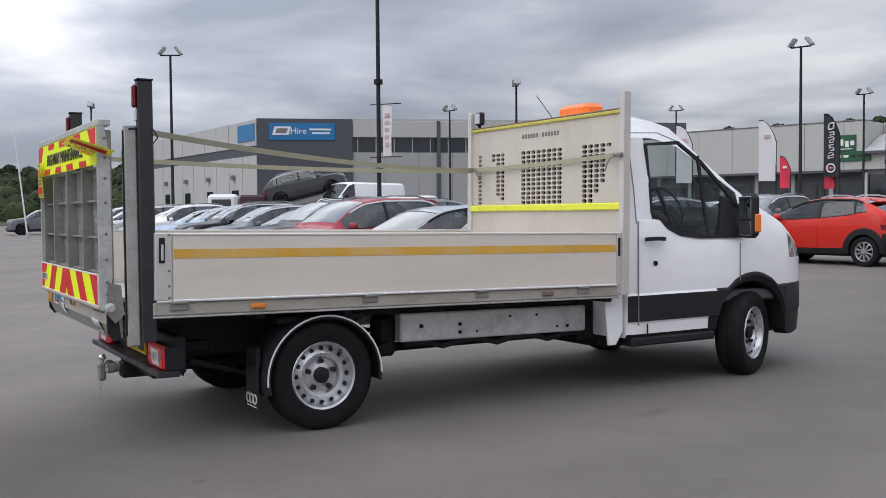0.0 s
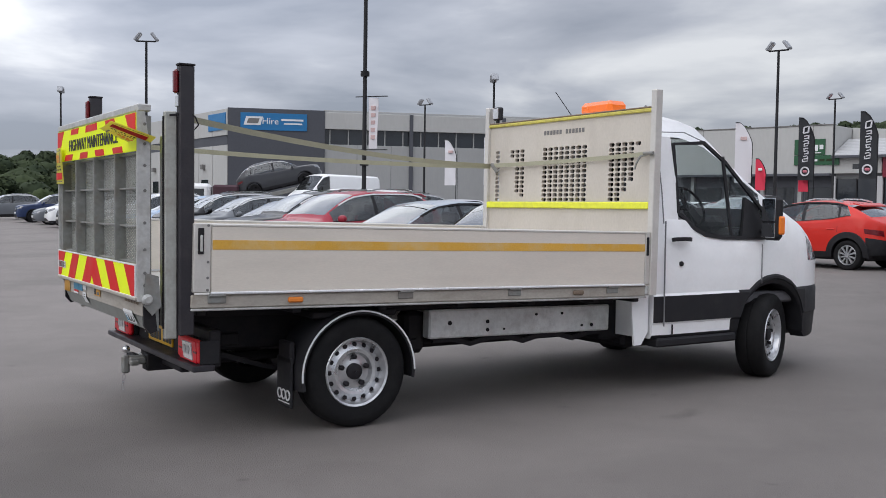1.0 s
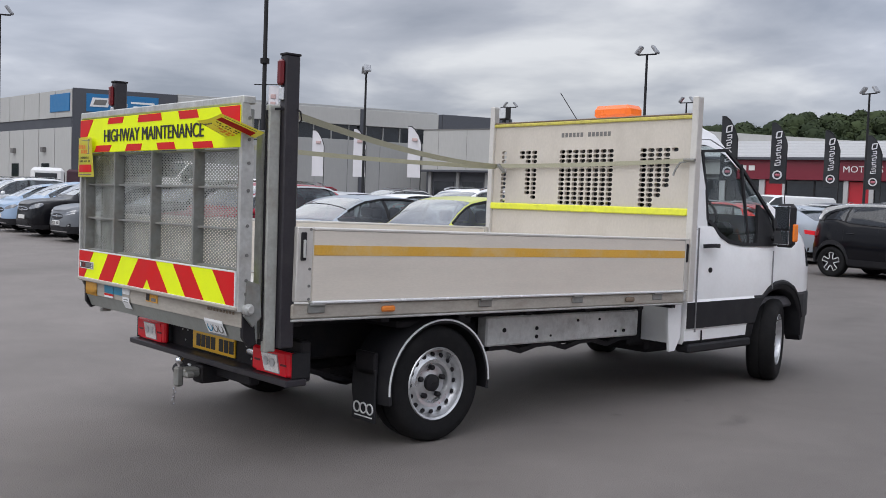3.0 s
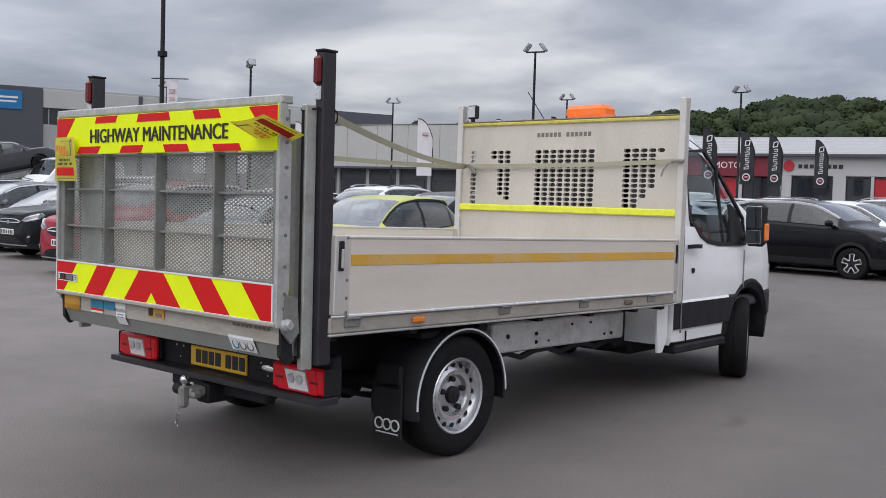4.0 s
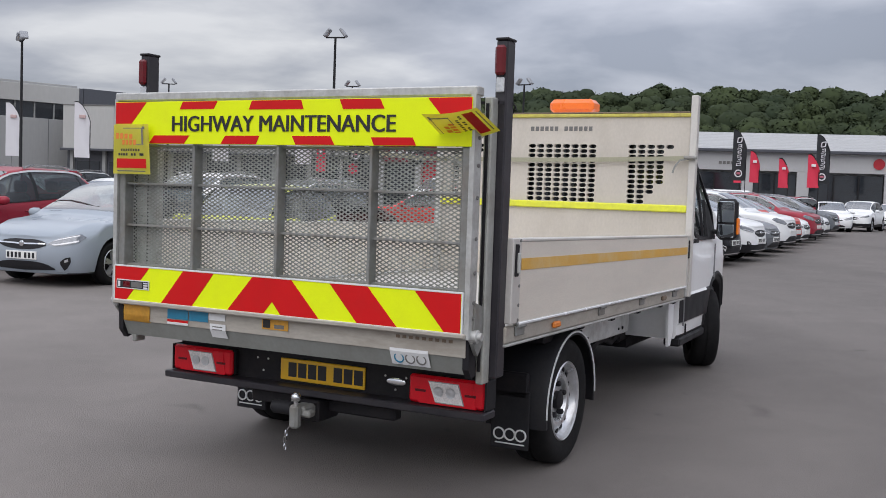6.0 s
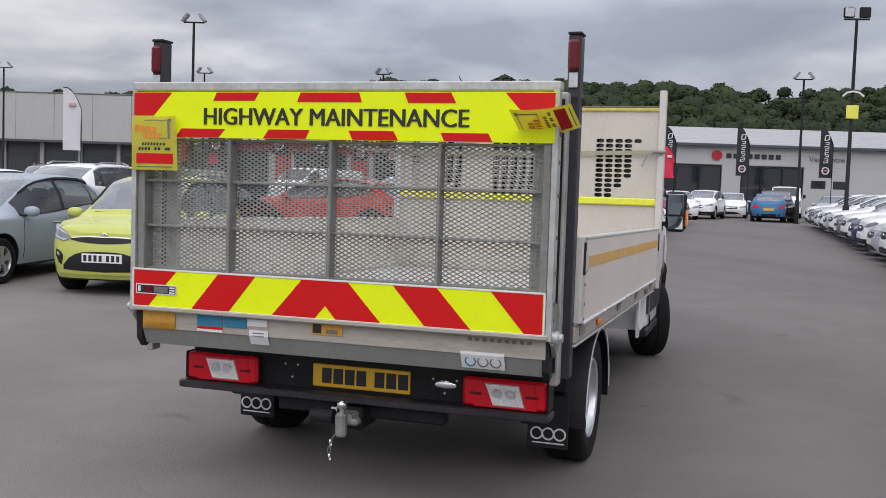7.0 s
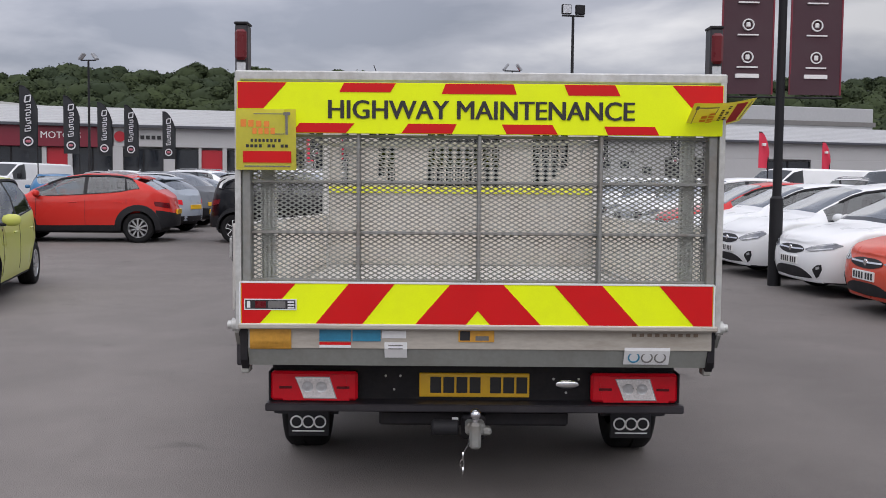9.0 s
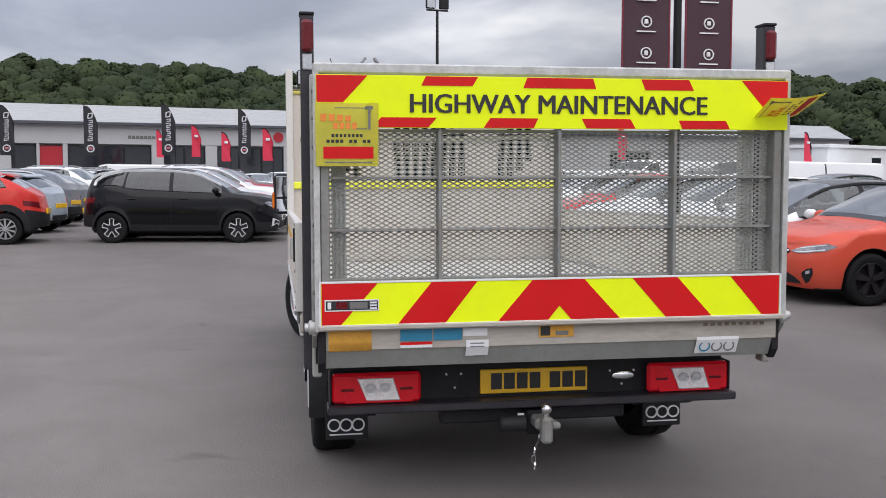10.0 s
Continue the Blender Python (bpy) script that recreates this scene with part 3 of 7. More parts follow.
def showroom():
    t = thing("showroom", "long low white showroom with ribbed pale roof and red fascia", "building")
    m, L = frame_on((60.2, 27.0), (78.0, -53.0))
    t.matrix_basis = m @ Matrix.Translation((0, 0, 0.45))

    def p(name, x0, x1, y0, y1, z0, z1, mat, c=0.01, label=""):
        return part(name, box(x0, x1, y0, y1, z0, z1, c=c), M[mat], t, label)
    eave, top, fas = 4.75, 6.1, 3.35
    # ribbed roof: long low steps up the slope
    bm = bmesh.new()
    n = 11
    prof = []
    for i in range(n):
        f0, f1 = i / n, (i + 1) / n
        prof += [(-0.35 + 3.0 * f0, eave + (top - eave) * f0 + 0.05), (-0.35 + 3.0 * f1 - 0.05, eave + (top - eave) * f1 - 0.02)]
    prof += [(3.2, top), (22, top - 1.0), (22, eave - 0.4), (-0.2, eave - 0.15)]
    rows = [[bm.verts.new((x, y, z)) for y, z in prof] for x in (-9.0, L)]
    k = len(prof)
    for i in range(k):
        bm.faces.new([rows[0][i], rows[0][(i + 1) % k], rows[1][(i + 1) % k], rows[1][i]])
    bm.faces.new(rows[0])
    bm.faces.new(rows[1][::-1])
    part("roof", bm, M["ribroof"], t, "pale ribbed metal roof", 20)
    p("gutter", -9.0, L, -0.5, -0.3, eave - 0.16, eave + 0.02, "claddark", 0.02)
    p("fascia", 6.9, L, 0, 0.5, fas, eave - 0.1, "shopwhite", 0.02)
    p("fascia", -5.6, 6.8, -0.15, 0.5, fas - 0.1, eave - 0.1, "fasciared", 0.02, "dark red fascia")
    p("fascia", -9.0, -5.7, 0, 0.5, fas + 0.2, eave - 0.1, "cladlight", 0.02, "pale grey clad panel")
    p("high_window", -7.65, -7.2, -0.01, 0.1, 3.85, 4.2, "shopglass", 0.004)
    # the smooth shed roof behind the ribbed band, falling away along the building
    slab(bm := bmesh.new(), [(-9.0, 3.3, 5.0), (14.0, 3.3, 5.0), (14.0, 3.3, 5.5), (4.0, 3.3, 6.0), (-9.0, 3.3, 6.95)], (0, 17, 0))
    part("shed_roof", bm, M["cladlight"], t, "smooth pale grey shed roof", 20)
    # openings below: glass bays between white piers
    bays = [(-8.8, -6.0, "shopglass"), (-5.6, -3.2, "shopglass"), (-2.8, -1.6, "brightred"), (-1.4, 2.4, "shopglass"), (2.7, 4.0, "brightred"), (4.3, 6.8, "shopglass"),
            (7.5, 10.1, "shopglass"), (10.9, 12.4, "shopglass"), (12.6, 14.0, "brightred"), (14.3, 19.6, "shopglass"), (20.4, 23.2, "shopglass"), (24.0, 28.7, "shopglass"), (30.0, 34.3, "shopglass"),
            (47.2, 50.8, "ink"), (56.0, 60.0, "shopglass"), (71.2, 75.1, "shopglass")]
    last = -9.0
    for a, b, mat in bays:
        if a > last:
            p("wall", last, a, 0, 0.5, -0.5, fas, "shopwhite", 0.02)
        p("shop_window" if mat != "brightred" else "red_panel", a, b, 0.22, 0.5, -0.5, fas - 0.15, mat, 0.01)
        k = max(1, round((b - a) / 1.6))
        if mat == "shopglass":
            for i in range(k + 1):
                x = a + (b - a) * i / k
                p("mullion", x - 0.05, x + 0.05, 0.14, 0.24, -0.5, fas - 0.15, "lampblack", 0.004)
        last = b
    p("wall", last, L, 0, 0.5, -0.5, fas, "shopwhite", 0.02)
    p("back_wall", -9.0, L, 0.52, 21.5, -0.5, eave - 0.2, "cladmid", 0.02)
    for x0, x1, z0 in ((34.8, 35.8, 1.9), (36.3, 37.4, 1.9), (42.0, 42.7, 2.45), (43.5, 44.2, 2.45), (45.3, 46.1, 2.0)):
        p("high_window", x0, x1, -0.01, 0.1, z0, z0 + 0.55, "shopglass", 0.004)
    for x in (41.8, 44.3):
        p("wall_lamp", x, x + 0.25, -0.2, 0.0, 3.6, 3.8, "inkgrey", 0.02)
    # lettering and emblems stay plain marks
    for x in (-5.1, -4.5, -3.9):
        p("sign_mark", x, x + 0.42, -0.2, -0.14, 3.85, 4.2, "whiteprint", 0.01)
    letters("MOTORS", 0.62, M["whiteprint"], "sign_letters", t, pose(3.6, -0.17, 3.8, 90, 0, 0), 0.02)
    for x in (7.3, 28.3):
        lathe(bm := bmesh.new(), [(0.36, 0), (0.36, 0.08)], 20, pose(x, -0.1, 4.0, 0, 0, 0))
        part("emblem", bm, M["brightred"], t)
    for i in range(8):
        p("sign_mark", 28.95 + i * 0.48, 29.3 + i * 0.48, -0.06, -0.01, 3.82, 4.15, "ink", 0.01)
        p("sign_mark", 7.9 + i * 0.36, 8.15 + i * 0.36, -0.06, -0.01, 3.85, 4.1, "ink", 0.01)
    letters("Van", 0.55, M["inkgrey"], "sign_letters", t, pose(35.0, -0.05, 3.75, 90, 0, 0), 0.02)
    letters("Centre", 0.55, M["inkgrey"], "sign_letters", t, pose(36.2, -0.05, 3.75, 90, 0, 0), 0.02)
    for i in range(7):
        p("sign_mark", 18.1 + i * 0.26, 18.3 + i * 0.26, -0.06, -0.01, 3.75, 3.95, "inkgrey", 0.01)
    # tall plain shed carried on at the far end, over a recessed glazed ground floor
    p("shed_wall", -32, -9.05, -0.05, 17, 3.55, 6.92, "cladlight", 0.03, "tall plain grey clad shed wall")
    p("shed_capping", -32, -9.0, -0.09, 0.3, 6.92, 7.0, "inkgrey", 0.01)
    p("shed_canopy", -32, -9.05, -0.45, 0.0, 3.38, 3.56, "claddark", 0.02)
    p("shed_front", -32, -9.05, 0.6, 1.0, -0.5, 3.55, "claddark", 0.02, "dark glazed ground floor")
    for i in range(8):
        x = -31.6 + i * 2.85
        p("pier", x, x + 0.28, 0.35, 0.6, -0.5, 3.4, "cladmid", 0.01)
        p("shop_window", x + 0.5, x + 2.5, 0.54, 0.62, -0.3, 2.6, "shopglass", 0.004)
        p("wall_joint", x + 1.2, x + 1.23, -0.062, -0.04, 3.6, 6.9, "inkgrey", 0.002)
    p("sign", -11.75, -9.55, -0.14, -0.05, 4.88, 5.98, "signgreen", 0.01, "dark green sign board with pale marks")
    p("sign", -11.75, -8.55, -0.16, -0.05, 4.16, 4.84, "signgreen", 0.01)
    for i, (a0, b0) in enumerate(((0.30, 0.62), (0.18, 0.62), (0.30, 0.74), (0.18, 0.62), (0.30, 0.62))):
        p("sign_mark", -11.45 + i * 0.38, -11.18 + i * 0.38, -0.17, -0.13, 4.95 + a0, 4.95 + b0, "papers", 0.02)
    p("sign_mark", -11.4, -9.8, -0.17, -0.13, 4.98, 5.04, "papers", 0.004)
    for i in range(5):
        p("sign_mark", -11.4 + i * 0.5, -11.05 + i * 0.5, -0.19, -0.15, 4.42, 4.58, "leaves" if i > 2 else "papers", 0.004)
    p("roof_block", 51, 71, 7, 18, 5.0, 8.2, "ribroof", 0.05, "pale raised roof block")
    p("roof_block_band", 51, 71.2, 6.9, 7.1, 6.6, 7.0, "inkgrey", 0.01)


warehouse()
showroom()


# ------------------------------------------------------------------ lamp columns, banners, flags
def lamp_column(x, y, h=8.0, turn=0.0, flat=False):
    t = thing("street_lamp", "tall black lamp column with two grey floodlights", "street lamp", "lot lighting")
    z = gz(x)
    t.matrix_basis = pose(x, y, z, 0, 0, turn)
    h -= z
    lathe(bm := bmesh.new(), [(0.11, 0), (0.11, 1.1), (0.075, 1.15), (0.05, h)], 12, pose(0, 0, 0, 90))
    part("column", bm, M["lampblack"], t)
    part("cross_arm", box(-0.03, 0.03, -0.42, 0.42, h, h + 0.06), M["lampblack"], t)
    part("base_plate", box(-0.16, 0.16, -0.16, 0.16, 0, 0.03), M["lampblack"], t)
    for s in (-1, 1):
        if flat:
            hd = part("floodlight", box(-0.07, 0.07, 0.26 * s - 0.18, 0.26 * s + 0.18, h + 0.08, h + 0.44, c=0.03), M["lampblack"], t)
            part("lens", box(-0.085 * s - 0.008, -0.085 * s + 0.008, 0.26 * s - 0.15, 0.26 * s + 0.15, h + 0.11, h + 0.41, c=0.004), M["clearlens"], hd)
            continue
        q = pose(0, 0.36 * s, h + 0.22, 38 * s, 0, 0)
        hd = part("floodlight", box(-0.17, 0.17, -0.06, 0.06, -0.2, 0.22, c=0.03, m=q), M["lamphead"], t)
        part("lens", box(-0.14, 0.14, 0.06 if s < 0 else -0.07, 0.07 if s < 0 else -0.06, -0.16, 0.18, c=0.002, m=q), M["clearlens"], hd)
    return t


LAMPS = [(30.2, 44.8, 7.5, 20), (26.6, 33.0, 7.5, -30), (31.2, 19.8, 7.9, 15), (10.35, 36.1, 8.2, 60), (11.9, 58.0, 8.0, -20), (49.3, 29.6, 8.0, 10), (46.5, 41.9, 8.0, 30), (46.8, 17.1, 7.65, -10), (47.4, -4.9, 7.5, 5)]
for lx, ly, lh, la in LAMPS:
    lamp_column(lx, ly, lh, la)


def signed_column():
    """The column in the lane with a camera bracket and a yellow notice."""
    t = lamp_column(31.3, -5.5, 7.7, 8, True)
    tagged(t, "tall black lamp column with floodlights and a yellow notice")
    part("notice", box(-0.12, -0.1, -0.2, 0.2, 4.1, 4.55, c=0.003), M["sticker_y"], t, "small yellow notice")
    sweep(bm := bmesh.new(), [(-0.1, -0.35, 4.85), (-0.1, -0.2, 4.98), (-0.1, 0, 5.02), (-0.1, 0.2, 4.98), (-0.1, 0.35, 4.85)], 0.12, 0.05)
    part("bracket", bm, M["papers"], t, "white curved camera bracket")


signed_column()


def cloth(bm, w, h, x0, z0, top=None, ripple=0.03, seed=0.0):
    """A hanging sheet in the local xz plane with ripples; top(f) lowers the head along its width."""
    nx, nz = 8, 24
    g = []
    for i in range(nx + 1):
        col = []
        for j in range(nz + 1):
            f, k = i / nx, j / nz
            zt = h - (top(f) if top else 0)
            y = ripple * math.sin(5 * k + 3 * f + seed) * f
            col.append((x0 + w * f, y, z0 + zt * k))
        g.append(col)
    for s in (0, 1):
        vs = [[bm.verts.new((x, y + (0.004 if s else -0.004), z)) for x, y, z in col] for col in g]
        for i in range(nx):
            for j in range(nz):
                q = [vs[i][j], vs[i + 1][j], vs[i + 1][j + 1], vs[i][j + 1]]
                bm.faces.new(q if s else q[::-1])
    return bm


def banner_column(x, y, h, turn, style):
    z = gz(x)
    if style == "maroon":
        t = thing("banner_column", "black column carrying two maroon cloth banners", "banner column")
    else:
        t = thing("banner_column", "tall black column with a white cloth banner", "banner column")
    t.matrix_basis = pose(x, y, z, 0, 0, turn)
    lathe(bm := bmesh.new(), [(0.095, 0), (0.095, 1.27), (0.065, 1.31), (0.05, h)] if style == "maroon" else [(0.075, 0), (0.075, 1.7), (0.055, 1.75), (0.045, h)], 14, pose(0, 0, 0, 90))
    part("column", bm, M["lampblack"], t)
    if style == "maroon":
        for s in (-1, 1):
            x0 = 0.13 if s > 0 else -0.87
            cloth(bm := bmesh.new(), 0.74, 2.55, x0, 2.77, None, 0.015, s)
            b = part("banner", bm, M["banner"], t, "dark maroon cloth banner with pale marks")
            for zz in (2.73, 5.34):
                tube(bm := bmesh.new(), (0, 0, zz), (s * 0.90, 0, zz), 0.014)
                part("arm", bm, M["lampblack"], t)
            for e0 in (0, 1):
                xe = x0 + (0.74 if e0 else 0)
                part("edge", box(xe - 0.012, xe + 0.012, -0.012, 0.012, 2.77, 5.32, c=0.002), M["fasciared"], b)
            cx = x0 + 0.37
            for k in range(4):
                zz = 3.30 + k * 0.46
                for r0, r1 in ((0.085, 0.068),):
                    bm = bmesh.new()
                    lathe(bm, [(r0, -0.03), (r0, 0.03), (r1, 0.03), (r1, -0.03), (r0, -0.03)], 20, Matrix.Translation((cx, 0, zz)), False)
                    part("ring_mark", bm, M["whiteprint"], b)
                part("dot_mark", box(cx - 0.03, cx + 0.03, -0.03, 0.03, zz - 0.035, zz + 0.035, c=0.01), M["whiteprint"], b)
                part("line_mark", box(cx - 0.15, cx + 0.15, -0.03, 0.03, zz - 0.155, zz - 0.135, c=0.002), M["whiteprint"], b)
                if k == 0:
                    part("line_mark", box(cx - 0.17, cx + 0.17, -0.03, 0.03, zz - 0.30, zz - 0.24, c=0.004), M["whiteprint"], b)
    else:
        cloth(bm := bmesh.new(), 0.24, 1.25, 0.12, 2.72, None, 0.03, 0.7)
        b = part("banner", bm, M["flagwhite"], t, "white cloth banner with red marks")
        for k in range(5):
            part("line_mark", box(0.18, 0.30, -0.03, 0.03, 2.95 + k * 0.18, 3.05 + k * 0.18, c=0.004), M["pinkprint"], b)
        for zz in (2.69, 4.0):
            tube(bm := bmesh.new(), (-0.25, 0, zz), (0.62, 0, zz), 0.012)
            part("arm", bm, M["lampblack"], t)
        for zz in (2.3, 4.5):
            lathe(bm := bmesh.new(), [(0.11, zz), (0.11, zz + 0.12)], 12, pose(0, 0, 0, 90))
            part("collar", bm, M["lampblack"], t)
    return t


banner_column(8.8, -4.93, 9.3, 90, "maroon")
banner_column(9.2, 15.1, 8.8, -55, "white")


def feather_flag(x, y, h, mat, turn, label, marks=None):
    t = thing("feather_flag", label, "flag", "feather flags")
    t.matrix_basis = pose(x, y, gz(x), 0, 0, turn)
    w = 0.68 if h > 4.4 else 0.42
    head = lambda f: 0.95 * f ** 2.2 * (h / 5) + 0.05 * (1 - f) ** 3
    bm = bmesh.new()
    pts = [(w + 0.02, 0, 0), (w + 0.02, 0, h - head(1.0))] + [(0.02 + w * f, 0.02 * f, h - head(f) + 0.01) for f in (0.9, 0.75, 0.5, 0.25, 0.0)]
    for a, b in zip(pts, pts[1:]):
        tube(bm, a, b, 0.022, 8)
    part("pole", bm, M["lampblack"], t)
    z0 = h * (0.475 if h > 4.4 or mat == "flagwhite" else 0.60)
    ch = h - z0
    cloth(bm := bmesh.new(), w, h - z0, 0.02, z0, head, 0.05, x)
    fl = part("cloth", bm, M[mat], t)
    if marks:
        r0 = w * 0.29
        zc = z0 + ch * 0.14
        lathe(bm := bmesh.new(), [(r0, -0.06), (r0, 0.06), (r0 * 0.72, 0.06), (r0 * 0.72, -0.06), (r0, -0.06)], 20, Matrix.Translation((w * 0.5, 0, zc)), False)
        part("ring_mark", bm, M["flagwhite"], fl)
        part("badge_mark", box(w * 0.5 - r0 * 0.55, w * 0.5 + r0 * 0.55, -0.055, 0.055, zc - r0 * 0.3, zc + r0 * 0.3, c=0.04), M["flagpink"], fl)
        # illegible slanting strokes up the flag, joined here and there like handwriting
        for k, (q0, q1) in enumerate(((0.34, 0.66), (0.42, 0.64), (0.36, 0.60), (0.44, 0.66), (0.42, 0.62), (0.36, 0.66), (0.42, 0.64), (0.42, 0.66), (0.34, 0.62), (0.42, 0.66), (0.40, 0.68))):
            zz = z0 + ch * (0.285 + k * 0.040)
            slab(bm := bmesh.new(), [(w * q0, -0.06, zz), (w * q1, -0.06, zz + ch * 0.012), (w * q1, -0.06, zz + ch * 0.026), (w * q0, -0.06, zz + ch * 0.014)], (0, 0.12, 0))
            part("line_mark", bm, M["flagwhite"], fl)
            if k % 3 != 2 and k < 10:
                qe = w * (q1 if k % 2 else q0)
                part("line_mark", box(qe - 0.018, qe + 0.018, -0.058, 0.058, zz, zz + ch * 0.05, c=0.004), M["flagwhite"], fl)
        zq, hq = z0 + ch * 0.79, ch * 0.055
        for i0 in range(4):
            cs = [(w * 0.34, zq - hq), (w * 0.64, zq - hq * 0.7), (w * 0.68, zq + hq), (w * 0.38, zq + hq * 0.7)]
            (xa, za), (xb, zb_) = cs[i0], cs[(i0 + 1) % 4]
            sweep(bm := bmesh.new(), [(xa, 0, za), (xb, 0, zb_)], 0.045, 0.13, (0, 1, 0))
            part("square_mark", bm, M["flagwhite"], fl)
    else:
        part("line_mark", box(w * 0.35, w * 0.72, -0.06, 0.06, h * 0.84, h * 0.87, c=0.01), M["pinkprint" if mat == "flagwhite" else "whiteprint"], fl)
    return t


BLACK = [(32.9, 20.0), (32.3, 16.75), (35.75, 16.4), (40.3, 16.2), (43.9, 15.8), (45.3, 14.9), (49.8, 14.1), (49.5, 9.9), (47.5, 5.8), (50.6, 2.0), (50.2, -1.85), (49.7, -6.0), (52.6, -10.45), (53.7, -15.1)]
for fx, fy in BLACK:
    feather_flag(fx, fy, 5.35 - gz(fx), "flagblack", -75, "black feather flag with white marks", "w")
for fx, fy in [(29.67, 20.65), (28.25, 23.82), (27.6, 30.9), (27.5, 35.0), (27.3, 38.3)]:
    feather_flag(fx, fy, 5.0 - gz(fx), "flagwhite", -60, "white feather flag with a small red mark")
for fx, fy, fh in [(29.8, 19.7, 3.5), (33.1, 20.1, 3.5), (53.0, 6.55, 4.3), (40.8, 3.95, 3.95), (40.0, 2.62, 3.6), (29.2, -11.8, 3.5), (36.0, -16.9, 3.5), (32.6, -21.3, 3.5), (34.0, 0.9, 3.5)]:
    feather_flag(fx, fy, fh - gz(fx), "flagred", -70, "red feather flag on a short pole")



# ------------------------------------------------------------------ wooded hill behind the lot
def hill_height(az):
    """Elevation of the tree line, in degrees, against azimuth."""
    return lerp_table([(-60, 5.4), (-35.5, 5.6), (-31, 6.0), (-11, 6.4), (-2, 6.25), (2, 6.55), (8, 6.75), (13, 6.65), (18.6, 6.35), (23.6, 5.8), (27, 5.4), (31, 5.1), (35, 4.8), (42, 4.35), (60, 3.2), (79, 2.7), (110, 2.4)], az)


def woods():
    rng = np.random.default_rng(5)
    # rising ground
    bm = bmesh.new()
    rows = []
    for a in range(-75, 125, 3):
        col = []
        for d, f in ((108, 0.0), (120, 0.45), (145, 0.80), (185, 0.93), (320, 0.6)):
            top = 1.4 + math.tan(radians(hill_height(a))) * (d + 5)
            col.append(bm.verts.new((d * math.cos(radians(a)), d * math.sin(radians(a)), max(0.2, top * f - 2.0))))
        rows.append(col)
    for p, q in zip(rows, rows[1:]):
        for i in range(4):
            bm.faces.new([p[i], q[i], q[i + 1], p[i + 1]])
    solid("backdrop", bm, M["soil"], "dark wooded hillside rising behind the lot", "hillside", kind="structure", smooth=60)
    # crowns: clouds of leaf faces, thickest along the skyline
    P, F = [], []
    base = 0
    for _ in range(3600):
        a = rng.uniform(-72, 122)
        k = rng.uniform(0, 1) ** 0.5
        d = 108 + 44 * k
        top = 1.4 + math.tan(radians(hill_height(a))) * (d + 5)
        rad = rng.uniform(1.2, 3.6)
        crest = rng.uniform(-0.6, 0.5) if rng.uniform() < 0.96 else rng.uniform(0.6, 1.8)
        zc = min(top * (0.30 + 0.70 * k) + rng.uniform(-1.2, 0.6), top + crest) - rad * 0.8
        zc = max(zc, 1.0)
        cx, cy = d * math.cos(radians(a)), d * math.sin(radians(a))
        # leaves in loose sprays round a denser heart
        n = 190
        u = rng.normal(size=(n, 3))
        u /= np.linalg.norm(u, axis=1)[:, None]
        u[:, 2] = np.abs(u[:, 2]) * 1.15 - 0.35
        c = np.array([cx, cy, zc]) + u * rad * rng.uniform(0.72, 1.0, (n, 1)) * (1, 1, 0.9)
        s = rng.uniform(0.12, 0.30, (n, 1))
        nn = u * 0.5 + (0, 0, 0.55) + 0.45 * rng.normal(size=(n, 3))
        t1 = np.cross(nn, rng.normal(size=(n, 3)))
        t1 /= np.linalg.norm(t1, axis=1)[:, None]
        t2 = np.cross(nn, t1)
        t2 /= np.linalg.norm(t2, axis=1)[:, None] + 1e-9
        P.append(np.stack([c + t1 * s, c + t2 * s * 0.8, c - t1 * s * 0.9, c - t2 * s * 0.7], 1).reshape(-1, 3))
        F.append(np.arange(4 * n).reshape(-1, 4) + base)
        base += 4 * n
        ring, lev = 12, 6
        th = np.linspace(0.12, 2.3, lev)[:, None]
        ph = np.linspace(0, 2 * math.pi, ring, endpoint=False)[None, :] + rng.uniform(0, 1)
        r = rad * rng.uniform(0.66, 0.80, (lev, ring))
        P.append(np.stack([r * np.sin(th) * np.cos(ph), r * np.sin(th) * np.sin(ph), r * np.cos(th) * 0.9], 2).reshape(-1, 3) + (cx, cy, zc))
        F.append(np.array([(i * ring + j, (i + 1) * ring + j, (i + 1) * ring + (j + 1) % ring, i * ring + (j + 1) % ring) for i in range(lev - 1) for j in range(ring)]) + base)
        base += lev * ring
    me = bpy.data.meshes.new("far_woods")
    me.from_pydata(np.concatenate(P), [], np.concatenate(F).tolist())
    me.shade_smooth()
    me.materials.append(M["leaves"])
    tagged(new("far_woods", me), "dark green mixed woodland covering the far hillside", "woods", kind="stuff")


woods()


def flagpole():
    t = thing("flagpole", "slim white leaning flagpole without a flag", "flagpole")
    tube(bm := bmesh.new(), (7.1, 52.5, 0), (6.5, 52.6, 6.3), 0.05, 10, 0.035)
    part("pole", bm, M["papers"], t)
    tube(bm := bmesh.new(), (7.1, 52.5, 0), (7.08, 52.5, 0.4), 0.09, 10)
    part("socket", bm, M["galv"], t)


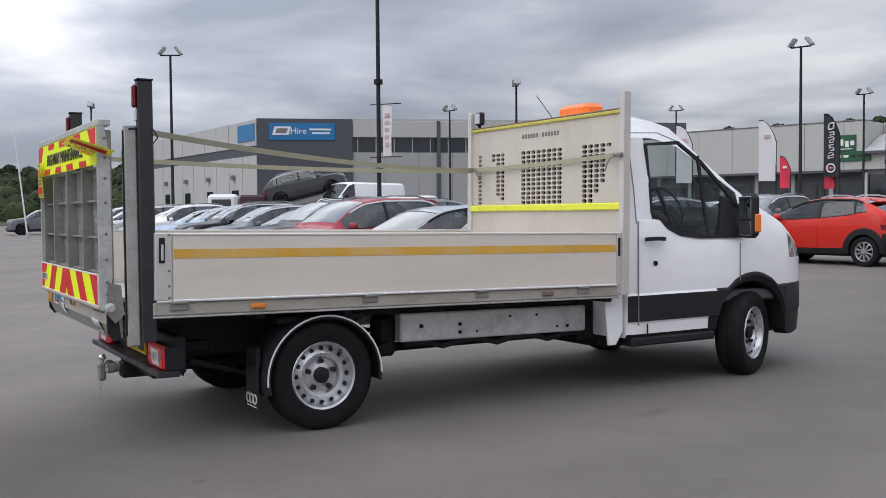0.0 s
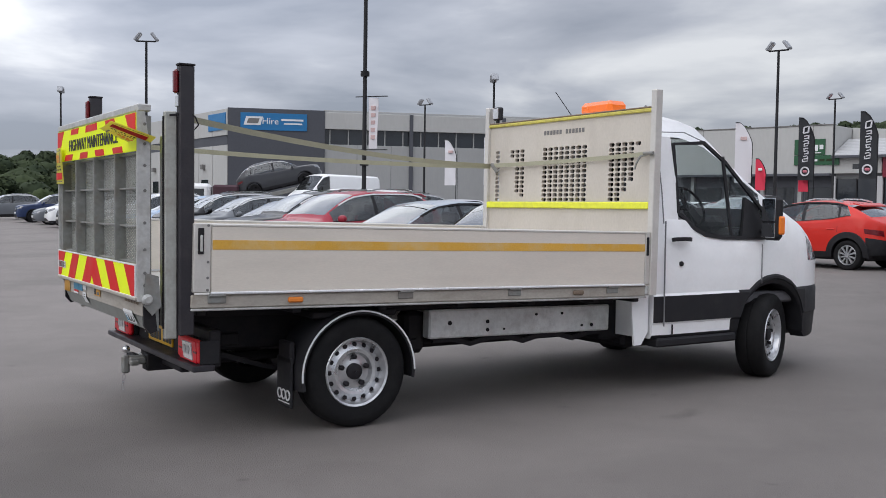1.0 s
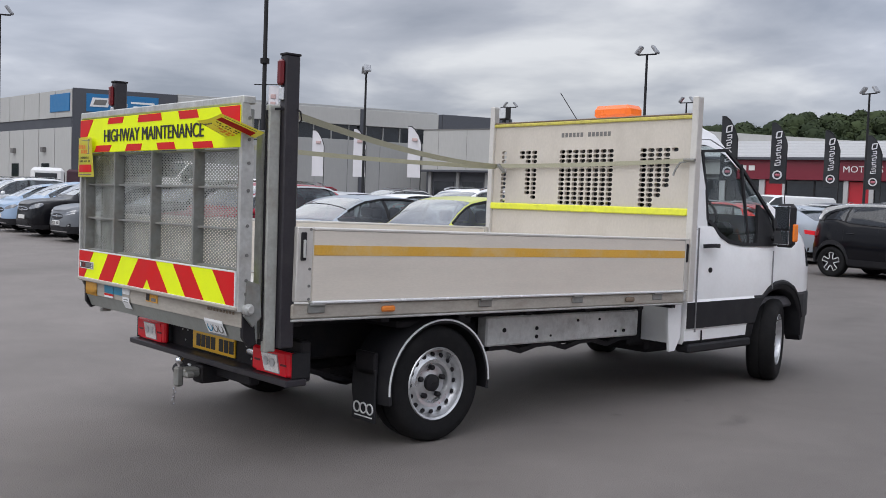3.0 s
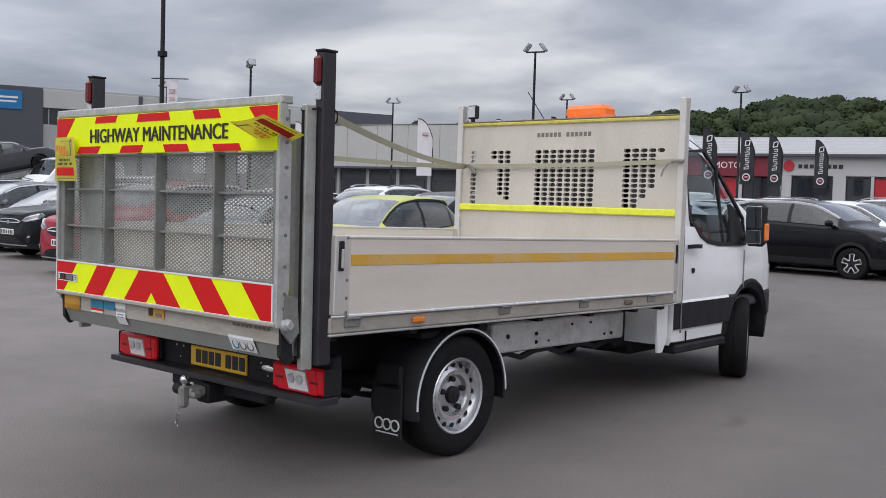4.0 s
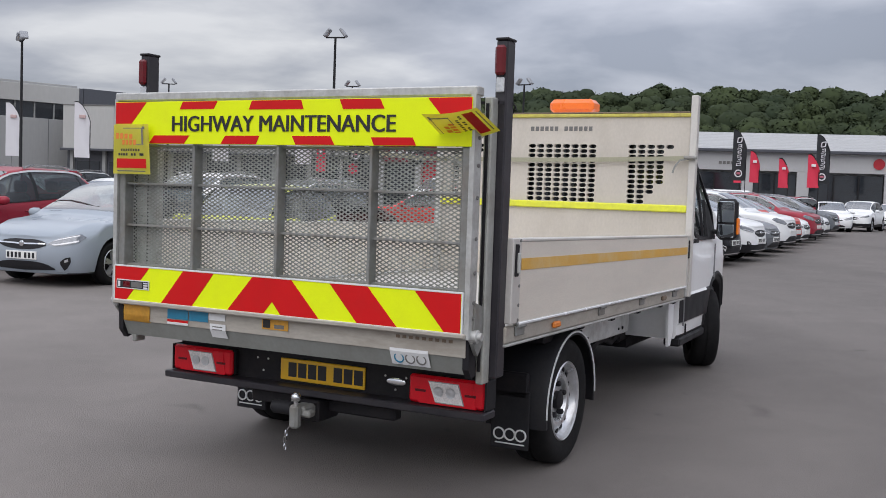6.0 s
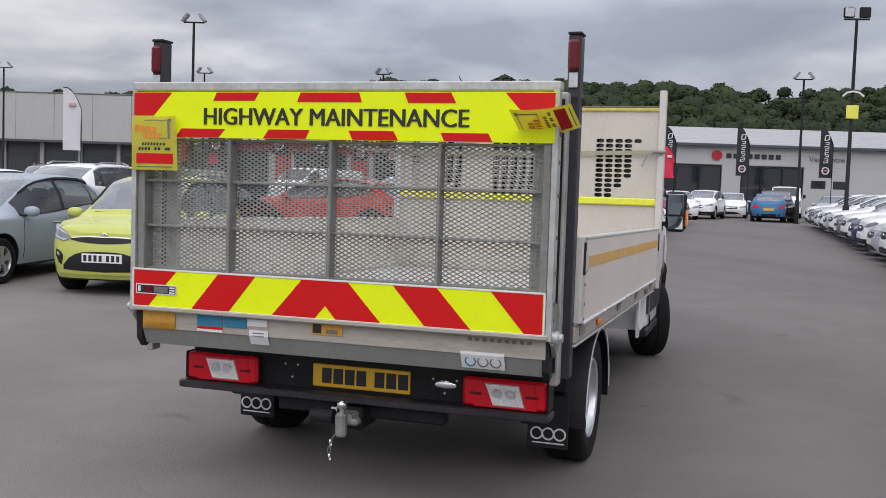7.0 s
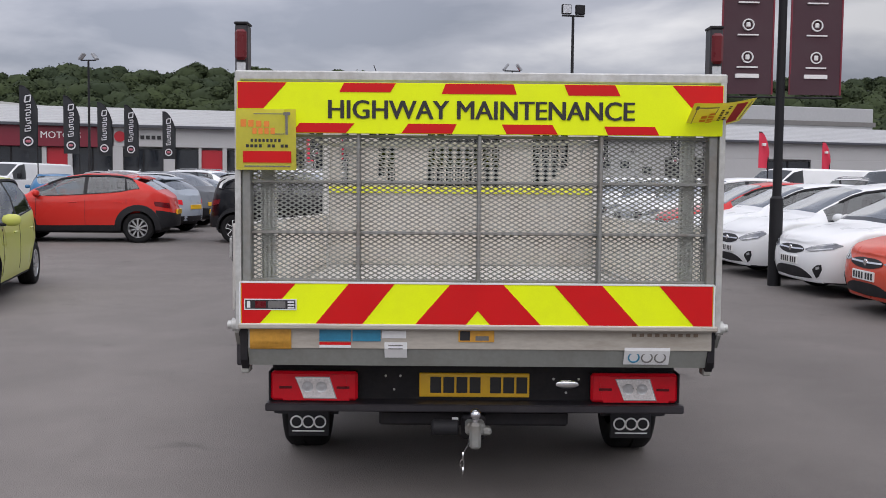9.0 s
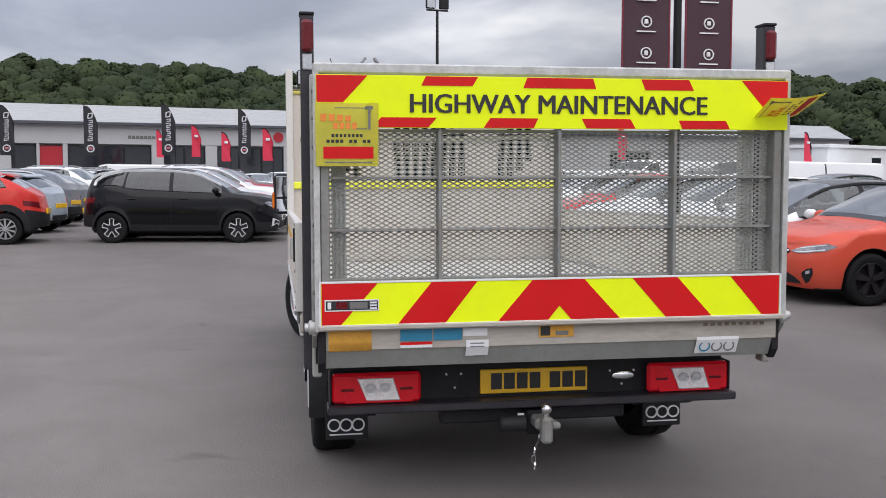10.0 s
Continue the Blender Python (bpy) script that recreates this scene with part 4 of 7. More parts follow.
def site_cabin():
    t = thing("site_cabin", "white flat-roofed site cabin with dark windows", "cabin")
    t.matrix_basis = pose(36.8, -25.6, gz(36.8), 0, 0, -62)

    def p(name, x0, x1, y0, y1, z0, z1, mat, c=0.01):
        return part(name, box(x0, x1, y0, y1, z0, z1, c=c), M[mat], t)
    p("wall", -3.4, 5.5, -1.4, 1.4, 0.1, 2.6, "papers")
    p("roof", -3.5, 5.6, -1.5, 1.5, 2.6, 2.75, "papers")
    for x in (0.4, 2.0, 4.0):
        w = p("window", x, x + 0.8, -1.42, -1.38, 1.2, 2.2, "shopglass")
        for z in (1.14, 2.2):
            part("window_frame", box(x - 0.06, x + 0.86, -1.45, -1.39, z, z + 0.06, c=0.004), M["papers"], w)
    p("skirting", -3.4, 5.5, -1.38, 1.38, 0.0, 0.1, "inkgrey")


flagpole()
site_cabin()


# ------------------------------------------------------------------ cars
def shell(stations, classify, ends=True):
    """Skins half-sections (lists of x, y, z points) mirrored in y; classify(i, k, side) names the part of a face."""
    out = {}
    n = len(stations[0])

    def emit(name, pts):
        bm, cache = out.setdefault(name, (bmesh.new(), {}))
        vs = []
        for p in pts:
            key = tuple(round(c, 4) for c in p)
            if key not in cache:
                cache[key] = bm.verts.new(p)
            if cache[key] not in vs:
                vs.append(cache[key])
        if len(vs) > 2:
            try:
                bm.faces.new(vs)
            except ValueError:
                pass
    for i in range(len(stations) - 1):
        a, b = stations[i], stations[i + 1]
        for k in range(n - 1):
            for s in (1, -1):
                name = classify(i, k, s)
                if name:
                    emit(name, [(p[0], s * p[1], p[2]) for p in (a[k], b[k], b[k + 1], a[k + 1])])
    if ends:
        for i in (0, len(stations) - 1):
            a = stations[i]
            for k in range(n - 1):
                name = classify(-1 if i == 0 else -2, k, 1)
                emit(name, [a[k], a[k + 1], (a[k + 1][0], -a[k + 1][1], a[k + 1][2]), (a[k][0], -a[k][1], a[k][2])])
    return {k: v[0] for k, v in out.items()}


def smooth_table(tab, x):
    """Like lerp_table, but with a smooth curve through the points."""
    if x <= tab[0][0]:
        return tab[0][1]
    if x >= tab[-1][0]:
        return tab[-1][1]
    for i in range(len(tab) - 1):
        (x0, y0), (x1, y1) = tab[i], tab[i + 1]
        if x <= x1:
            d = (y1 - y0) / (x1 - x0)

            def slope(j):
                if j <= 0 or j >= len(tab) - 1:
                    return d
                l = (tab[j][1] - tab[j - 1][1]) / (tab[j][0] - tab[j - 1][0])
                r = (tab[j + 1][1] - tab[j][1]) / (tab[j + 1][0] - tab[j][0])
                return 0.0 if l * r <= 0 else 2 * l * r / (l + r)
            h, f = x1 - x0, (x - x0) / (x1 - x0)
            m0, m1 = slope(i), slope(i + 1)
            return (2 * f ** 3 - 3 * f ** 2 + 1) * y0 + (f ** 3 - 2 * f ** 2 + f) * h * m0 + (3 * f ** 2 - 2 * f ** 3) * y1 + (f ** 3 - f ** 2) * h * m1


def section(zl, w, zm, zb, zt, wr):
    g = max(zt - zb, 0.0)
    f = min(1.0, g / 0.36)
    wre = (w - 0.13) * (1 - f) + wr * f
    zm = max(zm, zl + 0.08)
    zb = max(zb, zm + 0.05)
    zt = max(zt, zb)
    g = zt - zb
    return [(w - 0.14, zl), (w - 0.015, zl + 0.005), (w, zl + 0.04), (w + 0.003, zl + 0.5 * (zm - zl) + 0.02), (w, zm),
            (w - 0.012, zm + 0.55 * (zb - zm)), (w - 0.035, zb - 0.025), (w - 0.06, zb),
            ((w - 0.06) * 0.52 + wre * 0.48 + 0.012 * f, zb + 0.5 * g), (wre, zb + 0.9 * g), (wre - 0.07, zb + 0.975 * g), (wre * 0.5, zt + 0.004), (0, zt + 0.012)]


def wheel(parent, x, y, r, width, side, style, steer=0.0, spokes=5, mats=("rubber", "alloy"), far=False):
    """A tyre with its rim. side: -1 outer face towards -y."""
    q = pose(x, y, r - 0.008, 0, 0, steer)
    hw = width / 2
    rr = r * (0.625 if style == "steel" else 0.655)
    prof = [(rr, -hw * 0.86), (r * 0.80, -hw), (r * 0.93, -hw * 0.96), (r * 0.985, -hw * 0.78), (r, -hw * 0.5), (r, -hw * 0.06), (r * 0.975, -hw * 0.05), (r * 0.975, hw * 0.05),
            (r, hw * 0.06), (r, hw * 0.5), (r * 0.985, hw * 0.78), (r * 0.93, hw * 0.96), (r * 0.80, hw), (rr, hw * 0.86)]
    wh = new("wheel")
    wh.parent = parent
    wh.matrix_basis = q
    lathe(bm := bmesh.new(), prof, 40, None, False)
    part("tyre", bm, M[mats[0]], wh, "", 50)
    s = side
    bm = bmesh.new()
    if style == "steel":
        face = hw * 0.70
        lathe(bm, [(rr * 1.02, s * hw * 0.84), (rr * 0.985, s * hw * 0.92), (rr * 0.93, s * hw * 0.86), (rr * 0.90, s * hw * 0.55), (rr * 0.84, s * hw * 0.42), (rr * 0.74, s * hw * 0.52),
                   (rr * 0.66, s * hw * 0.62), (rr * 0.56, s * hw * 0.58), (rr * 0.50, s * hw * 0.34), (rr * 0.33, s * hw * 0.32), (rr * 0.27, s * hw * 0.38), (0.01, s * hw * 0.38)], 48, None, False)
        rim = part("rim", bm, M[mats[1]], wh, "", 40)
        for i in range(16):
            a = 2 * math.pi * i / 16
            lathe(bm := bmesh.new(), [(r * 0.042, 0), (r * 0.042, 0.012)], 10, Matrix.Translation((rr * 0.79 * math.cos(a), s * hw * (0.46 if s > 0 else 0.46) - (0.004 if s > 0 else 0.008), rr * 0.79 * math.sin(a))))
            part("vent_hole", bm, M["chassis"], rim)
        for i in range(5):
            a = 2 * math.pi * (i + 0.25) / 5
            lathe(bm := bmesh.new(), [(0.017, 0), (0.017, 0.03), (0.01, 0.036)] if s > 0 else [(0.017, 0), (0.017, -0.03), (0.01, -0.036)], 6, Matrix.Translation((rr * 0.42 * math.cos(a), s * hw * 0.32, rr * 0.42 * math.sin(a))))
            part("wheel_nut", bm, M["chassis"], rim)
        lathe(bm := bmesh.new(), [(0.052, s * hw * 0.3), (0.052, s * hw * 0.6), (0.04, s * hw * 0.66), (0.005, s * hw * 0.67)], 20, None, False)
        part("hub_cap", bm, M["chassis"], wh, "black hub centre")
        return wh
    lathe(bm, [(rr * 1.01, s * hw * 0.84), (rr * 0.97, s * hw * 0.92), (rr * 0.92, s * hw * 0.80), (rr * 0.90, s * hw * 0.2)], 40, None, False)
    k = spokes
    if style == "outlined" and not far:
        # dark five-arm wheel with a bright machined edge round every arm
        for i in range(5):
            a = 2 * math.pi * i / 5 + 0.3
            arm = [(0.34, 0.55), (0.60, 0.30), (0.92, 0.26), (0.95, 0.0), (0.92, -0.26), (0.60, -0.30), (0.34, -0.55)]
            line = [Vector((rr * q * math.cos(a + d), s * hw * 0.80, rr * q * math.sin(a + d))) for q, d in arm]
            sweep(bm, [Vector((rr * 0.1 * math.cos(a), s * hw * 0.72, rr * 0.1 * math.sin(a))), Vector((rr * 0.93 * math.cos(a), s * hw * 0.72, rr * 0.93 * math.sin(a)))], rr * 0.36, 0.03, (0, 1, 0))
            sweep(eb := bmesh.new(), line, 0.016, 0.014, (0, 1, 0))
            part("spoke_edge", eb, M["trimbright"], wh)
    for i in range(0 if style == "outlined" and not far else k):
        a = 2 * math.pi * i / k + 0.3
        for d in (-1, 1):
            p0 = Vector((rr * 0.12 * math.cos(a), s * hw * 0.78, rr * 0.12 * math.sin(a)))
            p1 = Vector((rr * 0.93 * math.cos(a + d * 0.62 / k), s * hw * 0.74, rr * 0.93 * math.sin(a + d * 0.62 / k)))
            sweep(bm, [p0, p1], 0.018 if k > 8 else 0.03 * 5 / k + 0.012, 0.035, (0, 1, 0))
    lathe(bm, [(rr * 0.2, s * hw * 0.3), (rr * 0.2, s * hw * 0.82), (rr * 0.12, s * hw * 0.86), (0.004, s * hw * 0.86)], 16, None, False)
    part("rim", bm, M[mats[1]], wh)
    lathe(bm := bmesh.new(), [(rr * 0.9, s * hw * 0.25), (0.004, s * hw * 0.25)], 24, None, False)
    if not far:
        part("brake_disc", bm, M["chassis"], wh)
    return wh


CAR_STYLES = dict(
    mini=dict(L=3.60, W=1.60, H=1.49, wb=2.40, fo=0.66, r=0.29, hood=(0.80, 0.97), cowl=0.80, wst=1.55, roofend=3.12, tailglass=3.44, belt=(0.91, 1.02), tail=0.98, spokes=8,
              lamp=(0.54, 0.96, 0.66, 0.76, 0.725, 0.885), grille=(0.54, 0.655, 0.735), intake=(0.66, 0.30, 0.555)),
    hatch=dict(L=4.20, W=1.78, H=1.46, wb=2.60, fo=0.86, r=0.315, hood=(0.72, 0.96), cowl=1.08, wst=1.95, roofend=3.50, tailglass=4.00, belt=(0.89, 1.02), tail=0.98, spokes=5,
               lamp=(0.46, 0.95, 0.57, 0.65, 0.645, 0.76), grille=(0.44, 0.52, 0.66), intake=(0.58, 0.23, 0.36)),
    supermini=dict(L=4.06, W=1.765, H=1.435, wb=2.54, fo=0.80, r=0.315, hood=(0.74, 0.95), cowl=1.00, wst=1.85, roofend=3.40, tailglass=3.86, belt=(0.90, 1.03), tail=0.98, spokes=5,
                   lamp=(0.44, 0.97, 0.60, 0.655, 0.66, 0.745), grille=(0.42, 0.55, 0.67), intake=(0.62, 0.23, 0.385), black_top=True, rim="chassis"),
    suv=dict(L=4.45, W=1.86, H=1.64, wb=2.66, fo=0.90, r=0.355, hood=(0.92, 1.10), cowl=1.14, wst=1.95, roofend=3.82, tailglass=4.28, belt=(1.04, 1.16), tail=1.08, spokes=5,
             lamp=(0.50, 0.95, 0.76, 0.84, 0.84, 0.97), grille=(0.46, 0.66, 0.82), intake=(0.56, 0.32, 0.46), rails=True, wheel="outlined", rim="chassis"),
    crossover=dict(L=4.20, W=1.80, H=1.55, wb=2.60, fo=0.84, r=0.335, hood=(0.84, 1.03), cowl=1.06, wst=1.88, roofend=3.55, tailglass=4.03, belt=(0.98, 1.09), tail=1.02, spokes=5,
                   lamp=(0.46, 0.95, 0.68, 0.75, 0.76, 0.86), grille=(0.44, 0.58, 0.74), intake=(0.52, 0.30, 0.42)),
    clad=dict(L=4.17, W=1.80, H=1.485, wb=2.60, fo=0.84, r=0.325, hood=(0.84, 1.03), cowl=1.06, wst=1.90, roofend=3.46, tailglass=3.92, belt=(0.98, 1.10), tail=1.00, spokes=10,
              lamp=(0.46, 0.95, 0.68, 0.75, 0.76, 0.86), grille=(0.44, 0.58, 0.74), intake=(0.52, 0.30, 0.42), rails=True, kick=0.06),
    tallhatch=dict(L=4.21, W=1.80, H=1.555, wb=2.60, fo=0.86, r=0.32, hood=(0.87, 1.06), cowl=1.00, wst=1.80, roofend=3.80, tailglass=4.10, dlo=3.46, belt=(1.03, 1.13), tail=1.06, spokes=5,
                   lamp=(0.46, 0.95, 0.70, 0.77, 0.78, 0.88), grille=(0.44, 0.60, 0.76), intake=(0.52, 0.30, 0.42), wheel="outlined", rim="chassis", kick=0.07),
)


def build_car(style, label, far=False):
    """A parked car at the origin: nose towards +x, its middle at x = 0. far: fewer small parts."""
    S = CAR_STYLES[style]
    L, W, r, H = S["L"], S["W"] / 2, S["r"], S["H"]
    tall = style in ("suv", "crossover", "clad", "tallhatch")
    xf = L / 2
    ax = [xf - S["fo"], xf - S["fo"] - S["wb"]]
    R = r + 0.05
    sill = 0.25 if tall else 0.21
    x0, af, nf = xf - 0.66, 0.66, 3.5            # rounded nose in plan
    y0, ar, nr = -xf + 0.80, 0.80, 2.5           # rounded tail in plan
    hz = S["hood"]
    top = sorted([(xf - d, z) for d, z in ((0, hz[0] - 0.02), (0.12, hz[0] + 0.05), (0.45, hz[0] + 0.62 * (hz[1] - hz[0])), (S["cowl"], hz[1]), (S["cowl"] + 0.12, hz[1] + 0.09),
                 (S["cowl"] + 0.55 * (S["wst"] - S["cowl"]), hz[1] + 0.64 * (H - 0.07 - hz[1])), (S["wst"], H - 0.06), (S["wst"] + 0.6, H), (S["roofend"] - 0.5, H - 0.02), (S["roofend"], H - 0.10),
                 (S["tailglass"], S["tail"] + 0.10), (S["tailglass"] + 0.07, S["tail"] + 0.02), (L, S["tail"] - 0.04))])
    belt = sorted([(-xf, S["tail"] - 0.06), (xf - S["tailglass"], S["belt"][1] - 0.02), (xf - S.get("dlo", S["roofend"]), S["belt"][1] + S.get("kick", 0.02)), (xf - S.get("dlo", S["roofend"]) + 0.45, S["belt"][1] - 0.01), (xf - S["wst"], S["belt"][0] + 0.03), (xf - S["cowl"] - 0.05, S["belt"][0]),
                   (xf - S["cowl"] + 0.35, hz[1] - 0.08), (xf - 0.4, hz[0] + 0.02), (xf, hz[0] - 0.05)])
    sidef = [(0.15, 0.90), (0.30, 0.965), (0.48, 0.995), (0.62, 1.0), (0.80, 0.992), (0.95, 0.972), (1.10, 0.945), (1.25, 0.91)]
    insf = [(0.15, 0.12), (0.28, 0.03), (0.46, 0.0), (0.60, 0.02), (hz[0] - 0.05, 0.07), (hz[0] + 0.1, 0.16)]
    insr = [(0.2, 0.10), (0.36, 0.015), (0.58, 0.0), (0.75, 0.04), (S["tail"], 0.10), (S["tail"] + 0.3, 0.20)]

    def plan(x):
        if x > x0:
            return W * max(0.0, 1 - ((x - x0) / af) ** nf) ** (1 / nf)
        if x < y0:
            return W * max(0.0, 1 - ((y0 - x) / ar) ** nr) ** (1 / nr)
        return W

    def shift(x, z):
        if x > x0:
            return -smooth_table(insf, z) * ((x - x0) / af) ** 2
        if x < y0:
            return smooth_table(insr, z) * ((y0 - x) / ar) ** 2
        return 0.0

    def front(y, z):
        w = W * smooth_table(sidef, z)
        x = x0 + af * max(0.0, 1 - min(1, abs(y) / w) ** nf) ** (1 / nf)
        return x + shift(x, z)

    def rear(y, z):
        w = W * smooth_table(sidef, z)
        x = y0 - ar * max(0.0, 1 - min(1, abs(y) / w) ** nr) ** (1 / nr)
        return x + shift(x, z)
    xq = xf - S.get("dlo", S["roofend"]) - 0.02                  # rear end of the side glass
    bpil, cpil = xf - S["wst"] - 0.40, xq + 0.30
    xs = {x0, y0, xf - S["cowl"], xf - S["cowl"] - 0.12, xf - S["cowl"] - 0.2, xf - S["wst"], xf - S["wst"] - 0.3, bpil, bpil - 0.08, cpil, cpil - 0.05, xq, xf - S["roofend"] + 0.5, xf - S["roofend"], xf - S["tailglass"], xf - S["tailglass"] + 0.12,
          xf - S["cowl"] - 0.55 * (S["wst"] - S["cowl"]), xf - S["cowl"] - 0.8 * (S["wst"] - S["cowl"]), (xf - S["roofend"] + xf - S["tailglass"]) / 2, 0.5 * (bpil + cpil)}
    for f in (0.985, 0.96, 0.92, 0.86, 0.78, 0.66, 0.5, 0.3, 0.12, 0.0):
        xs.add(x0 + af * (1 - f ** nf) ** (1 / nf))
        xs.add(y0 - ar * (1 - f ** nr) ** (1 / nr))
    for a in ax:
        xs |= {round(a + R * math.cos(radians(th)), 4) for th in range(0, 181, 15)} | {a + R + 0.004, a - R - 0.004}
    keep = []
    for x in sorted(xs):
        if not keep or x - keep[-1] > 0.00003:
            keep.append(x)
    lowrows = (0.0, 0.0, 0.035, 0.16, 0.32, 0.48, 0.63, 0.77, 0.89, 0.96, 1.0)
    st = []
    for x in keep:
        zl = sill
        for a in ax:
            if abs(x - a) <= R + 1e-4:
                zl = max(zl, r + math.sqrt(max(0, R * R - (x - a) ** 2)))
        if x > ax[0] + R:
            zl = sill - 0.02
        if x < ax[1] - R:
            zl = sill + 0.08
        w, zs, zt = plan(x), smooth_table(belt, x), smooth_table(top, x)
        zs = max(zs, zl + 0.12)
        zt = max(zt, zs + 0.015)
        pts = []
        for j, t_ in enumerate(lowrows):
            z = zl + (zs - zl) * t_
            y = w * smooth_table(sidef, z)
            if j == 0:
                y = max(0, y - 0.16)
            if t_ > 0.93:
                y -= 0.02 * (t_ - 0.93) / 0.07 * min(1, w / W)
            pts.append((x + shift(x, z), y, z))
        e, g = pts[-1][1], zt - zs
        f = min(1.0, g / 0.34)
        dx = shift(x, zs)
        wre = e * 0.86 * (1 - f) + min(W * 0.71, e * 0.95) * f
        lean = 0.17 * max(0.0, 1 - abs(x - xq) / 0.45)     # the last pillar leans forward
        for y, z, v in ((e * 0.54 + wre * 0.46 + 0.012 * f, zs + 0.5 * g, 0.45), (wre, zs + 0.885 * g, 1), (wre * 0.95, zs + 0.95 * g, 1), (wre * 0.84, zs + 0.985 * g, 0.9), (wre * 0.5, zt + 0.004, 0.6),
                        (wre * 0.2, zt + 0.011, 0.5), (0, zt + 0.013, 0.5)):
            pts.append((x + dx + lean * v, y, z))
        st.append(pts)
    nl = len(lowrows)                               # first row above the shoulder
    wx0, wx1, rx0, rx1 = xf - S["wst"], xf - S["cowl"] - 0.10, xf - S["tailglass"] + 0.03, xf - S["roofend"] + 0.03

    def classify(i, k, s):
        if i < 0:
            return None
        xm = (keep[i] + keep[i + 1]) / 2
        if k >= nl + 2 and wx0 < xm < wx1:
            return "windscreen"
        if k >= nl + 2 and rx0 < xm < rx1:
            return "rear_window"
        if nl - 1 <= k <= nl and xq < xm < xf - S["cowl"] - 0.2:
            if bpil - 0.08 < xm < bpil or cpil - 0.05 < xm < cpil:
                return "pillar|%d%d" % (s, xm > cpil + 0.02)
            return "side_window|%d%s" % (s, "f" if xm > bpil else "r" if xm > cpil else "q")
        if S.get("black_top") and k >= nl and rx0 < xm < wx1 + 0.02:
            return "black_roof"
        if k <= 1 or (tall and k == 2) or (tall and k == 3 and (xm > ax[0] + R or xm < ax[1] - R) and style != "suv") or (style == "clad" and k <= 4 and xm < ax[1] - R):
            return "lower_trim"
        return "body"
    t = thing("car", label, "car", "parked cars")
    mats = dict(body="paint", windscreen="screenglass", rear_window="screenglass", side_window="privacyglass" if style == "tallhatch" else "carglass", pillar="black", lower_trim="black", black_roof="glossblack")
    for name, bm in shell(st, classify, False).items():
        base = name.split("|")[0]
        part(base, bm, M[mats[base]], t, "", 40)

    def patch(name, fun, cols, mat, off, rows=4, parent=None):
        """A thin panel that follows the nose or tail: cols of (y, low z, high z)."""
        bm = bmesh.new()
        sg = 1 if fun is front else -1
        outer, inner = [], []
        for y, a, b in cols:
            zz = [a + (b - a) * j / rows for j in range(rows + 1)]
            outer.append([bm.verts.new((fun(y, z) + sg * off, y * (1 + off * 0.5), z)) for z in zz])
            inner.append([bm.verts.new((fun(y, z) - sg * 0.03, y * 0.98, z)) for z in zz])
        n = len(cols)
        for i in range(n - 1):
            for j in range(rows):
                bm.faces.new([outer[i][j], outer[i + 1][j], outer[i + 1][j + 1], outer[i][j + 1]])
            for j in (0, rows):
                bm.faces.new([outer[i][j], outer[i + 1][j], inner[i + 1][j], inner[i][j]])
        for i in (0, n - 1):
            for j in range(rows):
                bm.faces.new([outer[i][j], outer[i][j + 1], inner[i][j + 1], inner[i][j]])
        return part(name, bm, M[mat], parent or t, "", 45)
    # nose
    ya, yb, za0, za1, zb0, zb1 = S["lamp"]
    for s in (-1, 1):
        cols = []
        for i in range(9):
            f = i / 8
            y = s * W * (ya + (yb - ya) * f ** 0.8)
            lo, hi = za0 + (zb0 - za0) * f ** 1.3, za1 + (zb1 - za1) * f ** 0.8
            k = min(1, f / 0.18, (1 - f) / 0.12 + 0.12)
            mid = 0.5 * (lo + hi)
            cols.append((y, mid + (lo - mid) * k, mid + (hi - mid) * k))
        hl = patch("headlight", front, cols, "headlamp", 0.006)
        if far:
            continue
        patch("light_strip", front, [(y * 0.995, a + 0.10 * (b - a), a + 0.28 * (b - a)) for y, a, b in cols[1:-1]], "clearlens", 0.009, 1, hl)
        patch("light_strip", front, [(y * 0.995, b - 0.22 * (b - a), b - 0.08 * (b - a)) for y, a, b in cols[1:-1]], "clearlens", 0.009, 1, hl)
        yk = s * W * 0.76
        zc = (S["intake"][1] + S["intake"][2]) / 2 + 0.05
        fp = patch("fog_lamp", front, [(yk - 0.075 * s, zc - 0.02, zc + 0.02), (yk - 0.045 * s, zc - 0.10, zc + 0.05), (yk, zc - 0.07, zc + 0.08), (yk + 0.05 * s, zc + 0.02, zc + 0.09)], "black", 0.005, 2)
        patch("fog_lens", front, [(yk - 0.02 * s, zc + 0.01, zc + 0.045), (yk + 0.025 * s, zc + 0.03, zc + 0.065)], "clearlens", 0.010, 1, fp)
    gy, g0, g1 = S["grille"]
    cols = []
    for i in range(13):
        f = -1 + i / 6
        k = (1 - abs(f) ** 3 * 0.75)
        mid = (g0 + g1) / 2 + 0.01 * abs(f)
        cols.append((f * gy * W, mid - (g1 - g0) / 2 * k, mid + (g1 - g0) / 2 * k))
    gr = patch("grille", front, cols, "black", 0.006)
    if style == "mini":
        patch("chrome_edge", front, [(y * 0.98, b - 0.004, b + 0.008) for y, a, b in cols], "trimbright", 0.01, 1, gr)
    else:
        patch("grille_bar", front, [(y * 0.98, (a + b) / 2 + 0.0, (a + b) / 2 + 0.02) for y, a, b in cols], "chrome", 0.012, 1, gr)
    zb = g1 + 0.03 if style == "mini" else (g0 + g1) / 2 + 0.012
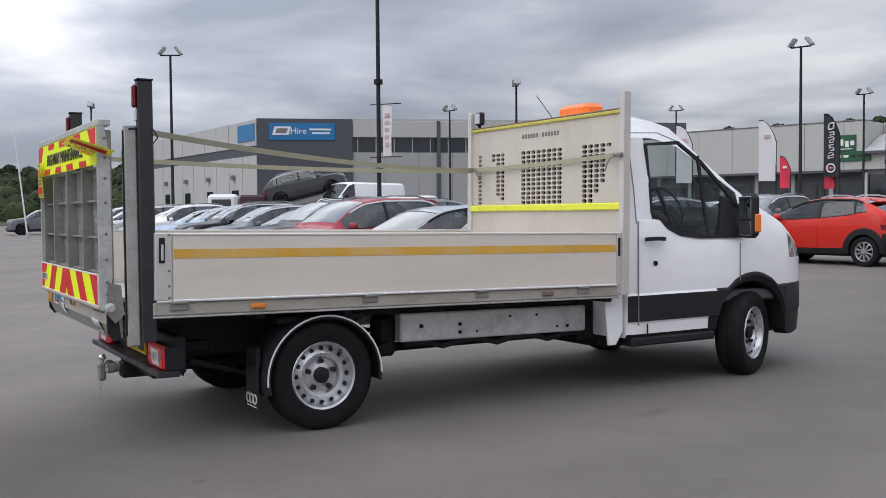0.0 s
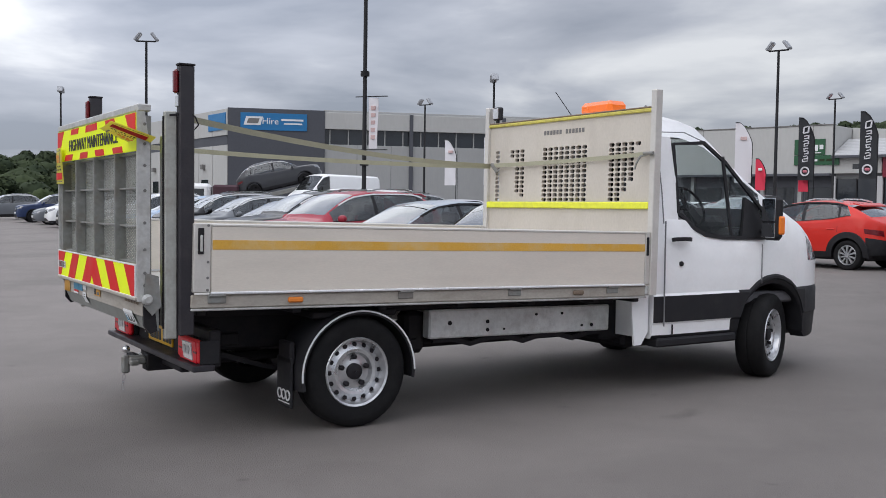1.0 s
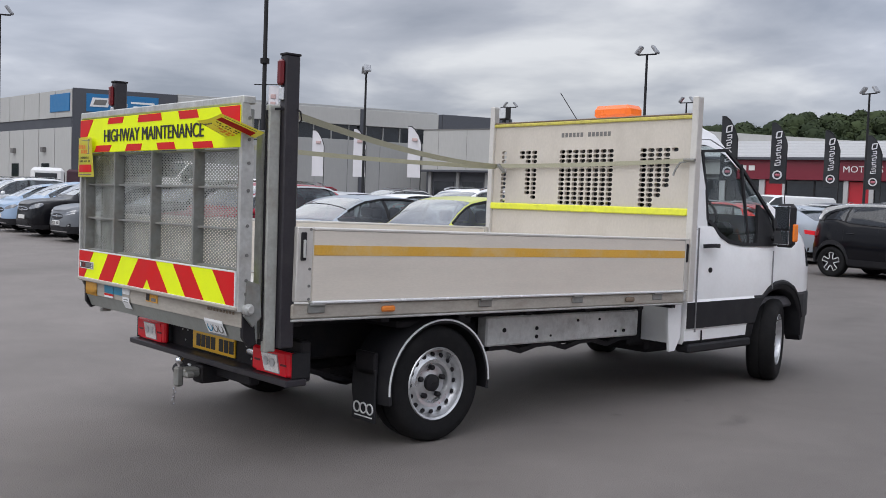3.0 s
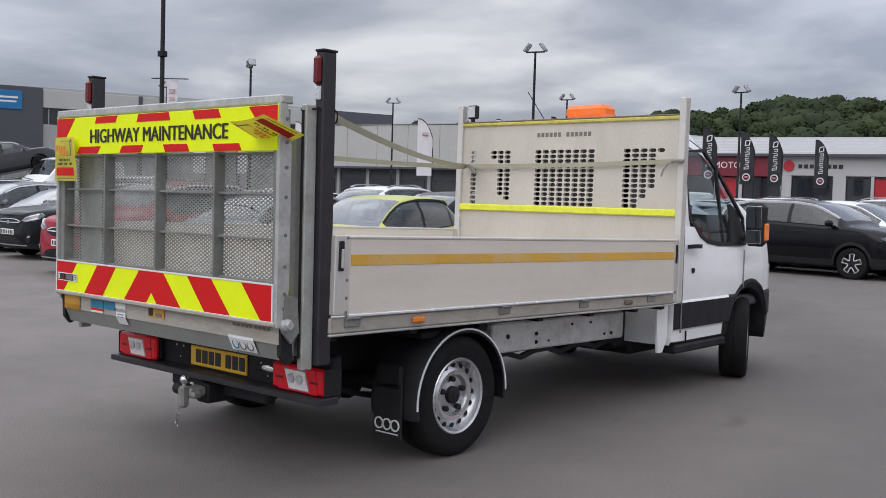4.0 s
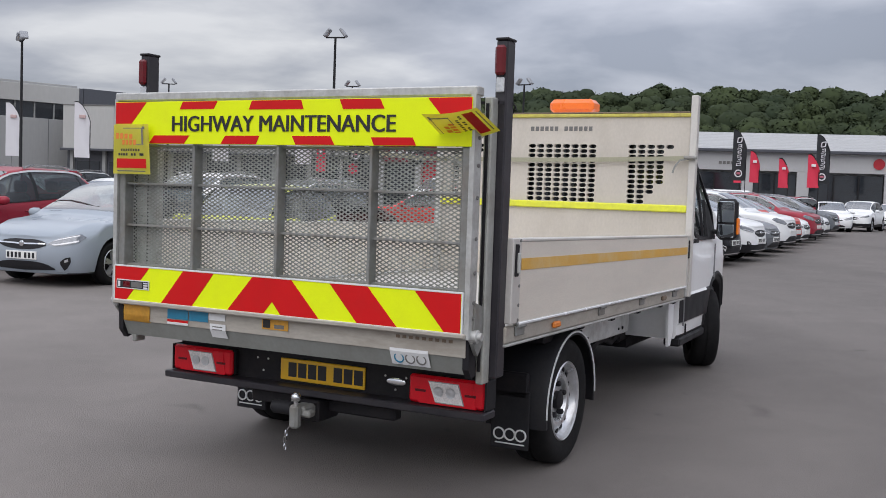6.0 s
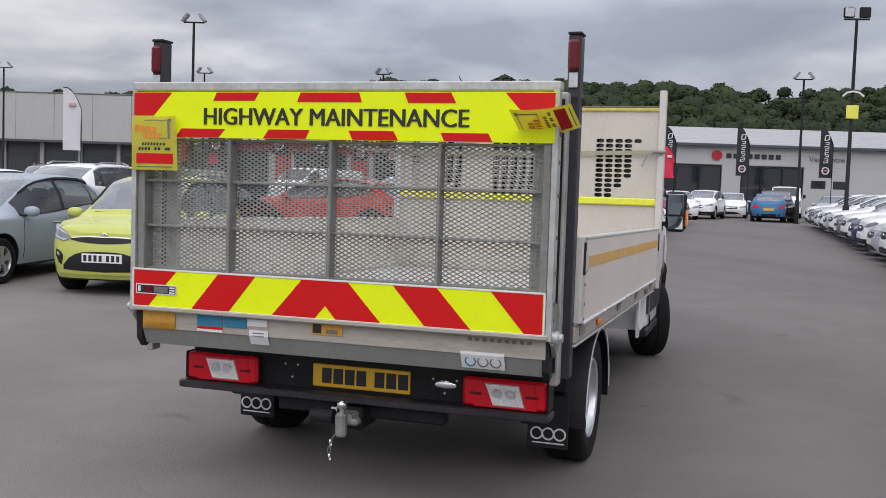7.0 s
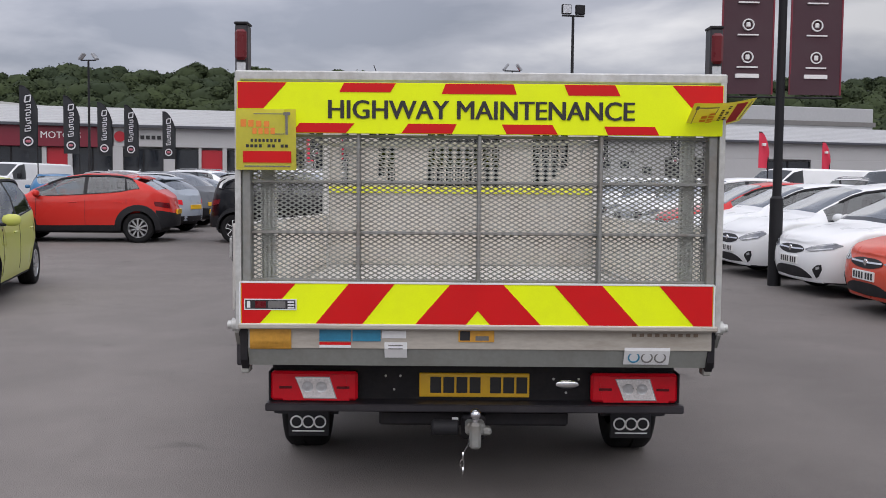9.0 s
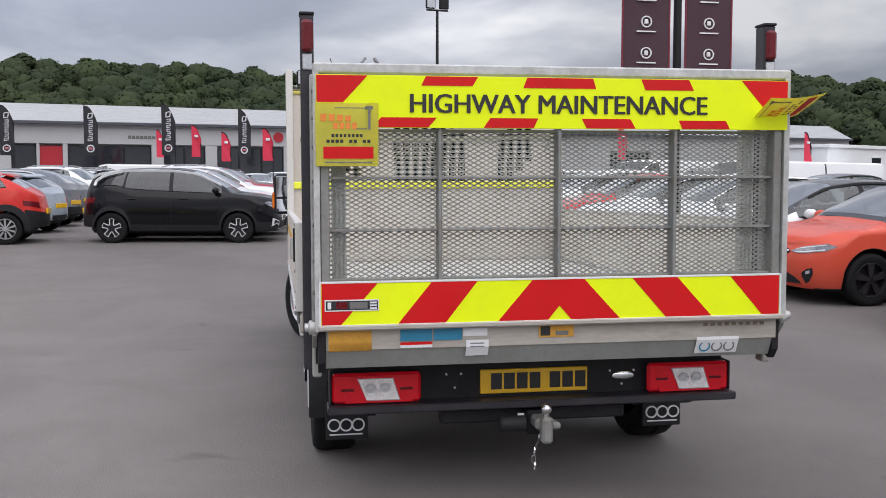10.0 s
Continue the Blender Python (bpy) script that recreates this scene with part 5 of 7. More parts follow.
    lathe(bm := bmesh.new(), [(0.04, 0), (0.04, 0.012), (0.03, 0.016)], 16, pose(front(0, zb) + 0.006, 0, zb, 0, 0, -90) @ Matrix.Diagonal((1.0, 1, 0.5 if style == "mini" else 1.0, 1)))
    part("badge", bm, M["chrome"], gr)
    if style == "suv":
        patch("chrome_surround", front, [(y * 1.04, b - 0.004, b + 0.012) for y, a, b in cols], "chrome", 0.01, 1, gr)
    iy, i0, i1 = S["intake"]
    cols = []
    for i in range(13):
        f = -1 + i / 6
        k = 1 - abs(f) ** 4 * 0.7
        cols.append((f * iy * W, i0 + 0.02 * abs(f), i0 + (i1 - i0) * k))
    ai = patch("air_intake", front, cols, "black", 0.005)
    patch("lip", front, [(y * 1.25, i0 - 0.035, i0 - 0.012) for y, a, b in cols], "chrome" if tall else "paint", 0.012, 1)
    zp = i1 - 0.08 if style == "mini" else (g0 + i1) / 2 + 0.0
    xp = front(0, zp) + 0.012
    pl = part("number_plate", box(xp - 0.02, xp, -0.26, 0.26, zp - 0.056, zp + 0.056, c=0.004), M["plate_w"], t)
    for k in range(0 if far else 7):
        y = -0.215 + k * 0.066 + (0.03 if k > 3 else 0)
        part("plate_bar", box(xp - 0.001, xp + 0.0025, y - 0.02, y + 0.02, zp - 0.038, zp + 0.038, c=0.001), M["ink"], pl)
    # tail
    for s in (-1, 1):
        zt_ = S["tail"] - 0.12
        patch("tail_light", rear, [(s * W * f, zt_ - 0.15 + 0.012 * i, zt_ - 0.03 + 0.008 * i) for i, f in enumerate((0.56, 0.64, 0.72, 0.79, 0.85, 0.90))], "darkred" if tall else "redlens", 0.006)
    xp = rear(0, 0.62)
    part("rear_plate", box(xp - 0.012, xp + 0.02, -0.26, 0.26, 0.60, 0.71, c=0.004), M["plate_y"], t)
    patch("rear_diffuser", rear, [(f * W, sill + 0.09, sill + 0.22) for f in (-0.85, -0.6, -0.3, 0, 0.3, 0.6, 0.85)], "black", 0.006, 2)
    # under-body and cabin
    part("underbody", box(-xf + 0.3, xf - 0.35, -W + 0.2, W - 0.2, 0.2, 0.55, c=0.05), M["chassis"], t)
    for a in ax:
        for s in (-1, 1):
            bm = bmesh.new()
            arc = [[bm.verts.new((a + (R + 0.004) * math.cos(radians(d)), s * yy, r + (R + 0.004) * math.sin(radians(d)))) for d in range(0, 181, 15)] for yy in (W - 0.38, W - 0.04)]
            for i in range(12):
                bm.faces.new([arc[0][i], arc[0][i + 1], arc[1][i + 1], arc[1][i]])
            part("arch_liner", bm, M["chassis"], t)
            if tall and not far:
                wide = {"suv": 0.05, "clad": 0.115, "tallhatch": 0.03}.get(style, 0.085)
                bm = bmesh.new()
                ring = []
                for d in range(-6, 187, 12):
                    c_, s_ = math.cos(radians(d)), math.sin(radians(d))
                    ring.append([bm.verts.new((a + q * c_, s * (W * smooth_table(sidef, r + q * s_) + o), r + q * s_)) for q, o in ((R - 0.012, -0.05), (R - 0.012, 0.012), (R + wide, 0.012), (R + wide + 0.01, -0.01))])
                for p, q in zip(ring, ring[1:]):
                    for i in range(3):
                        bm.faces.new([p[i], p[i + 1], q[i + 1], q[i]])
                part("arch_trim", bm, M["black"], t, "", 50)
    part("dashboard", box(xf - S["wst"] - 0.05, xf - S["cowl"] - 0.15, -W + 0.2, W - 0.2, 0.5, S["belt"][0] - 0.02, c=0.05), M["seat"], t)
    for y in (-0.36, 0.36):
        for x in (bpil - 0.12, cpil + 0.3):
            bm = box(x - 0.08, x + 0.08, y - 0.24, y + 0.24, 0.45, S["belt"][0] + 0.14, c=0.05)
            cbox(bm, x - 0.12, x - 0.02, y - 0.13, y + 0.13, S["belt"][0] + 0.17, S["belt"][0] + 0.36, c=0.04)
            part("seat", bm, M["seat"], t)
    for s in (-1, 1):
        bm = bmesh.new()
        xm_, ym_, zm_ = xf - S["cowl"] - 0.30, s * (W + 0.085), S["belt"][0] + 0.07
        lathe(bm, [(0.02, -0.11), (0.065, -0.09), (0.085, -0.03), (0.085, 0.04), (0.06, 0.09), (0.02, 0.105)], 14, Matrix.Translation((xm_, ym_, zm_)) @ Matrix.Diagonal((0.8, 1, 0.85, 1)))
        part("wing_mirror", bm, M["paint"], t, "", 60)
        if not far:
            part("mirror_foot", box(xm_ - 0.03, xm_ + 0.05, min(s * (W - 0.06), s * (W + 0.03)), max(s * (W - 0.06), s * (W + 0.03)), zm_ - 0.07, zm_ - 0.035, c=0.01), M["black"], t)
        for x in () if far else (bpil + 0.22, cpil + 0.14):
            yy = s * (W * smooth_table(sidef, S["belt"][0] - 0.11) + 0.004)
            part("door_handle", box(x - 0.09, x + 0.09, yy - 0.014, yy + 0.014, S["belt"][0] - 0.125, S["belt"][0] - 0.10, c=0.01), M["paint"], t)
        for x in () if far else (xf - S["cowl"] - 0.26, bpil - 0.04, cpil - 0.02):
            bm = bmesh.new()
            zz = [0.32 + (S["belt"][0] - 0.36) * j / 6 for j in range(7)] if x > ax[1] + R + 0.06 else [r + R + 0.1 + (S["belt"][0] - r - R - 0.14) * j / 6 for j in range(7)]
            sweep(bm, [(x, s * (W * smooth_table(sidef, z) + 0.0005), z) for z in zz], 0.006, 0.006, (0, 1, 0))
            part("door_gap", bm, M["chassis"], t)
        # window line
        mat_line = "trimbright" if style in ("suv", "crossover", "tallhatch") else "black"
        line = [p for x, p in zip(keep, st) if (xf - S["tailglass"] + 0.16 if style == "tallhatch" else xq - 0.01) < x < xf - S["cowl"] - 0.2]
        sweep(bm := bmesh.new(), [(p[nl + 1][0], s * (p[nl + 1][1] + 0.008), p[nl + 1][2] + 0.004) for p in line], 0.045 if style == "tallhatch" else 0.03, 0.024, (0, 1, 0.3))
        part("window_line", bm, M[mat_line], t)
        if not far:
            sweep(bm := bmesh.new(), [(p[nl - 1][0], s * (p[nl - 1][1] + 0.004), p[nl - 1][2]) for p in line], 0.014, 0.012, (0, 1, 0.3))
            part("window_line", bm, M["black"], t)
        if style == "tallhatch":
            # bright strip sweeping down the last pillar to the tail
            ends = [p for x, p in zip(keep, st) if xq - 0.36 < x < xq + 0.12]
            arc = [(p[nl - 1][0] * (1 - i / (len(ends) - 1)) + p[nl + 1][0] * i / (len(ends) - 1),
                    s * (p[nl - 1][1] * (1 - i / (len(ends) - 1)) + p[nl + 1][1] * i / (len(ends) - 1) + 0.055),
                    p[nl - 1][2] + 0.03 + (p[nl + 1][2] - p[nl - 1][2] - 0.03) * math.sin(0.5 * math.pi * i / (len(ends) - 1))) for i, p in enumerate(ends)]
            sweep(bm := bmesh.new(), arc, 0.055, 0.03, (0, 1, 0.3))
            part("chrome_arc", bm, M["trimbright"], t)
            fog = patch("fog_surround", front, [(s * W * f, 0.40 - 0.5 * abs(f - 0.74), 0.44 + 0.3 * (f - 0.62)) for f in (0.62, 0.68, 0.74, 0.80, 0.86)], "trimbright", 0.012, 1)
            patch("fog_recess", front, [(s * W * f, 0.42 - 0.4 * abs(f - 0.74), 0.425 + 0.3 * (f - 0.64)) for f in (0.66, 0.70, 0.74, 0.78, 0.82)], "black", 0.016, 1, fog)
        if S.get("rails"):
            sweep(bm := bmesh.new(), [(xf - S["wst"] - 0.35, s * W * 0.66, H - 0.01), (xf - S["wst"] - 0.6, s * W * 0.67, H + 0.04), (xf - S["roofend"] + 0.55, s * W * 0.67, H + 0.03), (xf - S["roofend"] + 0.3, s * W * 0.66, H - 0.03)], 0.03, 0.03)
            part("roof_rail", bm, M["chrome"], t)
        for x in ax:
            wheel(t, x, s * (W - 0.12), r, 0.215, s, S.get("wheel", "alloy"), 0, S["spokes"], mats=("rubber", S.get("rim", "alloy")), far=far)
    sweep(bm := bmesh.new(), [(wx1 + 0.03, -0.5, hz[1] + 0.04), (wx1 + 0.01, -0.1, hz[1] + 0.06), (wx1 - 0.04, 0.25, hz[1] + 0.085)], 0.02, 0.012)
    part("wiper", bm, M["black"], t)
    if not far:
        zr, xr = H - 0.10, xf - S["roofend"] + 0.06
        slab(bm := bmesh.new(), [(xr + 0.04, -W * 0.60, zr + 0.03), (xr + 0.04, W * 0.60, zr + 0.03), (xr - 0.15, W * 0.55, zr - 0.025), (xr - 0.15, -W * 0.55, zr - 0.025)], (0, 0, 0.025))
        part("roof_spoiler", bm, M["glossblack" if S.get("black_top") else "paint"], t)
        for y in (-0.42, 0.0):
            sweep(bm := bmesh.new(), [(wx1 + 0.02, y - 0.05, hz[1] + 0.035), (wx1 - 0.02, y + 0.35, hz[1] + 0.075)], 0.012, 0.01)
            part("wiper_blade", bm, M["black"], t)
    return t


def build_van(label):
    t = thing("van", label, "van", "parked vans")
    W = 0.98
    top = [(-2.7, 1.86), (-2.6, 1.93), (0.9, 1.96), (1.3, 1.88), (2.0, 1.36), (2.6, 1.12), (2.72, 0.9)]
    wid = [(-2.7, W * 0.96), (-2.5, W), (1.9, W), (2.4, W * 0.93), (2.6, W * 0.85), (2.72, W * 0.65)]
    ax, r, R = [1.75, -1.45], 0.33, 0.39
    xs = {-2.7, -2.6, -2.4, 0.2, 0.9, 1.1, 1.3, 1.65, 2.0, 2.3, 2.6, 2.66, 2.72}
    for a in ax:
        xs |= {a + R * math.cos(radians(th)) for th in range(0, 181, 30)} | {a + R + 0.004, a - R - 0.004}
    st = []
    for x in sorted(xs):
        zl = 0.3
        for a in ax:
            if abs(x - a) <= R + 1e-4:
                zl = max(zl, r + math.sqrt(max(0, R * R - (x - a) ** 2)))
        zt = lerp_table(top, x)
        st.append([(x, y, z) for y, z in section(zl, lerp_table(wid, x), 0.7, min(1.2, zt - 0.02), zt, W * 0.86)])

    def classify(i, k, s):
        if i < 0:
            return "bumper" if k < 3 else "body"
        xm = (st[i][0][0] + st[i + 1][0][0]) / 2
        if k in (10, 11) and 1.3 < xm < 2.0:
            return "windscreen"
        if k in (7, 8) and 0.9 < xm < 1.8:
            return "side_window|%d" % s
        if k in (4, 5) and xm > 2.35:
            return "headlight|%d" % s
        return "cladding|%d" % s if k <= 1 else "body"
    mats = dict(body="paint", bumper="black", windscreen="carglass", side_window="carglass", headlight="clearlens", cladding="black")
    for name, bm in shell(st, classify).items():
        base = name.split("|")[0]
        part(base, bm, M[mats[base]], t, "", 32)
    part("underbody", box(-2.4, 2.3, -0.8, 0.8, 0.25, 0.6, c=0.03), M["chassis"], t)
    for s in (-1, 1):
        part("wing_mirror", box(1.55, 1.68, s * 1.08 - 0.08, s * 1.08 + 0.08, 1.25, 1.5, c=0.04), M["black"], t)
        for x in ax:
            wheel(t, x, s * 0.86, r, 0.21, s, "alloy", 0, 6)
    return t


def recolour(t, color):
    for o in (t, *t.children_recursive):
        o.color = (*color, 1)
    return t


C = dict(white=(0.78, 0.79, 0.80), silver=(0.42, 0.43, 0.45), grey=(0.14, 0.15, 0.165), black=(0.005, 0.005, 0.007), red=(0.30, 0.024, 0.042), orange=(0.56, 0.034, 0.026), brightred=(0.55, 0.03, 0.03),
         lime=(0.50, 0.53, 0.13), blue=(0.05, 0.17, 0.33), paleblue=(0.28, 0.38, 0.52), navy=(0.02, 0.035, 0.09), greysilver=(0.32, 0.36, 0.41), coral=(0.60, 0.085, 0.05))
CNAME = dict(white="white", silver="silver", grey="dark grey", black="black", red="dark red", orange="orange-red", brightred="bright red", lime="lime yellow", blue="bright blue",
             paleblue="pale blue", navy="navy blue", greysilver="blue-grey", coral="coral orange")
SNAME = dict(supermini="hatchback with a black roof", clad="crossover with black arch cladding", tallhatch="tall hatchback with outlined black wheels", mini="small hatchback", hatch="hatchback", suv="tall SUV with roof rails", crossover="compact crossover")
PROTO = {}


def park(style, color, x, y, heading, far=False):
    """A parked car of that shape and colour, its middle at (x, y)."""
    label = (CNAME[color] + " panel van parked among cars") if style == "van" else f"{CNAME[color]} {SNAME[style]} parked in a row"
    h = radians(heading)
    tilt = math.degrees(math.atan((gz(x + 1) - gz(x - 1)) / 2))
    m = pose(x, y, gz(x), -tilt * math.sin(h), -tilt * math.cos(h), heading)
    key = (style, far)
    if key not in PROTO:
        t = PROTO[key] = build_van(label) if style == "van" else build_car(style, label, far)
        t.matrix_basis = m
    else:
        t = copy_thing(PROTO[key], m)
    tagged(t, label)
    return recolour(t, C[color])


NEAR = [  # the row behind the truck, noses towards it
    ("mini", "lime", 6.95, 6.1, 190), ("hatch", "greysilver", 6.78, 8.64, 186), ("suv", "red", 6.75, 11.45, 186), ("suv", "black", 7.85, 15.2, 180), ("hatch", "silver", 8.20, 17.5, 177),
    ("crossover", "grey", 8.45, 20.2, 177), ("suv", "black", 8.7, 22.9, 176), ("crossover", "paleblue", 8.9, 25.6, 176), ("hatch", "paleblue", 9.1, 28.3, 176), ("suv", "white", 9.3, 31.0, 176), ("hatch", "grey", 9.5, 33.7, 176),
    ("suv", "silver", 9.7, 36.4, 176), ("hatch", "white", 9.9, 39.1, 176), ("crossover", "black", 10.1, 41.8, 176), ("suv", "white", 10.3, 44.5, 176), ("hatch", "grey", 10.6, 49.5, 176), ("suv", "navy", 10.9, 55.0, 176), ("suv", "grey", 9.6, 62.0, 176)]
BACK = [("suv", "white", 14.2, 12.0, 0), ("crossover", "black", 13.4, 9.2, 0), ("hatch", "white", 14.2, 14.8, 0), ("hatch", "silver", 14.3, 17.6, 0), ("suv", "grey", 14.3, 20.4, 0), ("crossover", "white", 14.5, 23.4, 0)]
MID = [("tallhatch", "black", 16.90, 2.77, -97)]
for i, c in enumerate(("white", "grey", "white", "orange", "white", "red", "silver", "white", "grey", "red")):
    MID.append((("crossover", "hatch", "suv")[i % 3], c, 19.0 + 2.5 * i, 2.5 - 0.03 * i, -98))
NORTH = [("clad", "orange", 16.85, 7.66, 93)]
for i, c in enumerate(("greysilver", "grey", "grey", "white", "grey", "white", "blue", "grey", "white")):
    NORTH.append((("hatch", "crossover", "hatch", "suv")[i % 4], c, 20.7 + 2.7 * i, 7.9 + 0.1 * i, 74))
RIGHT = [("hatch", "red", 3.3, -7.1, 98), ("supermini", "coral", 5.93, -6.93, 91), ("supermini", "white", 8.15, -6.87, 93), ("hatch", "white", 10.52, -6.82, 93), ("hatch", "white", 12.75, -6.78, 93)]
for i, c in enumerate(("brightred", "white", "silver", "white", "navy", "white", "grey", "white", "silver", "white", "white", "silver", "grey", "white")):
    RIGHT.append((("hatch", "crossover")[i % 2], c, 15.0 + 2.14 * i, -6.83 - 0.02 * i, 92))
FAR = [("hatch", "blue", 50.0, -3.62, -1), ("suv", "red", 47.5, 3.0, 150), ("hatch", "white", 48.5, 1.0, 190), ("crossover", "white", 51.0, -0.3, 170), ("van", "white", 62.0, -5.1, 177), ("hatch", "white", 56.0, -1.8, 178), ("hatch", "silver", 53.0, -7.2, 165), ("suv", "black", 50.5, -4.0, 180),
       ("suv", "silver", 42.0, -9.5, 150), ("hatch", "grey", 45.0, -9.0, 150),
       ("suv", "grey", 24.6, 16.0, 185), ("suv", "black", 25.2, 22.0, 200), ("hatch", "red", 26.5, 18.5, 185), ("hatch", "white", 31, 27, 170), ("suv", "black", 22.5, 26.0, 178), ("hatch", "white", 22.0, 29.5, 178),
       ("hatch", "blue", 33.5, 14.2, 20), ("suv", "white", 37, 12.5, 15), ("hatch", "white", 30, 23.5, 170), ("van", "white", 40.0, 18.0, 165), ("van", "white", 52.0, 8.2, 100), ("van", "white", 30.0, -13.8, 112), ("van", "white", 29.6, -17.6, 108), ("van", "white", 33.0, -22.5, 108),
       ("van", "white", 20.6, 36.0, 120), ("hatch", "grey", 20.0, -14.5, 93), ("hatch", "white", 27.0, -15.0, 93), ("suv", "grey", 30.0, -14.6, 93), ("hatch", "red", 14.6, -13.5, 93), ("crossover", "white", 11.5, -13.6, 93)]
for row, near in ((NEAR, 6), (BACK, 0), (MID, 3), (NORTH, 2), (RIGHT, 6), (FAR, 0)):
    for i, spec in enumerate(row):
        park(*spec, far=i >= near)


def recovery_truck():
    """A recovery truck with a dark car carried tilted on its sloping deck."""
    t = thing("recovery_truck", "recovery truck with a sloping steel deck", "truck")
    m = pose(18.4, 41.4, 0.05, 0, 0, -24)
    t.matrix_basis = m
    deck = pose(0, 0, 1.75, 0, -14, 0)
    part("deck", box(-2.9, 3.0, -1.0, 1.0, -0.12, 0.0, c=0.02, m=deck), M["galvd"], t)
    for y in (-1.0, 0.92):
        part("deck_edge", box(-2.9, 3.0, y, y + 0.08, 0.0, 0.12, c=0.01, m=deck), M["galvd"], t)
    part("cab", box(-4.4, -2.9, -0.98, 0.98, 0.5, 2.3, c=0.16), M["whiteprint"], t)
    part("cab_window", box(-4.2, -3.2, -0.995, 0.995, 1.45, 2.05, c=0.03), M["shopglass"], t)
    part("chassis", box(-4.2, 3.2, -0.5, 0.5, 0.5, 0.85, c=0.03), M["chassis"], t)
    part("load_cover", box(-2.8, -1.5, -0.9, 0.9, 1.15, 2.25, c=0.1), M["banner"], t, "purple wrapped load")
    for x in (-3.6, 1.8):
        for s in (-1, 1):
            wheel(t, x, s * 0.9, 0.40, 0.24, s, "alloy", 0, 6)
    c = copy_thing(PROTO["suv", True], m @ deck @ pose(0.7, 0, 0.03))
    tagged(c, "dark grey SUV carried on a recovery truck")
    recolour(c, (0.05, 0.052, 0.058))


recovery_truck()
delivery_van = copy_thing(PROTO["van", True], pose(20.8, 38.9, gz(20.8), 0, 0, 186) @ Matrix.Diagonal((0.86, 1.05, 1.38, 1)))
recolour(tagged(delivery_van, "white panel van parked beside a recovery truck"), C["white"])


# ------------------------------------------------------------------ the dropside truck (x forward from the rear axle, y to its left)
truck = thing("dropside_truck", "white cab truck with aluminium dropside body and raised mesh tail lift", "truck")
truck.matrix_basis = TRUCK


def tp(name, x0, x1, y0, y1, z0, z1, mat, c=0.004, parent=None, label="", m=None):
    return part(name, box(x0, x1, y0, y1, z0, z1, c=c, m=m), M[mat], parent or truck, label)


AXF, WR = 3.954, 0.356


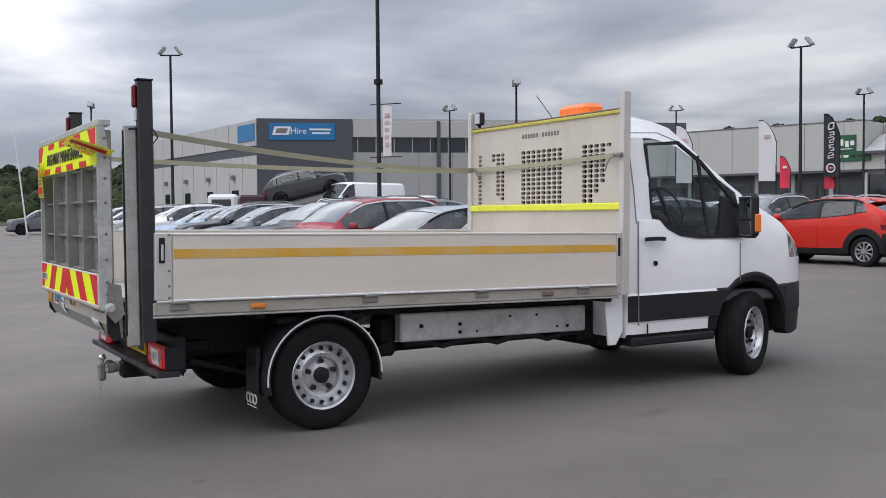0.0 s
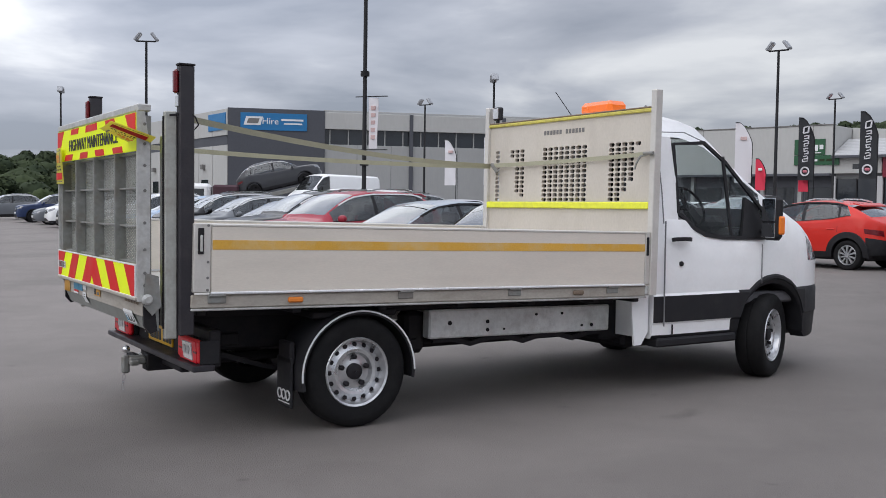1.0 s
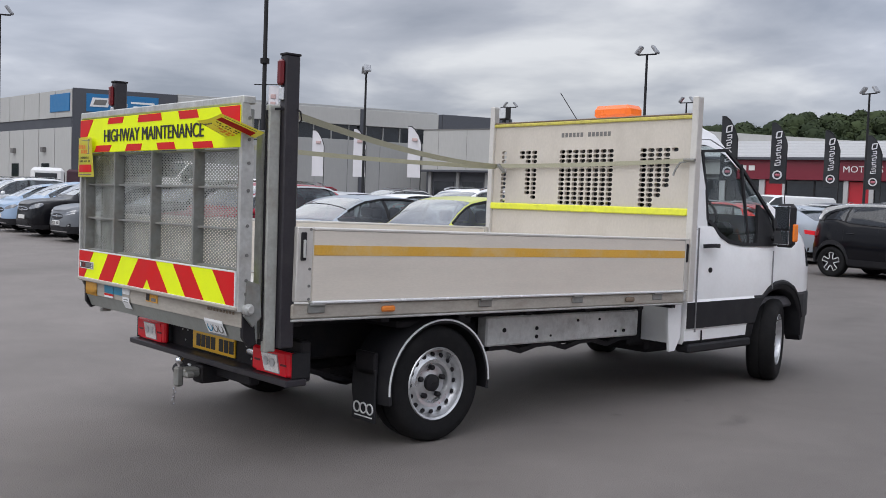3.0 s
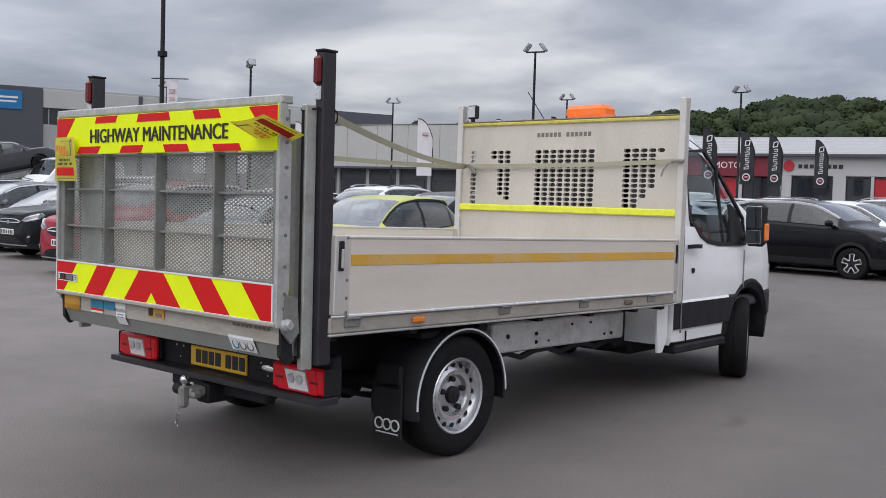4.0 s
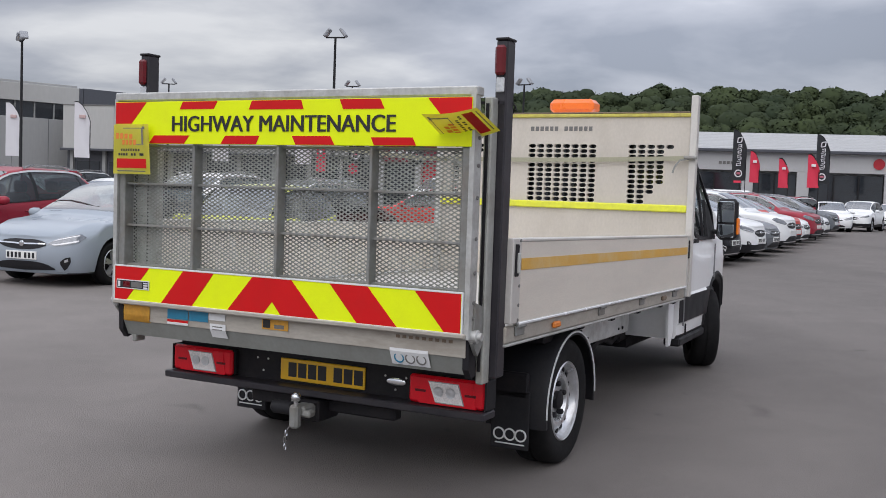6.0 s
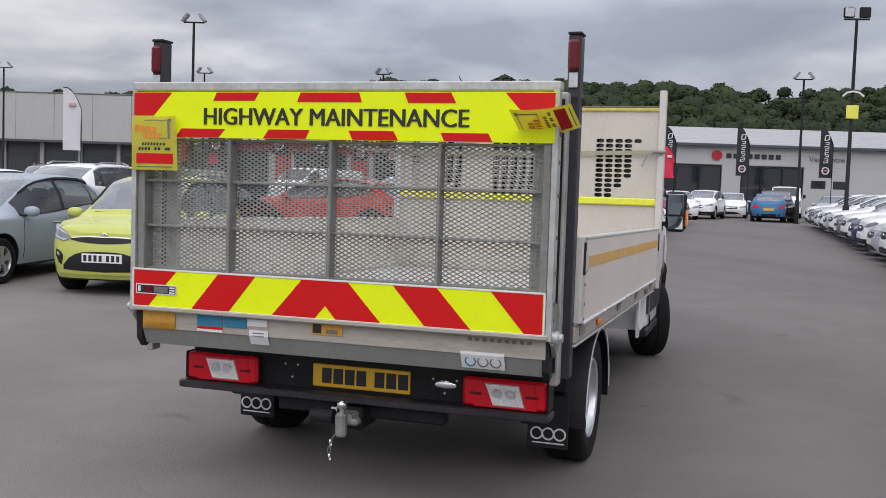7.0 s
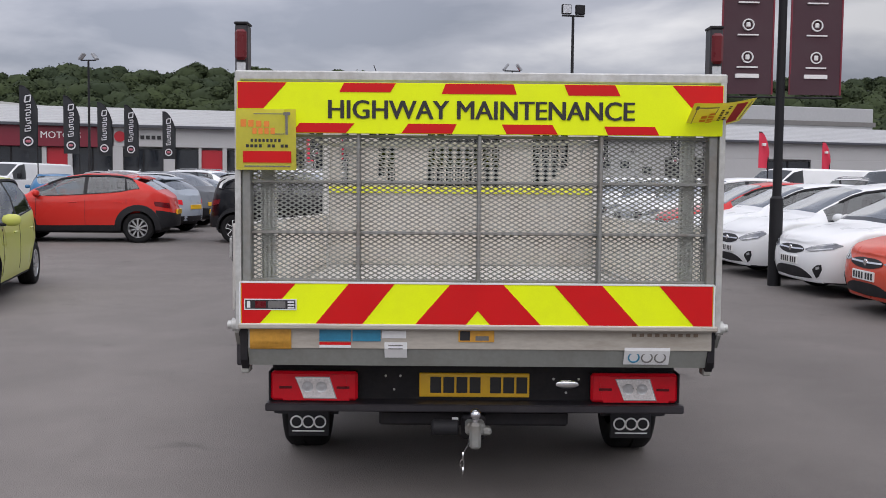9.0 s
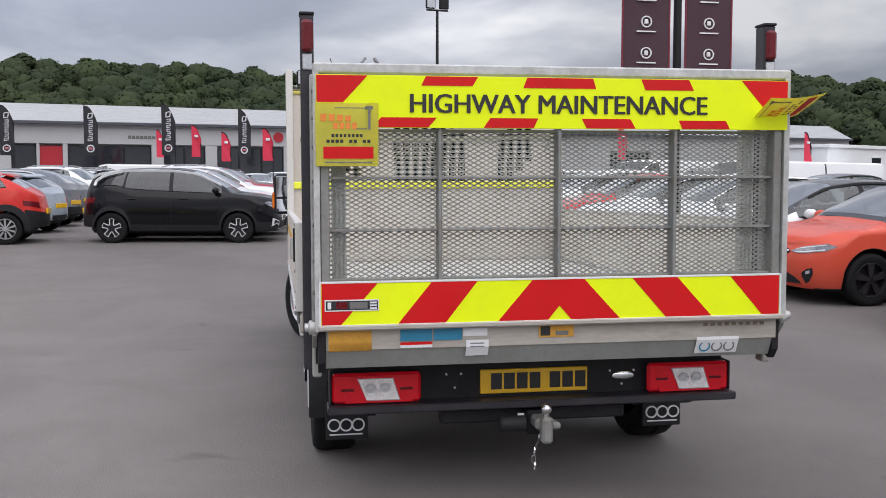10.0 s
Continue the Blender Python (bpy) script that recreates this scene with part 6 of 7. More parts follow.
def cab():
    R = 0.435
    top = [(2.56, 2.15), (2.66, 2.19), (3.05, 2.20), (3.22, 2.15), (3.42, 2.02), (3.80, 1.72), (4.18, 1.42), (4.45, 1.30), (4.70, 1.15), (4.86, 0.98), (4.94, 0.82), (4.97, 0.70)]
    bel = [(2.56, 1.34), (2.92, 1.33), (3.02, 1.25), (3.16, 1.20), (3.35, 1.175), (3.86, 1.165), (4.18, 1.28), (4.45, 1.20), (4.70, 1.08), (4.86, 0.92), (4.97, 0.66)]
    wid = [(2.56, 1.015), (2.7, 1.03), (4.20, 1.03), (4.40, 0.995), (4.55, 0.945), (4.70, 0.87), (4.82, 0.77), (4.92, 0.60), (4.97, 0.38)]
    xs = {2.56, 2.60, 2.70, 2.78, 2.84, 2.92, 3.02, 3.16, 3.22, 3.35, 3.42, 3.60, 3.80, 3.86, 4.0, 4.18, 4.32, 4.45, 4.55, 4.62, 4.70, 4.76, 4.82, 4.87, 4.92, 4.95, 4.97}
    xs |= {round(AXF + R * math.cos(radians(a)), 4) for a in range(0, 181, 15)} | {AXF + R + 0.004, AXF - R - 0.004}
    keep = []
    for x in sorted(xs):
        if not keep or x - keep[-1] > 0.004:
            keep.append(x)
    st = []
    for x in keep:
        zl = 0.40
        if abs(x - AXF) <= R + 1e-4:
            zl = WR + math.sqrt(max(0, R * R - (x - AXF) ** 2))
        if x > AXF + R:
            zl = 0.30 + 0.06 * max(0, x - 4.6) / 0.37
        w, zb, zt = lerp_table(wid, x), lerp_table(bel, x), lerp_table(top, x)
        g = zt - zb
        f = min(1, g / 0.7)
        low = [(w - 0.16, zl), (w - 0.02, zl + 0.004), (w - 0.006, max(0.43, zl + 0.02)), (w, max(0.515, zl + 0.04)), (w + 0.012, max(0.53, zl + 0.05)), (w + 0.012, max(0.735, zl + 0.07)), (w, max(0.755, zl + 0.085)),
               (w + 0.004, max(0.98, zl + 0.12)), (w - 0.02, max(zb - 0.03, zl + 0.14)), (w - 0.035, zb)]
        low = [(y, min(z, zb - 0.004 * (9 - i))) if i < 9 else (y, z) for i, (y, z) in enumerate(low)]
        wt = (w - 0.14) * f + (w - 0.07) * (1 - f)
        high = [((w - 0.035) * 0.55 + wt * 0.45 + 0.01, zb + 0.38 * g), (wt, zb + 0.755 * g), (wt - 0.03 - 0.02 * f, zb + 0.80 * g), (wt - 0.06 - 0.05 * f, zb + 0.93 * g), (wt * 0.62, zb + 0.992 * g), (wt * 0.3, zt + 0.006), (0, zt + 0.01)]
        st.append([(x, y, z) for y, z in low + high])

    def classify(i, k, s):
        if i == -1:
            return "cab_rear"
        if i == -2:
            return "front_bumper" if k < 6 else "cab_body"
        xm = (st[i][0][0] + st[i + 1][0][0]) / 2
        if xm > AXF + R and k <= 5:
            return "front_bumper"
        if abs(xm - AXF) < R + 0.075 and k <= 4 or abs(xm - AXF) < R + 0.02 and k <= 5:
            return "arch_trim|%d" % s
        if k == 4 and xm < AXF:
            return "side_moulding|%d" % s
        if k in (12, 13, 14, 15) and 3.40 < xm < 4.18 and k > 12:
            return "windscreen"
        if k in (9, 10) and 2.84 < xm < 3.86:
            return "door_window|%d" % s
        if k in (7, 8) and 4.45 < xm < 4.90:
            return "headlight|%d" % s
        if k <= 1 and xm < AXF:
            return "sill|%d" % s
        if 6 <= k <= 8 and 2.66 < xm < 3.83 or k in (2, 3, 5) and 2.66 < xm < AXF - R:
            return "door_" + ("right" if s < 0 else "left")
        return "cab_body"
    mats = dict(cab_body="white", cab_rear="white", front_bumper="black", arch_trim="black", side_moulding="black", windscreen="cabglass", door_window="cabglass", headlight="headlamp", sill="black", door_left="white", door_right="white")
    made = {}
    for name, bm in shell(st, classify).items():
        base = name.split("|")[0]
        made[name] = part("door" if base in ("door_left", "door_right") else base, bm, M[mats[base]], truck, "", 30)
    made["door_window|1"].visible_shadow = made["door_window|-1"].visible_shadow = False
    made["windscreen"].visible_shadow = False
    for s in (-1, 1):
        d = made["door_right" if s < 0 else "door_left"]
        y = s * 1.035
        # shut lines, handle, lock, window seal, black quarter behind the mirror
        tp("shut_line", 2.657, 2.662, y - 0.012, y + 0.0025, 0.50, 1.32, "seam", 0.001)
        sweep(bm := bmesh.new(), [(2.66, s * 1.018, 1.30), (2.66, s * 0.99, 1.55), (2.665, s * 0.915, 1.95), (2.70, s * 0.885, 2.02), (3.0, s * 0.882, 2.03), (3.22, s * 0.885, 1.965)], 0.006, 0.008, (0, s, 0.2))
        part("door_seal", bm, M["seam"], truck)
        tp("shut_line", 3.782, 3.786, y - 0.01, y + 0.0025, 0.80, 1.13, "seam", 0.001)
        sweep(bm := bmesh.new(), [(2.72, s * 1.052, 1.175), (2.76, s * 1.075, 1.18), (2.88, s * 1.075, 1.18), (2.92, s * 1.052, 1.175)], 0.03, 0.03)
        part("door_handle", bm, M["black"], d, "black pull handle")
        lathe(bm := bmesh.new(), [(0.02, s * 1.03), (0.02, s * 1.045), (0.012, s * 1.048)], 14, Matrix.Translation((2.84, 0, 0.985)))
        part("door_lock", bm, M["black"], d)
        slab(bm := bmesh.new(), [(3.56, s * 0.985, 1.19), (3.87, s * 0.99, 1.185), (3.80, s * 0.93, 1.45), (3.66, s * 0.92, 1.52)], (0, s * 0.03, 0))
        part("mirror_mount", bm, M["black"], truck)
        sweep(bm := bmesh.new(), [(2.845, s * 0.985, 1.38), (2.85, s * 0.91, 1.93), (3.20, s * 0.905, 1.955), (3.45, s * 0.915, 1.80), (3.86, s * 0.975, 1.40), (3.86, s * 1.005, 1.18), (3.36, s * 1.004, 1.185), (3.14, s * 1.004, 1.21), (3.0, s * 1.0, 1.27), (2.93, s * 0.99, 1.335), (2.845, s * 0.985, 1.38)], 0.028, 0.02, (0, s, 0.15))
        part("window_seal", bm, M["black"], truck)
        tube(bm := bmesh.new(), (3.42, s * 0.91, 1.85), (3.46, s * 0.985, 1.20), 0.016, 8)
        part("quarter_bar", bm, M["black"], truck)
        # mirror
        q = pose(3.79, s * 1.135, 1.345, 0, 0, 5 * s)
        mi = part("wing_mirror", box(-0.05, 0.05, -0.092, 0.092, -0.18, 0.19, c=0.035, m=q), M["black"], truck, "tall black door mirror")
        part("mirror_glass", box(-0.054, -0.049, -0.072, 0.072, -0.02, 0.165, c=0.002, m=q), M["mirror"], mi)
        part("mirror_glass", box(-0.054, -0.049, -0.072, 0.072, -0.155, -0.04, c=0.002, m=q), M["mirror"], mi)
        yo = 0.094 if s > 0 else -0.094
        part("indicator", box(-0.03, 0.035, yo - 0.012, yo + 0.012, -0.13, 0.02, c=0.01, m=q), M["amber"], mi, "orange side repeater")
        tp("mirror_arm", 3.78, 3.86, min(s * 0.98, s * 1.10), max(s * 0.98, s * 1.10), 1.215, 1.255, "black", 0.012)
        # step and sill
        tp("step", 2.60, 3.50, min(s * 0.90, s * 1.035), max(s * 0.90, s * 1.035), 0.335, 0.405, "black", 0.015)
        tp("shut_line", 2.75, 2.757, y - 0.01, y + 0.003, 0.42, 0.51, "chassis", 0.001)
        # inner arch
        bm = bmesh.new()
        arcs = [[bm.verts.new((AXF + (R + 0.004) * math.cos(radians(a)), s * yy, WR + (R + 0.004) * math.sin(radians(a)))) for a in range(0, 181, 12)] for yy in (0.60, 0.99)]
        for i in range(15):
            bm.faces.new([arcs[0][i], arcs[0][i + 1], arcs[1][i + 1], arcs[1][i]])
        part("arch_liner", bm, M["chassis"], truck)
    # bumper details, grille, lamps
    tp("grille", 4.955, 4.985, -0.48, 0.48, 0.60, 0.80, "black", 0.02)
    tp("lower_grille", 4.965, 4.985, -0.5, 0.5, 0.36, 0.52, "chassis", 0.01)
    tp("underbody", 2.62, 4.75, -0.62, 0.62, 0.28, 0.62, "chassis", 0.03)
    # dark pane wider than the window, painting the shade between cab and headboard
    tp("rear_window", 2.545, 2.565, -0.93, 0.93, 1.42, 2.02, "shopglass", 0.02)
    # cab inside
    tp("dashboard", 3.66, 4.05, -0.88, 0.88, 0.95, 1.26, "seat", 0.06)
    tp("instrument_hood", 3.60, 3.80, -0.66, -0.26, 1.22, 1.36, "seat", 0.05)
    sweep(bm := bmesh.new(), [(3.72, -0.46, 1.22), (3.50, -0.46, 1.42)], 0.07, 0.07)
    part("steering_column", bm, M["seat"], truck)
    tp("cab_floor", 2.62, 4.4, -0.95, 0.95, 0.62, 0.72, "trim", 0.02)
    for y in (-0.48, 0.28, 0.66):
        bm = box(2.82, 3.30, y - 0.24, y + 0.24, 0.85, 1.02, c=0.05)
        cbox(bm, 2.76, 2.92, y - 0.23, y + 0.23, 1.0, 1.55, c=0.06)
        cbox(bm, 2.77, 2.87, y - 0.13, y + 0.13, 1.58, 1.80, c=0.04)
        part("cab_seat", bm, M["seat"], truck)
    bm = bmesh.new()
    q = pose(3.48, -0.46, 1.43, 0, 62, 0) @ pose(0, 0, 0, 90)
    lathe(bm, [(0.19, -0.014), (0.205, 0), (0.19, 0.014), (0.175, 0), (0.19, -0.014)], 28, q, False)
    for a in (0, 180, 270):
        sweep(bm, [q @ Vector((0, 0, 0)), q @ Vector((0.18 * math.cos(radians(a)), 0, 0.18 * math.sin(radians(a))))], 0.04, 0.02, (1, 0, 0.7))
    part("steering_wheel", bm, M["seat"], truck)
    # roof: light bar and aerial
    bea = tp("beacon", 2.86, 3.08, -0.145, 0.255, 2.225, 2.345, "beacon", 0.035, None, "orange roof beacon bar")
    tp("beacon_foot", 2.90, 3.04, -0.07, 0.18, 2.19, 2.225, "black", 0.006, bea)
    tube(bm := bmesh.new(), (3.18, 0.62, 2.17), (2.98, 0.74, 2.50), 0.004, 6)
    part("aerial", bm, M["black"], truck)


cab()
for sx, steer in ((AXF, 22.0), (0.0, 0.0)):
    for s in (-1, 1):
        wheel(truck, sx, s * 0.903, WR, 0.235, s, "steel", steer, mats=("rubber", "steel"))


RAKE = pose(0, 0, 0, 0, 1.0, 0)          # the unladen body stands a little tail-high


def bp(name, *a, **k):
    """A box part of the load body; those straight under the truck take its rake."""
    ob = tp(name, *a, **k)
    if ob.parent is truck:
        ob.matrix_basis = RAKE
    return ob


def bed():
    # deck and its side rails
    bp("deck", -1.17, 2.40, -1.06, 1.06, 0.835, 0.868, "alu", 0.004)
    for s in (-1, 1):
        o0, o1 = s * 1.06, s * 1.098
        bp("deck_rail", -1.13, 2.40, min(o0, o1), max(o0, o1), 0.792, 0.872, "dirtyalu", 0.008)
        bp("rail_lip", -1.13, 2.40, min(s * 1.03, s * 1.10), max(s * 1.03, s * 1.10), 0.778, 0.791, "galv", 0.004)
        for x in (-0.98, 0.28, 1.15, 2.05):
            hi = bp("hinge", x - 0.055, x + 0.055, min(o1, s * 1.109), max(o1, s * 1.109), 0.822, 0.868, "galvd", 0.004)
            tube(bm := bmesh.new(), (x - 0.05, s * 1.112, 0.868), (x + 0.05, s * 1.112, 0.868), 0.009, 8)
            part("hinge_pin", bm, M["galvd"], hi)
        for x in (-0.49, 1.72):
            bp("side_marker", x - 0.05, x + 0.05, min(o1, s * 1.118), max(o1, s * 1.118), 0.816, 0.850, "rust" if x > 0 else "orangeprint", 0.01)
        # drop side: hollow section boards, end plates with latches
        y0, y1 = (s * 1.08, s * 1.112)
        a, b = min(y0, y1), max(y0, y1)
        ds = bp("drop_side", -1.02, 2.36, a, b, 0.884, 1.268, "side", 0.006, None, "pale aluminium drop side with amber reflective line")
        tp("top_edge", -1.02, 2.36, a - 0.004, b + 0.004, 1.262, 1.282, "alu", 0.006, ds)
        tp("bottom_edge", -1.02, 2.36, min(y0, s * 1.122), max(y0, s * 1.122), 0.874, 0.889, "trimbright", 0.004, ds)
        out = s * 1.1125
        tp("reflective_line", -1.015, 2.355, min(out, out + s * 0.002), max(out, out + s * 0.002), 1.132, 1.187, "stripe", 0.0005, ds)
        for x in (-1.124, 2.36):
            rear = x < 0
            en = bp("end_plate", x, x + (0.10 if rear else 0.045), a - 0.004, b + 0.004, 0.885, 1.282, "alu", 0.005)
            if rear:
                tp("latch", x + 0.022, x + 0.056, min(out, out + s * 0.012), max(out, out + s * 0.012), 1.105, 1.255, "chassis", 0.004, en)
                tp("latch_lever", x + 0.032, x + 0.046, min(out, out + s * 0.024), max(out, out + s * 0.024), 1.12, 1.215, "galv", 0.004, en)
                for zz in (0.90, 0.97, 1.06, 1.27):
                    lathe(bm := bmesh.new(), [(0.008, out - 0.002), (0.008, out + s * 0.007)], 8, Matrix.Translation((x + 0.082, 0, zz)))
                    part("rivet", bm, M["inkgrey"], en)
            else:
                tp("latch", x + 0.008, x + 0.03, min(out, out + s * 0.012), max(out, out + s * 0.012), 1.10, 1.24, "chassis", 0.004, en)
        # filler plate ahead of the body
        slab(bm := bmesh.new(), [(2.36, s * 0.97, 0.80), (2.54, s * 0.97, 0.80), (2.54, s * 0.97, 0.46), (2.47, s * 0.97, 0.36), (2.40, s * 0.97, 0.36), (2.37, s * 0.97, 0.62)], (0, s * 0.02, 0))
        part("filler_plate", bm, M["white"], truck)
        bp("corner_bracket", 2.38, 2.47, min(s * 1.06, s * 1.112), max(s * 1.06, s * 1.112), 0.80, 0.872, "galv", 0.008)
    # cross members
    for x in (-1.05, -0.45, 0.15, 0.75, 1.35, 1.95, 2.35):
        bp("cross_member", x - 0.03, x + 0.03, -1.04, 1.04, 0.745, 0.834, "chassis", 0.006)
    for s in (-1, 1):
        bp("chassis_rail", 0.74, 2.43, min(s * 0.56, s * 0.66), max(s * 0.56, s * 0.66), 0.485, 0.69, "rail", 0.012)
        bp("rear_rail", -0.92, 0.498, min(s * 0.38, s * 0.46), max(s * 0.38, s * 0.46), 0.46, 0.69, "chassis", 0.012)
        bp("sub_rail", -1.05, 2.5, min(s * 0.38, s * 0.62), max(s * 0.38, s * 0.62), 0.69, 0.746, "chassis", 0.006)
        for x, zz, rr in ((0.92, 0.56, 0.016), (1.25, 0.56, 0.014), (1.25, 0.50, 0.014), (1.70, 0.60, 0.010), (1.95, 0.60, 0.010), (2.25, 0.5, 0.014), (1.4, 0.5, 0.008), (2.15, 0.5, 0.01)):
            lathe(bm := bmesh.new(), [(rr, s * 0.655), (rr, s * 0.668)], 10, Matrix.Translation((x, 0, zz + 0.035 - 0.0175 * x)))
            part("bolt", bm, M["chassis"], truck)
        # uneven brake lines and brackets below the rail
        pts = [(0.8 + i * 0.16, s * 0.62, 0.455 - 0.0028 * i + 0.018 * math.sin(i * 2.1) - 0.01 * (i % 3)) for i in range(11)]
        sweep(bm := bmesh.new(), pts, 0.03, 0.035)
        part("brake_line", bm, M["chassis"], truck)
        tp("spring_hanger", 0.62, 0.78, min(s * 0.40, s * 0.55), max(s * 0.40, s * 0.55), 0.36, 0.66, "chassis", 0.03)
        pts = [(-0.75 + 1.45 * i / 10, s * 0.55, 0.46 - 0.16 * math.sin(math.pi * i / 10)) for i in range(11)]
        sweep(bm := bmesh.new(), pts, 0.07, 0.03)
        part("leaf_spring", bm, M["chassis"], truck)
    lathe(bm := bmesh.new(), [(0.06, -0.8), (0.06, -0.17), (0.15, -0.09), (0.15, 0.09), (0.06, 0.17), (0.06, 0.8)], 16, pose(0, 0, 0.345))
    part("rear_axle", bm, M["chassis"], truck)
    tp("fuel_tank", 1.2, 2.2, 0.0, 0.36, 0.33, 0.55, "chassis", 0.05)
    tube(bm := bmesh.new(), (2.6, -0.1, 0.36), (-0.8, -0.2, 0.38), 0.035)
    part("exhaust", bm, M["chassis"], truck)
    tp("front_chassis", 2.4, 2.7, -0.6, 0.6, 0.35, 0.72, "chassis", 0.02)
    # rear mudguards with white edge and flaps
    for s in (-1, 1):
        r1 = 0.412
        bm = bmesh.new()
        ring = []
        angs = [radians(a) for a in range(-8, 193, 8)]
        prof = [(r1 - 0.012, 0.70), (r1 + 0.002, 0.70), (r1 + 0.002, 1.02), (r1 - 0.008, 1.045), (r1 - 0.03, 1.045), (r1 - 0.012, 1.02)]
        for a in angs:
            ring.append([bm.verts.new((r * math.cos(a), s * y, 0.345 + r * math.sin(a))) for r, y in prof])
        for p, q in zip(ring, ring[1:]):
            for i in range(len(prof)):
                bm.faces.new([p[i], p[(i + 1) % len(prof)], q[(i + 1) % len(prof)], q[i]])
        mg = part("mudguard", bm, M["black"], truck, "black plastic rear mudguard", 40)
        bm = bmesh.new()
        sweep(bm, [((r1 - 0.012) * math.cos(a), s * 1.0475, 0.345 + (r1 - 0.012) * math.sin(a)) for a in angs[1:-1]], 0.010, 0.006, (0, 1, 0))
        part("white_edge", bm, M["papers"], mg, "thin white edge strip")
        tp("guard_stay", -0.30, 0.30, min(s * 0.66, s * 0.98), max(s * 0.66, s * 0.98), 0.70, 0.745, "chassis", 0.01)
        tp("flap_bracket", -0.44, -0.405, min(s * 0.76, s * 0.95), max(s * 0.76, s * 0.95), 0.42, 0.56, "chassis", 0.01)
        mf = tp("mud_flap", -0.44, -0.425, min(s * 0.745, s * 0.962), max(s * 0.745, s * 0.962), 0.147, 0.46, "black", 0.004, None, "black rubber mud flap with white print")
        for k in range(3):
            cy = s * 0.857 + 0.062 - k * 0.062
            bm = bmesh.new()
            lathe(bm, [(0.034, -0.002), (0.034, 0.004), (0.026, 0.004), (0.026, -0.002), (0.034, -0.002)], 18, pose(-0.442, cy, 0.225, 0, 0, 90), False)
            part("print_ring", bm, M["whiteprint"], mf)
        tp("print_line", -0.443, -0.44, s * 0.857 - 0.085, s * 0.857 + 0.085, 0.172, 0.179, "whiteprint", 0.0005, mf)


bed()


def headboard():
    hb = new("headboard")
    hb.parent = truck
    hb.matrix_basis = RAKE
    tagged(hb, "aluminium headboard with slotted windows and yellow edges")
    X0, X1 = 2.435, 2.465
    # sheet with pressed slots
    bm = bmesh.new()

    def quad(y0, y1, z0, z1):
        for x in (X0, X1):
            bm.faces.new([bm.verts.new((x, y, z)) for y, z in ((y0, z0), (y1, z0), (y1, z1), (y0, z1))])

    def cell(y0, y1, z0, z1):
        cy, cz = (y0 + y1) / 2, (z0 + z1) / 2
        a, b = (y1 - y0) * 0.42, (z1 - z0) * 0.415
        inner = []
        for x in (X0, X1):
            cor = [bm.verts.new((x, y, z)) for y, z in ((y1, z1), (y0, z1), (y0, z0), (y1, z0))]
            inn = []
            for i in range(12):
                th = 2 * math.pi * i / 12
                c_, s_ = math.cos(th), math.sin(th)
                inn.append(bm.verts.new((x, cy + a * math.copysign(abs(c_) ** 0.7, c_), cz + b * math.copysign(abs(s_) ** 0.8, s_))))
            for q in range(4):
                i0 = 3 * q
                bm.faces.new([cor[q], inn[(i0 + 1) % 12], inn[(i0 + 2) % 12]])
                bm.faces.new([cor[q], inn[(i0 + 2) % 12], inn[(i0 + 3) % 12], cor[(q + 1) % 4]])
                bm.faces.new([cor[q], inn[i0], inn[(i0 + 1) % 12]])
            inner.append(inn)
        for i in range(12):
            bm.faces.new([inner[0][i], inner[0][(i + 1) % 12], inner[1][(i + 1) % 12], inner[1][i]])
    rows, dz, z0 = 12, 0.0395, 1.508
    z1 = z0 + rows * dz
    quad(-1.08, 1.08, 0.872, z0)
    quad(-1.08, 1.08, z1, 2.20)
    dy = 0.075
    spans = [(-1.031, -0.581, "R"), (-0.325, 0.275, "C"), (0.526, 0.976, "L")]
    last = -1.08
    for a, b, kind in spans:
        quad(last, a, z0, z1)
        n = round((b - a) / dy)
        for i in range(n):
            for j in range(rows):
                y = a + i * dy
                inner_i = (n - 1 - i) if kind == "R" else i
                holed = True
                if kind != "C":
                    cut = (0, 0, 2, 4, 11, 12)[inner_i]
                    holed = j >= cut
                    if kind == "L":
                        holed = j >= (1, 2, 10, 12, 12, 0)[inner_i]
                (cell if holed else quad)(y, y + dy, z0 + j * dz, z0 + (j + 1) * dz)
        last = b
    quad(last, 1.08, z0, z1)
    bmesh.ops.remove_doubles(bm, verts=bm.verts[:], dist=0.0004)
    part("sheet", bm, M["sheet"], hb, "pale slotted aluminium sheet", 0)
    tp("post", 2.405, 2.475, -1.13, -1.075, 0.80, 2.358, "alu", 0.005, hb)
    tp("post", 2.405, 2.475, 1.062, 1.117, 0.80, 2.385, "alu", 0.005, hb)
    tp("bump_rail", 2.408, 2.433, -1.078, 1.075, 1.452, 1.508, "yellowbar", 0.008, hb, "fluorescent yellow rail")
    tp("top_rail", 2.415, 2.485, -1.08, 1.075, 2.195, 2.222, "oldyellow", 0.006, hb, "fluorescent yellow top rail")
    tp("top_cap", 2.42, 2.49, -1.08, 1.075, 2.223, 2.236, "rust", 0.004, hb)
    for i in range(13):
        if i != 6:
            tp("print_mark", X0 - 0.002, X0 - 0.0005, 0.225 - i * 0.042, 0.255 - i * 0.042, 2.085, 2.122, "inkgrey", 0.0003, hb)
    wl_ = new("work_lamp")
    wl_.parent = hb
    part("lamp_body", box(2.425, 2.48, 0.925, 1.03, 2.265, 2.385, c=0.012), M["black"], wl_, "small square work lamp")
    part("lens", box(2.419, 2.425, 0.937, 1.018, 2.277, 2.373, c=0.002), M["clearlens"], wl_)
    part("stalk", box(2.44, 2.465, 0.965, 0.995, 2.236, 2.265, c=0.004), M["black"], wl_)
